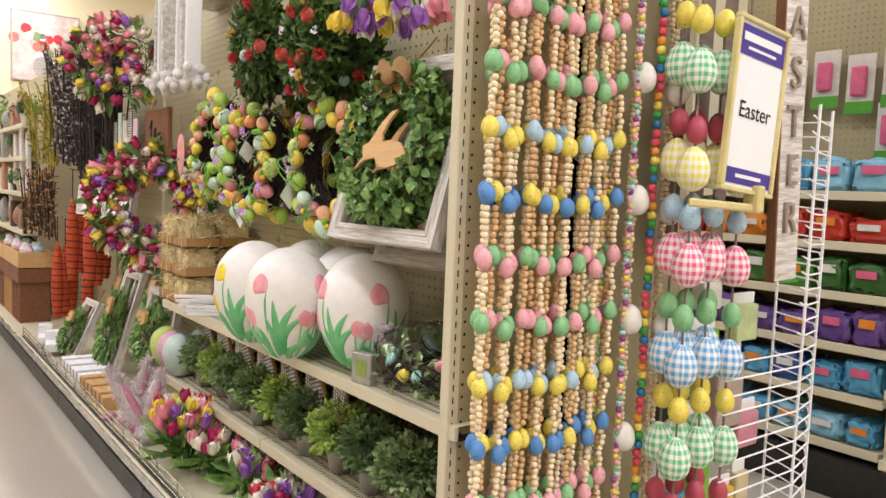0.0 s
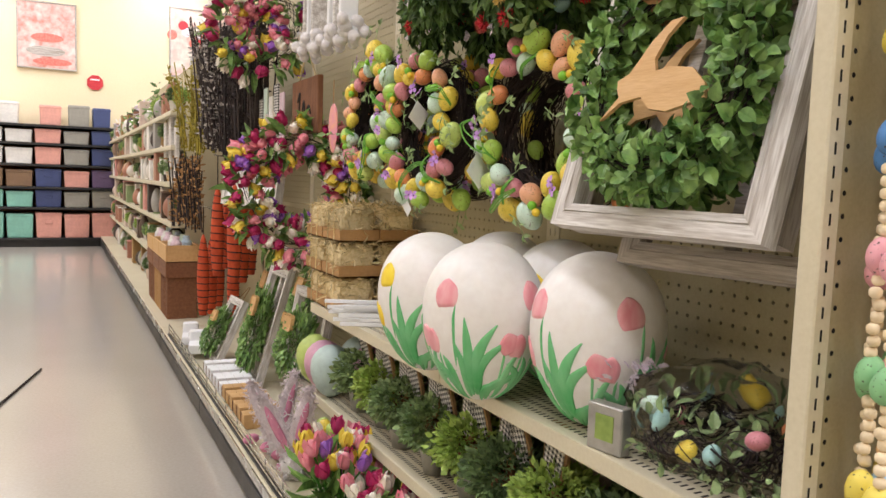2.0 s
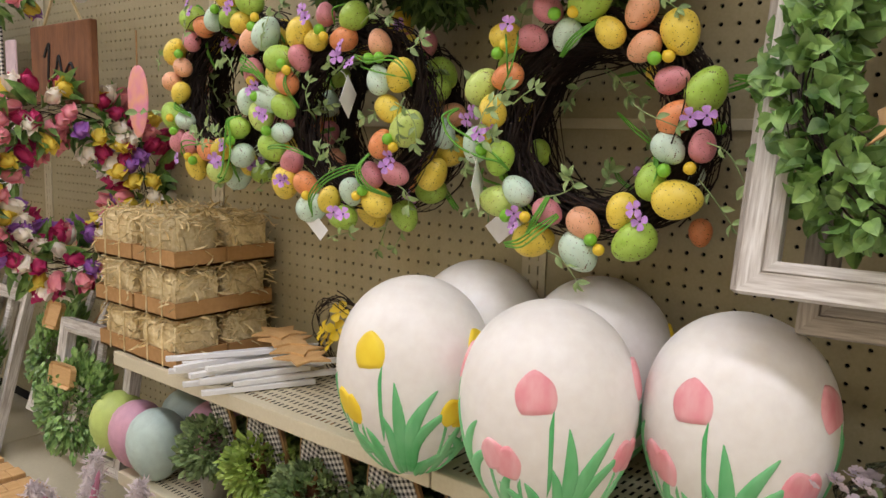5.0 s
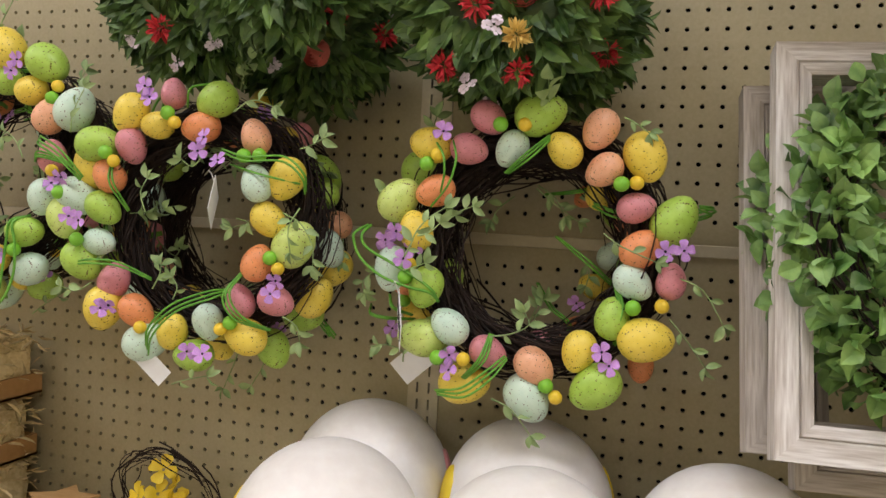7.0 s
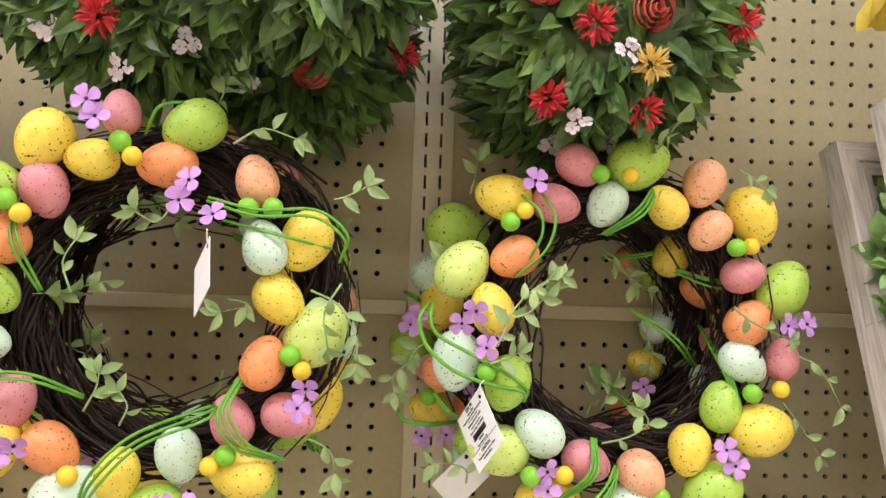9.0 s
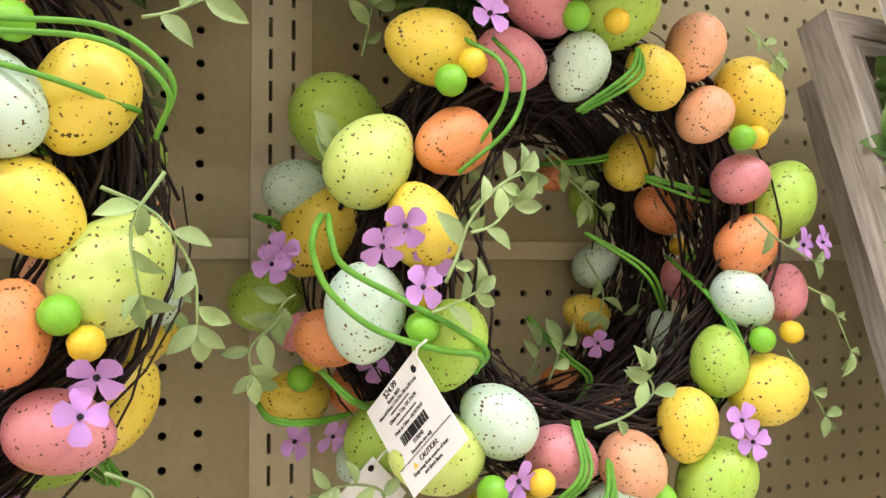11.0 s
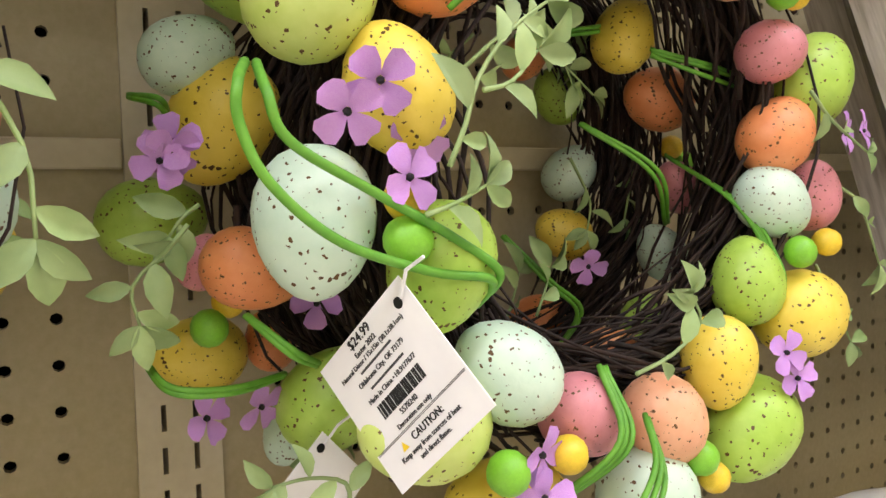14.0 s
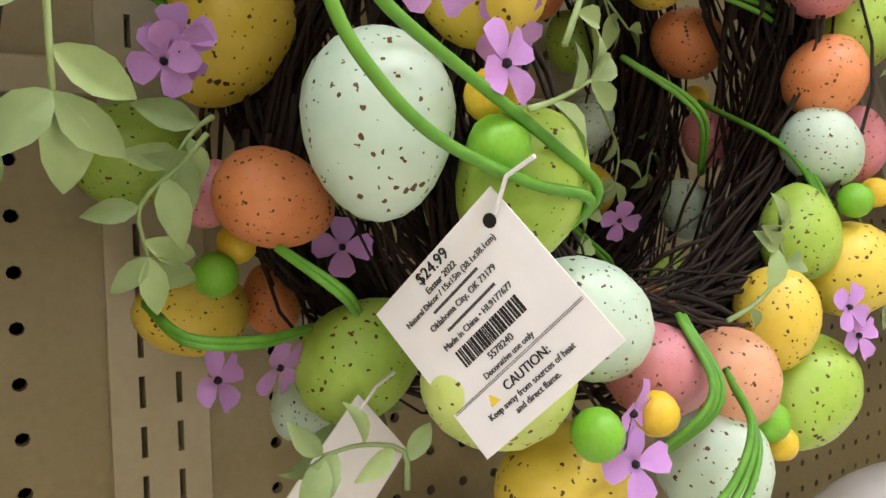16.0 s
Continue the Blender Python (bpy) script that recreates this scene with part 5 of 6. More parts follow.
part("logo_bar", box_bm(-0.075, 0.135, 0.0022, 0.075, 0.152, 0.003), PAPER, sgn)
part("print_bar", box_bm(-0.055, 0.118, 0.0022, 0.055, 0.124, 0.003), PAPER, sgn)
part("print_bar", box_bm(-0.05, -0.155, 0.0022, 0.05, -0.147, 0.003), PAPER, sgn)
# tall word plank
plank = thing("word_plank", "tall white plank with grey wooden letters spelling EASTER", "sign", pose(1.85, 0.86, 1.27, 90, -3, 0))
part("board", box_bm(-0.055, -0.36, -0.018, 0.055, 0.46, 0.0, 0.003), WASHED, plank)
part("board_edge", box_bm(-0.063, -0.36, -0.02, -0.055, 0.46, 0.004, 0.001), BARK, plank)
for k, ch in enumerate("EASTER"):
    me = text_mesh(ch, 0.13)
    part("letter", me, LETTER, plank, m=pose(0, 0.385 - k * 0.118, 0.004) @ Matrix.Diagonal((0.85, 0.85, 20, 1)))

# wire rack
rack = thing("wire_rack", "white coated wire display rack", "rack", pose(0, 0, 0))
for (x, y) in ((1.98, 0.86), (2.13, 0.90), (2.20, 1.06)):
    part("upright_wire", raw_mesh("upright_wire", *tube([(x, y, 0.0), (x, y, 1.36)], 0.004, 6)), PAPER, rack)
for k in range(30):
    z = 0.16 + k * 0.04
    part("cross_wire", raw_mesh("cross_wire", *tube([(1.60 if z < 0.75 else 1.95, 0.86 if z > 0.75 else 0.84, z + 0.01), (1.98, 0.86, z), (2.13, 0.90, z - 0.004), (2.145, 0.915, z + 0.012), (2.20, 1.06, z + 0.02)], 0.0025, 5)), PAPER, rack)
for i, (x, z, w, h, tone) in enumerate(((1.75, 0.86, 0.08, 0.07, "ee"), (1.74, 0.72, 0.1, 0.11, "7fb83c"), (1.86, 0.60, 0.12, 0.2, "b9a79a"), (1.72, 0.5, 0.1, 0.1, "d04a78"), (1.74, 0.38, 0.1, 0.13, "7fc03c"), (1.86, 0.24, 0.1, 0.18, "e8c050"), (1.95, 0.26, 0.06, 0.2, "e0d0a0"), (1.68, 0.26, 0.07, 0.2, "4a9ac0"), (1.92, 0.78, 0.1, 0.1, "c8d8a0"), (1.96, 0.48, 0.1, 0.1, "d890a0"))):
    tone = tone if len(tone) == 6 else "e8e4dc"
    pc = thing("hanging_packet", "small coloured packet hanging on the wire rack", "packet", pose(x, 1.0, z), "rack packets")
    part("pouch", box_bm(-w / 2, -0.02, -h / 2, w / 2, 0.02, h / 2, 0.008, seg=2), mat("packet", tone, rough=0.3, mottle=30), pc)
    part("header_card", box_bm(-w / 2, -0.003, h / 2, w / 2, 0.003, h / 2 + 0.03), PAPER, pc)

# ---- price tag of the wreath ----
TAGW, TAGH = 0.058, 0.064


def price_tag(top, left, right, words=True):
    top, left, right = Vector(top), Vector(left), Vector(right)
    X = (right - top).normalized()
    Yv = (top - left)
    Yv = (Yv - X * Yv.dot(X)).normalized()
    Z = X.cross(Yv)
    m = Matrix((X, Yv, Z)).transposed().to_4x4()
    m.translation = left
    W, H = (right - top).length, (top - left).length
    t = thing("price_tag", "white paper price tag tied to the wreath", "price tag", m, "price tags")
    part("card", box_bm(0, 0, -0.0003, W, H, 0.0003), PAPER, t)
    part("tag_loop", raw_mesh("tag_loop", *tube([(W * 0.12, H * 0.93, 0.001), (W * 0.05, H * 1.12, 0.004), (W * 0.1, H * 1.3, 0.006)], 0.0007, 5)), PAPER, t)
    part("punch_hole", raw_mesh("punch_hole", *moved(lathe([(0.0022, 0), (0.0022, 0.0001)], 12), pose(W * 0.12, H * 0.88, 0.0004))), DARK, t)
    return t, W, H


tag, TW, TH = price_tag((1.003, 1.896, 1.108), (1.044, 1.911, 1.070), (0.969, 1.879, 1.067))


GREYINK = mat("grey_print", "4a4a4c", rough=0.7)


def tag_line(words, size, right, down, bold=False):
    """A printed line of the tag: its words run from the left corner to the top corner."""
    me = text_mesh(words, size * (0.8 if bold else 0.66))
    ob = part("lettering", me, INK if bold else GREYINK, tag, m=pose(TW * down, TH * 0.5 + right, 0.0006, 0, 0, 90))
    if bold:
        ob.scale = (1.12, 1.12, 1)


tag_line("$24.99", 0.0058, -0.002, 0.058, True)
tag_line("Easter 2022", 0.0044, -0.002, 0.135)
tag_line("Natural D\u00e9cor / 15x15in (38.1x38.1cm)", 0.0040, -0.001, 0.190)
part("print_bar", box_bm(TW * .235, TH * .30, 0.0003, TW * .25, TH * .66, 0.0006), GREYINK, tag)
tag_line("Oklahoma City, OK 73179", 0.0042, -0.001, 0.30)
part("print_bar", box_bm(TW * .357, TH * .30, 0.0003, TW * .372, TH * .68, 0.0006), GREYINK, tag)
tag_line("Made in China \u2022 HL9177677", 0.0041, -0.001, 0.425)
rb = random.Random(11)
yb = TH * 0.25
while yb < TH * 0.72:
    wb = rb.choice((0.0003, 0.0005, 0.0009))
    part("barcode_bar", box_bm(TW * .475, yb, 0.0003, TW * .575, yb + wb, 0.0007), INK, tag)
    yb += wb + rb.choice((0.0004, 0.0007))
tag_line("5578240", 0.0046, -0.001, 0.617)
tag_line("Decorative use only", 0.0040, -0.001, 0.678)
for q in (0.712, 0.722):
    part("rule", box_bm(TW * q, 0.001, 0.0003, TW * q + 0.00015, TH - 0.001, 0.0006), GREYINK, tag)
tag_line("CAUTION:", 0.0045, 0.001, 0.785, True)
tag_line("Keep away from sources of heat", 0.0042, -0.001, 0.855)
tag_line("and direct flame.", 0.0042, -0.001, 0.912)
part("warning_mark", raw_mesh("warning_mark", [(TW * .815, TH * .22, .0006), (TW * .815, TH * .29, .0006), (TW * .755, TH * .255, .0006)], [(0, 1, 2)]), YELLOW_TULIP, tag, "yellow warning triangle")
price_tag((1.085, 1.904, 1.041), (1.08, 1.931, 1.0), (1.09, 1.88, 1.014))
price_tag((0.980, 2.135, 1.245), (1.010, 2.152, 1.205), (0.955, 2.128, 1.204))
price_tag((0.993, 2.239, 1.004), (0.991, 2.259, 0.987), (0.996, 2.201, 0.971))

# ---- tulips ----
TULIP_FORM = {}
for k, mt in TULIP.items():
    v, f = joined([moved(lathe([(0.003, 0), (0.011, 0.006), (0.0145, 0.018), (0.012, 0.032), (0.007, 0.041), (0.002, 0.044)], 9), Matrix())]
                  + [moved(leaves([(0, 0, 0.002)], [(math.cos(a) * .35, math.sin(a) * .35, 1)], 0.044, 0.021, i, 0.02), Matrix()) for i, a in enumerate((0, 1.05, 2.1, 3.14, 4.2, 5.2))])
    TULIP_FORM[k] = raw_mesh("tulip", v, f, smooth=True)
    TULIP_FORM[k].materials.append(mt)


def aim(p, d):
    q = Vector(d).normalized().to_track_quat("Z", "Y").to_matrix().to_4x4()
    return Matrix.Translation(p) @ q


def tulip_wreath(m, R, r, n, seed, label):
    w = thing("tulip_wreath", label, "wreath", m, "tulip wreaths")
    part("twig_ring", raw_mesh("twig_ring", *twig_ring(R, 0.03, 60, seed)), TWIG, w, kind="stuff")
    rng = random.Random(seed)
    sp, wy = ring_points(n, R, r, seed)
    for p, d in zip(sp, wy):
        part("tulip", TULIP_FORM[rng.choice("wwwpppyymmmvv")], None, w, m=aim(p, d + Vector((0, -0.2, 0.2))) @ Matrix.Diagonal((1.25,) * 3 + (1,)))
    sp, wy = ring_points(int(n * 1.6), R, r * 0.8, seed + 1)
    part("tulip_leaves", raw_mesh("tulip_leaves", *leaves(sp, wy, 0.075, 0.026, seed, 0.4, OVAL_LEAF)), BOX, w, kind="stuff")


tulip_wreath(facing(3.18, 0.99, 1.0, 0, 0, 64), 0.19, 0.06, 190, 3, "wreath of pink, white, yellow and purple silk tulips")
tulip_wreath(facing(3.55, 1.62, 0.94, 0, 0, 65), 0.135, 0.055, 110, 4, "wreath of pink, white, yellow and purple silk tulips")


def bouquet(p, n, spread, height, seed, tones, label, drop=False):
    b = thing("tulip_bouquet", label, "flowers", pose(*p), "tulip bunches")
    rng = random.Random(seed)
    stems, sp, wy = [], [], []
    for _ in range(n):
        a, rr = rng.uniform(0, 6.28), spread * math.sqrt(rng.random())
        tip = Vector((rr * math.cos(a), rr * math.sin(a) * 1.4, height * rng.uniform(0.7, 1.0)))
        base = Vector((rr * 0.25 * math.cos(a), rr * 0.3 * math.sin(a), 0.002))
        if drop:
            tip.z, base.z = -tip.z, 0.1
        stems.append(tube([base, (base + tip) / 2 + Vector((rng.gauss(0, .01), rng.gauss(0, .01), 0)), tip], 0.0028, 5))
        part("tulip", TULIP_FORM[rng.choice(tones)], None, b, m=aim(tip, (tip - base) + Vector((0, 0, 0.05))) @ Matrix.Diagonal((1.15,) * 3 + (1,)))
        for _ in range(2):
            sp.append(base.lerp(tip, rng.uniform(0.35, 0.7)))
            wy.append((tip - base) + Vector((rng.gauss(0, .08), rng.gauss(0, .08), 0.0)))
    part("stem_growth", raw_mesh("stem_growth", *joined(stems)), VINE_DARK, b, kind="stuff")
    part("tulip_leaves", raw_mesh("tulip_leaves", *leaves(sp, wy, 0.11, 0.026, seed, 0.1)), BOX, b, kind="stuff")
    return b


TB = "bunch of mixed silk tulips standing on the base deck"
bouquet((0.87, 2.36, DECK_Z), 34, 0.09, 0.19, 2, "wwppyymmv", TB)
bouquet((0.93, 2.22, DECK_Z), 24, 0.085, 0.13, 3, "wwppym", TB)
bouquet((0.95, 2.02, DECK_Z), 20, 0.08, 0.11, 4, "mwpv", TB)
bouquet((0.95, 1.75, DECK_Z), 20, 0.08, 0.11, 5, "mrwv", TB)
bouquet((0.95, 1.4, DECK_Z), 18, 0.08, 0.11, 6, "mwrv", TB)
bouquet((1.00, 1.40, 1.67), 26, 0.105, 0.17, 7, "wpvyv", "bunch of silk tulips hanging high on the pegboard", True)
# little green egg cluster behind the tulips
cl = thing("egg_pick", "cluster of green and pastel eggs on a pick", "pick", pose(0.96, 2.66, DECK_Z))
part("stem", raw_mesh("stem", *tube([(0, 0, 0.001), (0, 0, 0.13)], 0.004, 6)), VINE_DARK, cl)
for k in range(9):
    a = k * 2.4
    part("egg", UNIT_EGG["GAMGYG"[k % 6]], None, cl, m=pose(0.03 * math.cos(a), 0.04 * math.sin(a), 0.13 + 0.018 * (k % 3), 40 * k, 30, 0) @ Matrix.Diagonal((0.024,) * 3 + (1,)))

# ---- plush rabbits on the deck ----
def plush(p, spin, scale, seed):
    r = thing("plush_rabbit", "pink and white plush rabbit with long ears lying on the deck", "plush toy", pose(*p, 0, 0, spin), "plush rabbits")
    rng = np.random.default_rng(seed)

    def fur(name, form, m, mt, n, ln):
        v = np.array([tuple(m @ Vector(q)) for q in form[0]])
        part(name, raw_mesh(name, [tuple(q) for q in v], form[1], smooth=True), mt, r)
        c = v.mean(0)
        idx = rng.integers(0, len(v), n)
        idx2 = rng.integers(0, len(v), n)
        s = v[idx] * 0.85 + v[idx2] * 0.15
        part("fur", raw_mesh("fur", *leaves(v[idx] + rng.normal(0, .003, (n, 3)), v[idx] - c, ln, 0.0035, seed, 0.5)), mt, r, kind="stuff")
    fur("body", egg_form(0.07, 0.045, 14, 10), pose(0.02, 0, 0.046, 80, 0, 0), FUR_W, 700, 0.02)
    fur("head", egg_form(0.038, 0.036, 14, 9, 0), pose(-0.03, -0.07, 0.045, 0, 0, 0), FUR_W, 450, 0.018)
    for s in (-0.55, 0.75):
        m = pose(-0.03, -0.06, 0.06, 8 * s, s * 30 - 10, 0) @ Matrix.Diagonal((1, 0.4, 1, 1)) @ Matrix.Translation((0, 0, 0.10))
        fur("ear", egg_form(0.115, 0.03, 12, 12, 0), m, FUR_P, 700, 0.02)
        part("ear_lining", raw_mesh("ear_lining", *moved(egg_form(0.085, 0.013, 10, 8, 0), pose(-0.03, -0.06, 0.06, 8 * s, s * 30 - 10, 0) @ Matrix.Translation((0, -0.013, 0.10)) @ Matrix.Diagonal((1, 0.4, 1, 1))), smooth=True), ROSE, r)
    for s in (-1, 1):
        part("foot", raw_mesh("foot", *moved(egg_form(0.03, 0.018, 10, 7, 0), pose(-0.04, 0.05 * s + 0.03, 0.022, 0, 90, 0)), smooth=True), ROSE, r)


plush((0.85, 2.92, DECK_Z), 20, 1, 1)
plush((0.87, 2.72, DECK_Z), -5, 1, 2)

stick = thing("fallen_stick", "thin dark brown stick lying on the shop floor", "stick", pose(0, 0, 0))
part("twig", raw_mesh("twig", *tube(smooth_line([(-0.24, 3.3, 0.007), (-0.06, 4.09, 0.009), (0.02, 4.42, 0.007), (0.13, 4.86, 0.008)], 5), 0.0065, 7, 0.8), smooth=True), TWIG, stick)

# ---- frames and ladders with greenery leaning on the deck ----
HEDGE = raw_mesh("foliage", *leaves(*ball_leaves(1100, 0.10, 6), 0.021, 0.014, 6, 0.8, OVAL_LEAF))
HEDGE.materials.append(BOX)
LF = "white wooden frame with boxwood sprigs leaning on the shelving"


def leaning_frame(y0, y1, x0, x1, z0, z1, seed):
    f = wall_frame("leaning_frame", LF, (x0, y1, z0), (x0, y0, z0), (x1, y1 + 0.02, z1), 0, WASHED, "leaning frames")
    W, H = y1 - y0, math.hypot(x1 - x0, z1 - z0)
    part("foliage", HEDGE, None, f, m=pose(W * 0.48, H * 0.42, 0.03, 0, 0, seed * 7) @ Matrix.Diagonal((W * 4.4, H * 3.5, 0.5, 1)), kind="stuff")
    part("rabbit_cutout", box_bm(W * .3, H * .55, 0.06, W * .6, H * .72, 0.066, 0.01), PLYWOOD, f)
    return f


leaning_frame(3.64, 3.92, 0.945, 1.08, DECK_Z + 0.001, 0.64, 1)
leaning_frame(2.90, 3.26, 0.955, 1.01, 0.30, 0.64, 2)
leaning_frame(4.10, 4.36, 0.86, 0.99, DECK_Z + 0.001, 0.44, 3)
leaning_frame(3.30, 3.58, 1.04, 1.19, 0.30, 0.74, 4)
leaning_frame(3.98, 4.24, 1.07, 1.21, 0.22, 0.70, 5)
# packs of wooden slats
for k in range(6):
    for half in (0, 1):
        s = thing("slat_block", ("white painted" if half else "stained brown") + " slatted wooden block lying on the deck", "wood block", pose(0.795, 3.14 + k * 0.071 + half * 0.43, DECK_Z + 0.001, 0, 0, -3), "slat blocks")
        for q in range(4):
            part("slat", box_bm(q * 0.036, 0, 0.0, q * 0.036 + 0.0355, 0.054, 0.055 + 0.006 * (k % 2), 0.002), PAPER if half else PLYWOOD, s)
        part("dark_band", box_bm(-0.001, 0.060, 0.004, 0.145, 0.067, 0.05), BARK, s)
rail = thing("deck_fence", "low chrome wire fence along the deck edge", "fence", pose(0, 0, 0))
for z in (0.012, 0.034, 0.058):
    part("wire", raw_mesh("wire", *tube([(KICK_X + 0.022, 1.1, DECK_Z + z), (KICK_X + 0.022, 4.9, DECK_Z + z)], 0.0028, 6)), CHROME, rail)
for k in range(20):
    part("post", raw_mesh("post", *tube([(KICK_X + 0.022, 1.1 + k * 0.2, DECK_Z), (KICK_X + 0.022, 1.1 + k * 0.2, DECK_Z + 0.061)], 0.0025, 6)), CHROME, rail)
part("foot_channel", box_bm(KICK_X + 0.014, 1.1, DECK_Z, KICK_X + 0.032, 4.9, DECK_Z + 0.008, 0.001), KICK, rail)
# white toy trucks
for y in (4.36, 4.58):
    t = thing("toy_truck", "white painted metal toy truck with dark tyres", "toy truck", pose(0.83, y, DECK_Z, 0, 0, 80), "toy trucks")
    part("bed", box_bm(-0.10, -0.04, 0.025, 0.02, 0.04, 0.07, 0.008, seg=2), PAPER, t)
    part("cab", box_bm(0.02, -0.04, 0.025, 0.07, 0.04, 0.12, 0.016, seg=3), PAPER, t)
    part("bonnet", box_bm(0.07, -0.036, 0.025, 0.13, 0.036, 0.078, 0.014, seg=3), PAPER, t)
    part("window", box_bm(0.03, -0.0405, 0.08, 0.06, 0.0405, 0.108, 0.004), DARK, t)
    for wx in (-0.065, 0.095):
        for wy in (-0.042, 0.034):
            part("wheel", raw_mesh("wheel", *moved(lathe([(0.012, 0), (0.022, 0.001), (0.024, 0.004), (0.022, 0.008), (0.012, 0.009)], 14), pose(wx, wy + 0.009, 0.026, 90, 0, 0))), INK, t)

# ---- hanging things further along ----
CARROT = mat("carrot_orange", "d4552a", "b8431f", rough=0.7, grain=60, mottle=12)
for i in range(9):
    y, x = 4.08 + i * 0.14, 0.95 + 0.1 * (i % 3) * 0.7
    top = 1.0 - 0.30 * (i > 4) * 1.0 - 0.02 * (i % 2)
    c = thing("carrot_string", "hanging orange fabric carrot wound with dark twine", "carrot ornament", pose(x, y, top), "carrot strings")
    L = 0.46
    n = 20
    prof = [(max(0.006, 0.034 * math.sin(math.pi * (0.12 + 0.88 * (1 - k / n))) ** 0.5), -L * k / n) for k in range(n + 1)][::-1]
    part("carrot", raw_mesh("carrot", *lathe(prof, 12), smooth=True), CARROT, c)
    for k in range(1, 12):
        zz = -L * k / 12
        rr = max(0.007, 0.034 * math.sin(math.pi * (0.12 + 0.88 * (1 - k / 12))) ** 0.5) + 0.001
        part("twine", raw_mesh("twine", *tube([(rr * math.cos(q * .5236), rr * math.sin(q * .5236), zz - 0.001 * q) for q in range(13)], 0.0032, 5)), INK, c)
    part("hanger", raw_mesh("hanger", *tube([(0, 0, -0.02), (0, 0, 0.16)], 0.003, 5)), TWIG, c)
    part("peg_hook", raw_mesh("peg_hook", *tube([(-0.02, 0, 0.165), (0, 0, 0.158), (X_WALL - x, 0, 0.16)], 0.003, 5)), CHROME, c)


def stick_bundle(y0, y1, x, ztop, zbot, n, material, label, seed, splay=0.02, budm=None):
    rng = random.Random(seed)
    b = thing("stick_bundle", label, "branches", pose(x, (y0 + y1) / 2, 0), "stick bundles")
    forms, sp, wy = [], [], []
    for _ in range(n):
        y = rng.uniform(y0, y1) - (y0 + y1) / 2
        a = Vector((rng.gauss(0, .03), y, zbot + rng.uniform(0, 0.12)))
        c = Vector((a.x + rng.gauss(0, splay), y + rng.gauss(0, splay), ztop - rng.uniform(0, .12)))
        forms.append(tube([a, a.lerp(c, .5) + Vector((rng.gauss(0, .006), rng.gauss(0, .006), 0)), c], rng.uniform(0.003, 0.007), 5, 0.6))
        for _ in range(14):
            sp.append(a.lerp(c, rng.random()))
            wy.append((rng.gauss(0, 1), rng.gauss(0, 1), 0.4))
    part("branchwork", raw_mesh("branchwork", *joined(forms)), material, b, kind="stuff")
    part("bud_growth", raw_mesh("bud_growth", *leaves(sp, wy, 0.03, 0.014, seed)), budm or material, b, kind="stuff")


DKTWIG = mat("charcoal_twig", "4c403c", "2c2422", rough=0.8, grain=90, mottle=20, vary=0.45)
OLIVE = mat("olive_twig", "a89a3c", "8a7c2c", rough=0.8, grain=90, mottle=20, vary=0.3)
PIP = "bundles of dark pip berry branches hanging on hooks"
stick_bundle(3.80, 4.35, 1.00, 1.76, 1.07, 170, DKTWIG, PIP, 1)
stick_bundle(4.30, 4.80, 0.96, 1.84, 1.16, 90, DKTWIG, PIP, 2, 0.06, GREYWOOD)
stick_bundle(4.85, 5.45, 0.95, 1.70, 1.14, 46, OLIVE, "yellow olive branches hanging on hooks", 3, 0.05)
stick_bundle(4.95, 5.55, 0.92, 1.17, 0.70, 60, DKTWIG, PIP, 4, 0.03, CARD)
for k in range(5):
    y = 5.62 + k * 0.13
    wp = thing("wash_plaque", "narrow whitewashed wooden plaque hanging on a hook", "plaque", pose(0.90 + 0.02 * (k % 2), y, 0.98 + 0.05 * (k % 3)), "white plaques")
    part("board", box_bm(-0.012, -0.05, 0, 0.012, 0.05, 0.36, 0.004), WASHED, wp)
    part("cord", raw_mesh("cord", *tube([(0, -0.03, 0.36), (0, 0, 0.45), (0, 0.03, 0.36)], 0.003, 5)), STRAW, wp)
PASTEL = [mat("pastel_cloth_%s" % h, h, rough=0.9, mottle=20) for h in ("e8d0d8", "c8dce8", "f0ece4", "d0e0d0", "e8dcc0")]
for i in range(9):
    y = 3.45 + i * 0.085
    b = thing("fabric_garland", "pastel and checked fabric pennants hanging in a row", "garland", pose(1.0, y, 1.15 + 0.04 * (i % 2)), "pennants")
    part("pennant", box_bm(-0.004, -0.03, 0.02, 0.004, 0.03, 0.22, 0.003), BLACKCHECK if i % 3 == 1 else PASTEL[i % 5], b)
    part("point", box_bm(-0.003, -0.02, -0.02, 0.003, 0.02, 0.03, 0.002), PASTEL[2], b)
bs = thing("wall_plaque", "brown wooden plaque with burned lettering", "plaque", facing(3.22, 1.30, 1.04))
part("board", box_bm(-0.16, -0.10, 0, 0.16, 0.10, 0.02, 0.003), BARK, bs)
part("lettering", raw_mesh("lettering", *joined([tube(smooth_line([(-0.08, 0.02, .021), (-0.05, 0.05, .021), (-0.06, -0.04, .021), (-0.02, -0.02, .021), (0.0, 0.02, .021), (0.02, -0.03, .021), (0.06, 0.0, .021), (0.08, -0.03, .021)]), 0.004, 5)])), INK, bs)
part("raffia_hanger", raw_mesh("raffia_hanger", *tube([(-0.1, 0.1, 0.01), (0.0, 0.22, 0.01), (0.1, 0.1, 0.01)], 0.004, 5)), STRAW, bs)
ov = thing("wooden_egg_sign", "flat pink and peach painted wooden egg hanging", "ornament", facing(2.80, 1.20, 0.99, 0, 0, 0))
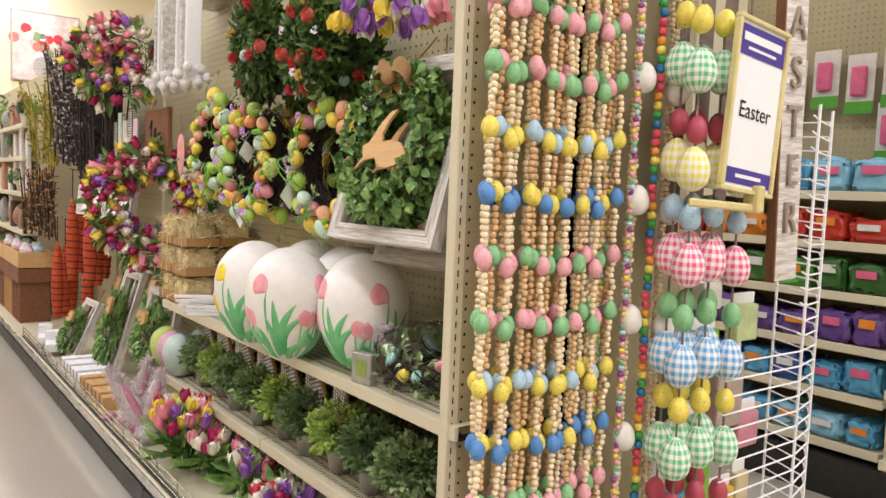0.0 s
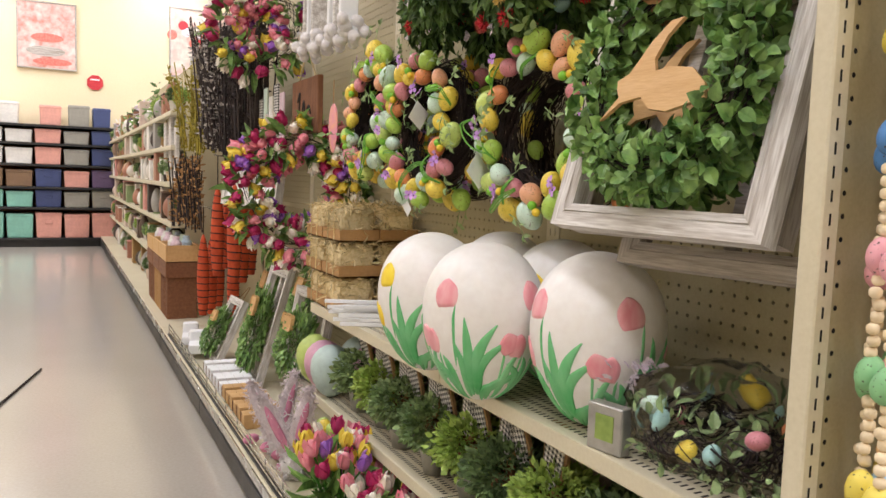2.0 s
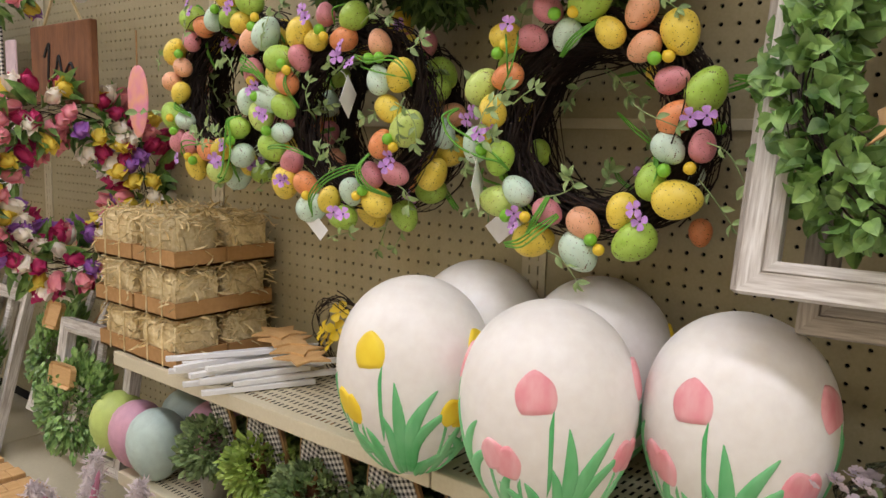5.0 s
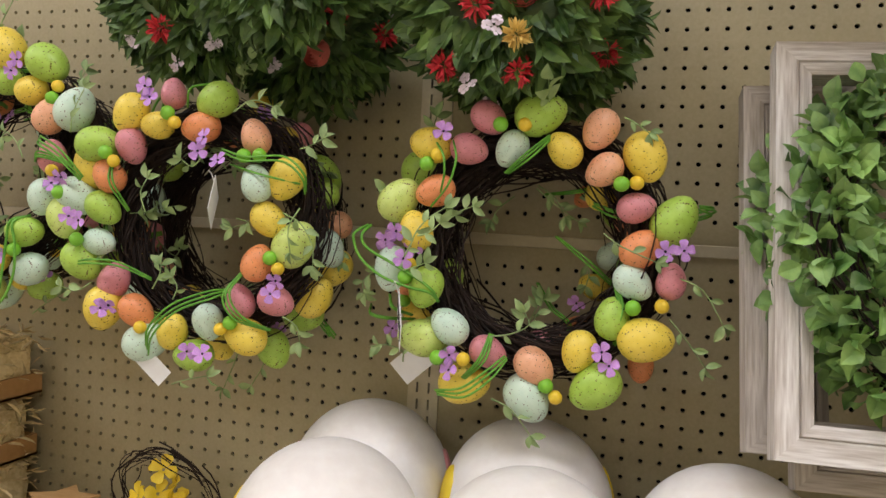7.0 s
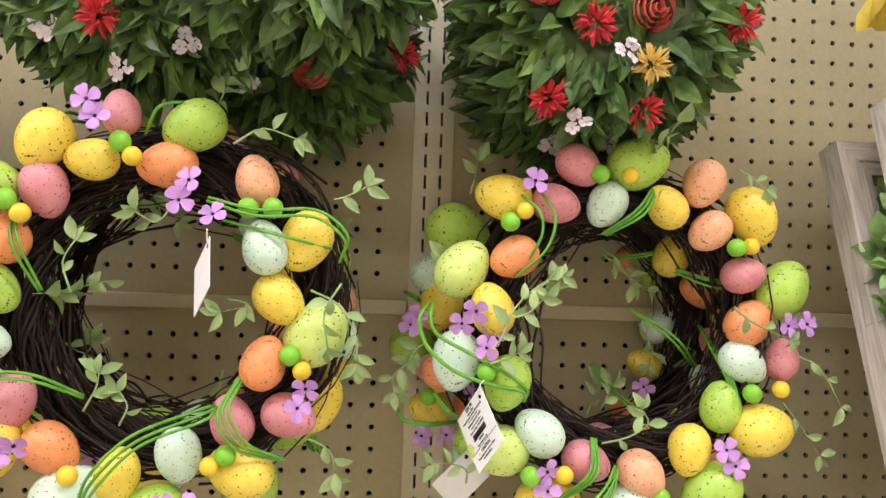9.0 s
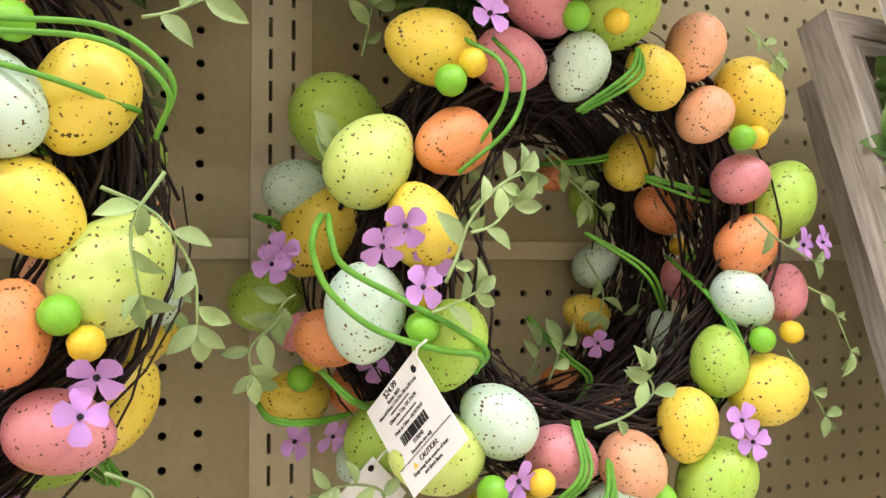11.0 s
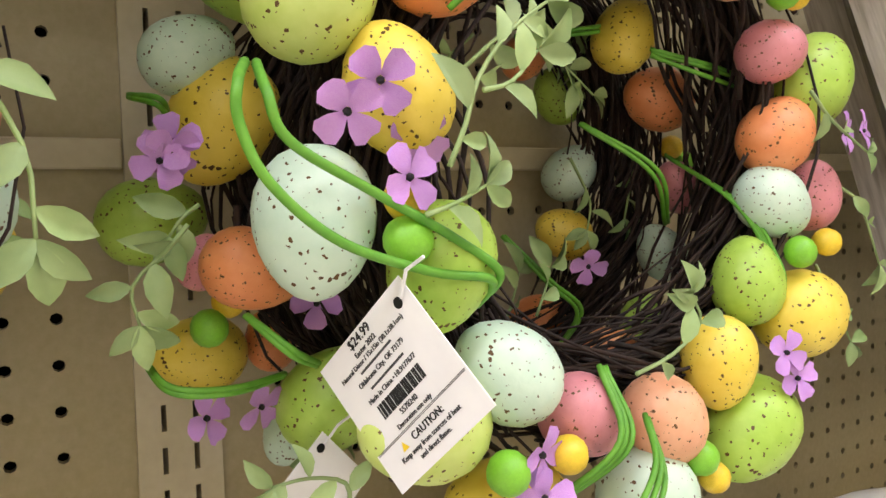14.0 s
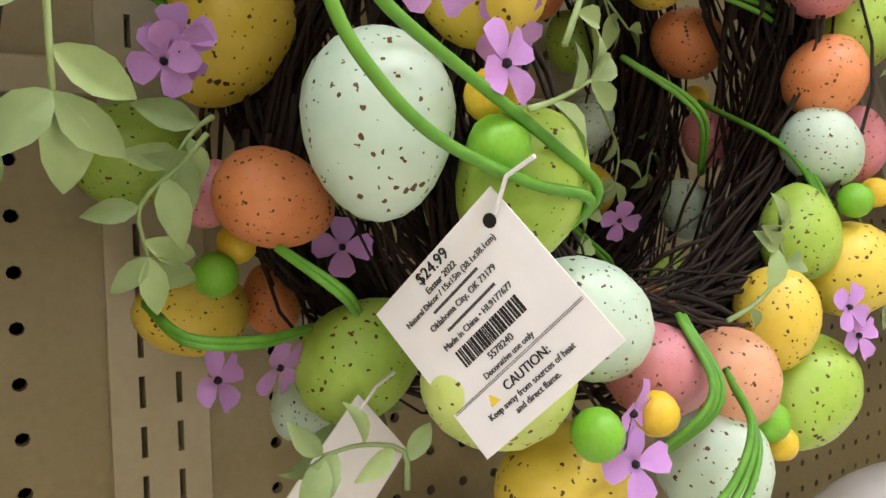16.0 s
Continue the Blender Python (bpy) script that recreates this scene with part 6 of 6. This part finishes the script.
part("plate", raw_mesh("plate", *moved(egg_form(0.078, 0.042, 18, 12), pose(0, 0, 0, 90, 0, 0) @ Matrix.Diagonal((1, 0.12, 1, 1)) @ Matrix()), smooth=True), mat("peach_paint", "eda884", "e08cab", rough=0.5, mottle=18), ov, m=pose(0, 0, 0, 0, 0, 0))
part("tag_cord", raw_mesh("tag_cord", *tube([(0, 0.07, 0), (0, 0.15, 0)], 0.002, 5)), BURLAP, ov)
for y in (3.62, 4.16):
    wf = wall_frame("small_frame", "small pale wooden framed print hanging by jute", (0.94, y + 0.21, 0.90), (0.955, y - 0.18, 0.89), (0.95, y + 0.22, 1.06), 0, WASHED, "small prints")
    part("print", box_bm(0.03, 0.03, -0.024, 0.36, 0.14, -0.02), PAPER, wf)
cs = thing("cotton_stack", "row of white cotton-trimmed plaques hanging on the pegboard", "plaques", facing(2.86, 1.52, 1.06))
for k in range(6):
    part("plaque", box_bm(-0.25 + k * 0.09, -0.05 + 0.012 * (k % 2), 0.05, -0.238 + k * 0.09, 0.34, 0.085 + 0.012 * (k % 3), 0.004), PAPER if k % 2 else WASHED, cs, m=pose(0, 0, 0, 0, 0, (k * 37) % 5 - 2))
    part("cotton_edge", raw_mesh("cotton_edge", *joined([moved(egg_form(0.017 + 0.006 * ((q * k) % 3), 0.02, 9, 6, 0), pose(-0.244 + k * 0.09 + 0.014 * ((q * 7 + k) % 3 - 1), -0.06 + 0.016 * ((q * 5 + k) % 4), 0.03 + q * 0.012)) for q in range(7)]), smooth=True), FUR_W, cs)
part("hook_bar", box_bm(-0.24, 0.30, -0.174, 0.2, 0.32, 0.0, 0.004), CHROME, cs)

# ---- far bays: shelves with boxed goods ----
rf = random.Random(21)
GOODS = [mat("goods_%s" % h, h, rough=0.55, grain=40, mottle=14, vary=0.12) for h in
         ("e8e2d8", "c8b89c", "b07c64", "d8c4b4", "8c7460", "d8968c", "f2eee6", "8c9c6c", "a8a49c", "a07c48", "5c4838", "4c4038", "d8d0c4")]
for bay in range(6):
    y0 = 5.6 + bay * 1.12
    bs = thing("shelf_bay", "beige shelving bay filled with spring ornaments", "shelving", pose(0, 0, 0), "shelf bays")
    for z in (0.44, 0.72, 0.98, 1.22, 1.44):
        part("board", box_bm(0.86, y0, z - 0.03, X_WALL, y0 + 1.1, z, 0.003), BEIGE, bs)
    part("side", box_bm(0.95, y0 - 0.012, 0.14, X_WALL, y0 - 0.001, 1.5), BEIGE, bs)
    for z in (DECK_Z, 0.44, 0.72, 0.98, 1.22, 1.44):
        y = y0 + 0.03
        while y < y0 + 1.0:
            w, h, d = rf.uniform(0.06, 0.16), rf.uniform(0.14, 0.225), rf.uniform(0.08, 0.2)
            kind = rf.randrange(4)
            mt = rf.choice(GOODS)
            x = rf.uniform(0.858, 0.90)
            g = thing("ornament", "small pale spring ornament on a far shelf", "ornament", pose(x, y, z + 0.001), "far ornaments")
            if kind == 0:
                part("body", box_bm(0, 0, 0, d, w, h, 0.006, seg=2), mt, g)
                part("lid", box_bm(-0.003, -0.003, h, d + 0.003, w + 0.003, h + 0.012, 0.003), rf.choice(GOODS), g)
            elif kind == 1:
                part("body", raw_mesh("body", *moved(egg_form(h * .5, w * .5), pose(w * .5, w * .5, h * .5)), smooth=True), mt, g)
                part("base", raw_mesh("base", *moved(lathe([(w * .3, 0), (w * .3, 0.012), (w * .2, 0.02)], 12), pose(w * .5, w * .5, 0))), rf.choice(GOODS), g)
            elif kind == 2:
                part("panel", box_bm(0, 0, 0, 0.02, w * 1.2, h * 1.1, 0.003), mt, g, m=pose(0.04, 0, 0, 0, 12, 0))
                part("inset", box_bm(-0.003, w * .15, h * .15, 0.0, w * 1.05, h * .95), rf.choice(GOODS), g, m=pose(0.04, 0, 0, 0, 12, 0))
            else:
                part("pot", raw_mesh("pot", *moved(lathe([(w * .25, 0), (w * .36, h * .4), (w * .3, h * .4)], 12), pose(w * .5, w * .5, 0))), mt, g)
                part("foliage", TOPIARY[rf.randrange(3)], None, g, m=pose(w * .5, w * .5, h * .6) @ Matrix.Diagonal((0.7, 0.7, 0.9, 1)), kind="stuff")
            y += w * 1.15 + rf.uniform(0.0, 0.02)
# sticks and leaves standing up above the far bays
for k in range(6):
    y = 6.2 + k * 0.85
    pl = thing("leaf_spray", "green artificial spray standing above the far shelves", "plant", pose(0.98, y, 1.44), "leaf sprays")
    sp = [(rf.gauss(0, .05), rf.gauss(0, .12), rf.uniform(0.0, 0.22)) for _ in range(120)]
    part("leaves", raw_mesh("leaves", *leaves(sp, [(q[0], q[1], 0.15) for q in sp], 0.05, 0.02, k, 0.3)), (BOX, SAGE, WHITEFLOWER)[k % 3], pl, kind="stuff")
    part("stem", raw_mesh("stem", *tube([(0, 0, 0.0), (0, 0, 0.2)], 0.006, 5)), TWIG, pl)
# wire baskets of jars
for k in range(3):
    y = 5.35 + k * 0.36
    b = thing("wood_crate", "low open wooden crate with pastel jars", "crate", pose(0.80, y, 0.5 - 0.17 * 0), "wood crates")
    for q in ((0, 0, 0, 0.012, 0.34, 0.10), (0.19, 0, 0, 0.202, 0.34, 0.10), (0.012, 0, 0, 0.19, 0.012, 0.10), (0.012, 0.328, 0, 0.19, 0.34, 0.10), (0.012, 0.012, 0, 0.19, 0.328, 0.008)):
        part("board", box_bm(*q, 0.002), PLYWOOD, b)
    for j in range(4):
        part("jar", raw_mesh("jar", *moved(lathe([(0.03, 0), (0.034, 0.02), (0.034, 0.1), (0.02, 0.12), (0.02, 0.14)], 12), pose(0.07 + 0.07 * (j % 2), 0.07 + j * 0.065, 0.01))), PASTEL[j], b)
    lower = thing("pedestal", "dark wooden display stand under crates", "stand", pose(0.80, y, DECK_Z), "display stands")
    for q in range(5):
        part("post", box_bm(0.01, 0.02 + q * 0.07, 0, 0.19, 0.05 + q * 0.07, 0.26, 0.003), BARK if k % 2 == 0 else CARD, lower)
    part("top", box_bm(0, 0, 0.26, 0.2, 0.34, 0.355, 0.003), BARK, lower)

# ---- far wall: shelving with bins, pictures, sign ----
BINS = {k: mat("bin_" + k, h, rough=0.5, grain=30, mottle=6) for k, h in dict(t="8cc8b4", p="e8a898", g="a09c90", n="44507c", w="ece8e0", b="8a6c50", v="6c5878").items()}
wsh = thing("wall_shelving", "dark shelving along the far wall", "shelving", pose(0, 0, 0))
for z in (0.12, 0.53, 0.80, 1.10, 1.38, 1.62):
    part("board", box_bm(-1.6, 11.85, z - 0.03, 0.95, 12.39, z, 0.003), KICK, wsh)
part("back", box_bm(-1.6, 12.36, 0.1, 0.95, 12.39, 1.62), BARK, wsh)
part("plinth", box_bm(-1.6, 11.9, 0, 0.95, 12.35, 0.09), KICK, wsh)
for z, row in ((0.12, "ttppp"), (0.53, "ttngg"), (0.80, "bbnpv"), (1.10, "wwpgn"), (1.38, "wwpgn"), (1.62, "wpgn")):
    n = len(row)
    w = 1.70 / n
    for k, ch in enumerate(row):
        x0 = -0.72 + k * w if n == 5 else (-0.72, 0.02, 0.36, 0.66)[k]
        ww = (w - 0.03) if n == 5 else (0.5, 0.26, 0.26, 0.22)[k]
        h = {0.12: 0.34, 0.53: 0.23, 0.80: 0.24, 1.10: 0.23, 1.38: 0.19, 1.62: 0.28}[z] - 0.02 * (k % 2)
        bn = thing("storage_bin", {"t": "mint green", "p": "salmon pink", "g": "grey", "n": "navy blue", "w": "white", "b": "brown", "v": "plum"}[ch] + " storage box on the far shelving", "storage box", pose(x0, 11.9, z + 0.001), "storage boxes")
        bm = box_bm(0, 0, 0, ww, 0.34, h, 0.012, seg=2)
        for q in bm.verts:
            t = 0.94 + 0.06 * q.co.z / h
            q.co.x = ww / 2 + (q.co.x - ww / 2) * t
        part("body", bm, BINS[ch], bn)
        part("rim", box_bm(-0.004, -0.006, h - 0.04, ww + 0.004, 0.0, h - 0.015, 0.003), BINS[ch], bn)
        if k % 2 == 0 and z < 0.9:
            part("handle", box_bm(ww * .35, -0.012, h * .55, ww * .65, -0.001, h * .68, 0.004), BINS[ch], bn)
PIC = [mat("canvas_%d" % i, a, b, rough=0.7, grain=12, mottle=3.5) for i, (a, b) in enumerate((("e8dcd4", "c87868"), ("f0e8da", "d8a89c")))]
for x0, x1, z0, z1, k in ((-0.25, 0.48, 2.40, 3.3, 0), (1.70, 2.60, 2.45, 3.45, 1)):
    pc = thing("wall_picture", "abstract coral and grey framed canvas on the cream wall", "picture", pose(0, 12.36, 0), "wall pictures")
    part("canvas", box_bm(x0 + 0.02, 0.0, z0 + 0.02, x1 - 0.02, 0.03, z1 - 0.02), PIC[k], pc)
    for a in ((x0, z0, x1, z0 + 0.02), (x0, z1 - 0.02, x1, z1), (x0, z0 + 0.02, x0 + 0.02, z1 - 0.02), (x1 - 0.02, z0 + 0.02, x1, z1 - 0.02)):
        part("frame_bar", box_bm(a[0], -0.01, a[1], a[2], 0.035, a[3], 0.002), GREYWOOD, pc)
    if k == 0:
        part("paint_stroke", raw_mesh("paint_stroke", *moved(egg_form(0.06, 0.2, 18, 10, 0), pose(0.12, -0.001, 2.82) @ Matrix.Diagonal((1, 0.01, 1, 1)))), CORAL, pc)
        part("paint_stroke", raw_mesh("paint_stroke", *moved(egg_form(0.05, 0.24, 18, 10, 0), pose(0.18, -0.001, 2.5) @ Matrix.Diagonal((1, 0.01, 1, 1)))), CORAL, pc)
        part("paint_stroke", raw_mesh("paint_stroke", *moved(egg_form(0.07, 0.24, 18, 10, 0), pose(0.1, -0.001, 2.64) @ Matrix.Diagonal((1, 0.008, 1, 1)))), GREYWOOD, pc)
    else:
        for q in range(16):
            part("painted_flower", raw_mesh("painted_flower", *moved(egg_form(0.07, 0.07, 12, 7, 0), pose(2.1 + rf.gauss(0, .16), -0.002, 3.05 + rf.gauss(0, .16)) @ Matrix.Diagonal((1, 0.02, 1, 1)))), (CORAL, DUSTY, WHITEFLOWER, REDFLOWER)[q % 4], pc)
        part("painted_vase", raw_mesh("painted_vase", *moved(egg_form(0.16, 0.12, 14, 9), pose(2.1, -0.002, 2.68) @ Matrix.Diagonal((1, 0.02, 1, 1)))), GREYWOOD, pc)
oc = thing("wall_sign", "red octagonal sign on the cream wall", "sign", pose(0.71, 12.385, 2.27))
part("plate", raw_mesh("plate", *moved(lathe([(0.108, 0), (0.11, 0.003), (0.11, 0.01), (0.108, 0.012)], 8), pose(0, 0, 0, 90, 0, 0) @ pose(0, 0, 0, 0, 0, 22.5))), REDFLOWER, oc)
part("word_bar", box_bm(-0.06, -0.016, 0.03, 0.06, -0.0125, 0.05), PAPER, oc)

# ---- the next aisle's shelving beyond the end ----
nx = tagged(new("gondola_next"), "beige pegboard shelving of the next aisle", "shelving", kind="structure")
pegboard("pegboard_panel", 0.2, 3.0, 1.18, 2.1, 3.32, 1.0, 1.2, nx)
part("back_sheet", box_bm(3.325, 0.0, 0.0, 3.34, 3.2, 2.1), PEG, nx)
part("kick_plate", box_bm(2.93, 0.2, 0.0, 3.32, 3.0, 0.15), KICK, nx)
for yy in (1.02, 1.93):
    part("side_post", box_bm(2.99, yy - 0.02, 0.15, 3.32, yy + 0.02, 2.1, 0.003), BEIGE, nx)
for k, z in enumerate((0.20, 0.395, 0.58, 0.775, 0.965, 1.155)):
    sh = thing("shelf", "beige steel shelf in the next aisle", "shelf", pose(0, 0, 0), "next aisle shelves")
    part("deck", box_bm(2.97, 1.045, z - 0.025, 3.31, 1.905, z, 0.002), BEIGE, sh)
    part("lip", box_bm(2.962, 1.045, z - 0.028, 2.97, 1.905, z + 0.006, 0.002), BEIGE, sh)
for z in (0.22, 0.47, 0.74):
    sh = thing("shelf", "beige steel shelf in the next aisle", "shelf", pose(0, 0, 0), "next aisle shelves")
    part("deck", box_bm(2.85, 0.2, z - 0.035, 3.31, 0.998, z, 0.002), BEIGE, sh)
STOCK = {k: mat("stock_" + k, h, rough=0.3, grain=40, mottle=25) for k, h in dict(b="5aa8d0", g="58a838", p="6c4c94", n="3c64b0", r="c83c2c", o="e89030", c="8cc4dc", w="e4e2dc", k="e06a90", e="3c6c30").items()}
rk = random.Random(31)
for z, tones in ((0.20, "bcbck"), (0.395, "nnbn"), (0.58, "pppn"), (0.775, "ggeg"), (0.965, "rrow"), (1.155, "cbcb")):
    y = 1.07
    while y < 1.86:
        w = rk.uniform(0.11, 0.16)
        h = rk.uniform(0.09, 0.135)
        b = thing("grass_bag", "clear bag of coloured shredded paper on a shelf", "packet", pose(2.985, y, z + 0.001), "stock bags")
        bm = box_bm(0, 0, 0, 0.16, w, h, 0.03, seg=3)
        bmesh.ops.subdivide_edges(bm, edges=bm.edges[:], cuts=1, use_grid_fill=True)
        for q in bm.verts:
            if q.co.z > 0.004:
                q.co += Vector((rk.gauss(0, .006), rk.gauss(0, .005), rk.gauss(0, .006)))
        part("pouch", to_mesh("pouch", bm, True), STOCK[rk.choice(tones)], b)
        part("label_patch", box_bm(-0.012, w * .25, h * .55, -0.004, w * .75, h * .8), STOCK[rk.choice("wwko")], b)
        y += w + 0.012
for y, z in ((1.20, 1.62), (1.34, 1.60), (1.48, 1.63), (1.21, 1.40), (1.62, 1.6)):
    b = thing("blister_pack", "clear blister pack with pink and green card on a hook", "packet", pose(3.24, y, z), "blister packs")
    part("card", box_bm(0, -0.055, -0.12, 0.006, 0.055, 0.12, 0.002), STOCK["w"], b)
    part("item", box_bm(-0.03, -0.03, -0.05, 0.0, 0.03, 0.07, 0.012, seg=2), STOCK["k"], b)
    part("card_foot", box_bm(-0.004, -0.055, -0.12, 0.0, 0.055, -0.07), STOCK["g"], b)
for y, z, k in ((0.86, 0.22, 0), (0.82, 0.47, 1), (0.86, 0.74, 2), (0.72, 0.47, 2), (0.7, 0.74, 1)):
    b = thing("easter_basket", "woven basket with green filler on a shelf", "basket", pose(2.98, y, z + 0.001), "baskets")
    part("bowl", raw_mesh("bowl", *lathe([(0.06, 0), (0.085, 0.09), (0.088, 0.092), (0.08, 0.09)], 16)), (FUR_P, PLYWOOD, KICK)[k], b)
    part("filler", TOPIARY[(k + 1) % 3], None, b, m=pose(0, 0, 0.10) @ Matrix.Diagonal((0.9, 0.9, 0.5, 1)), kind="stuff")
for y, z, tone in ((0.93, 1.42, "g"), (0.93, 1.32, "e"), (0.93, 1.10, "e"), (0.93, 1.02, "k"), (0.85, 1.42, "o"), (0.85, 1.05, "k")):
    b = thing("bagged_item", "small bagged item hanging on a hook", "packet", pose(2.95, y, z), "bagged items")
    part("pouch", raw_mesh("pouch", *egg_form(0.05, 0.04, 12, 8), smooth=True), STOCK[tone], b)
    part("header", box_bm(-0.003, -0.04, 0.045, 0.003, 0.04, 0.08), STOCK["w"], b)
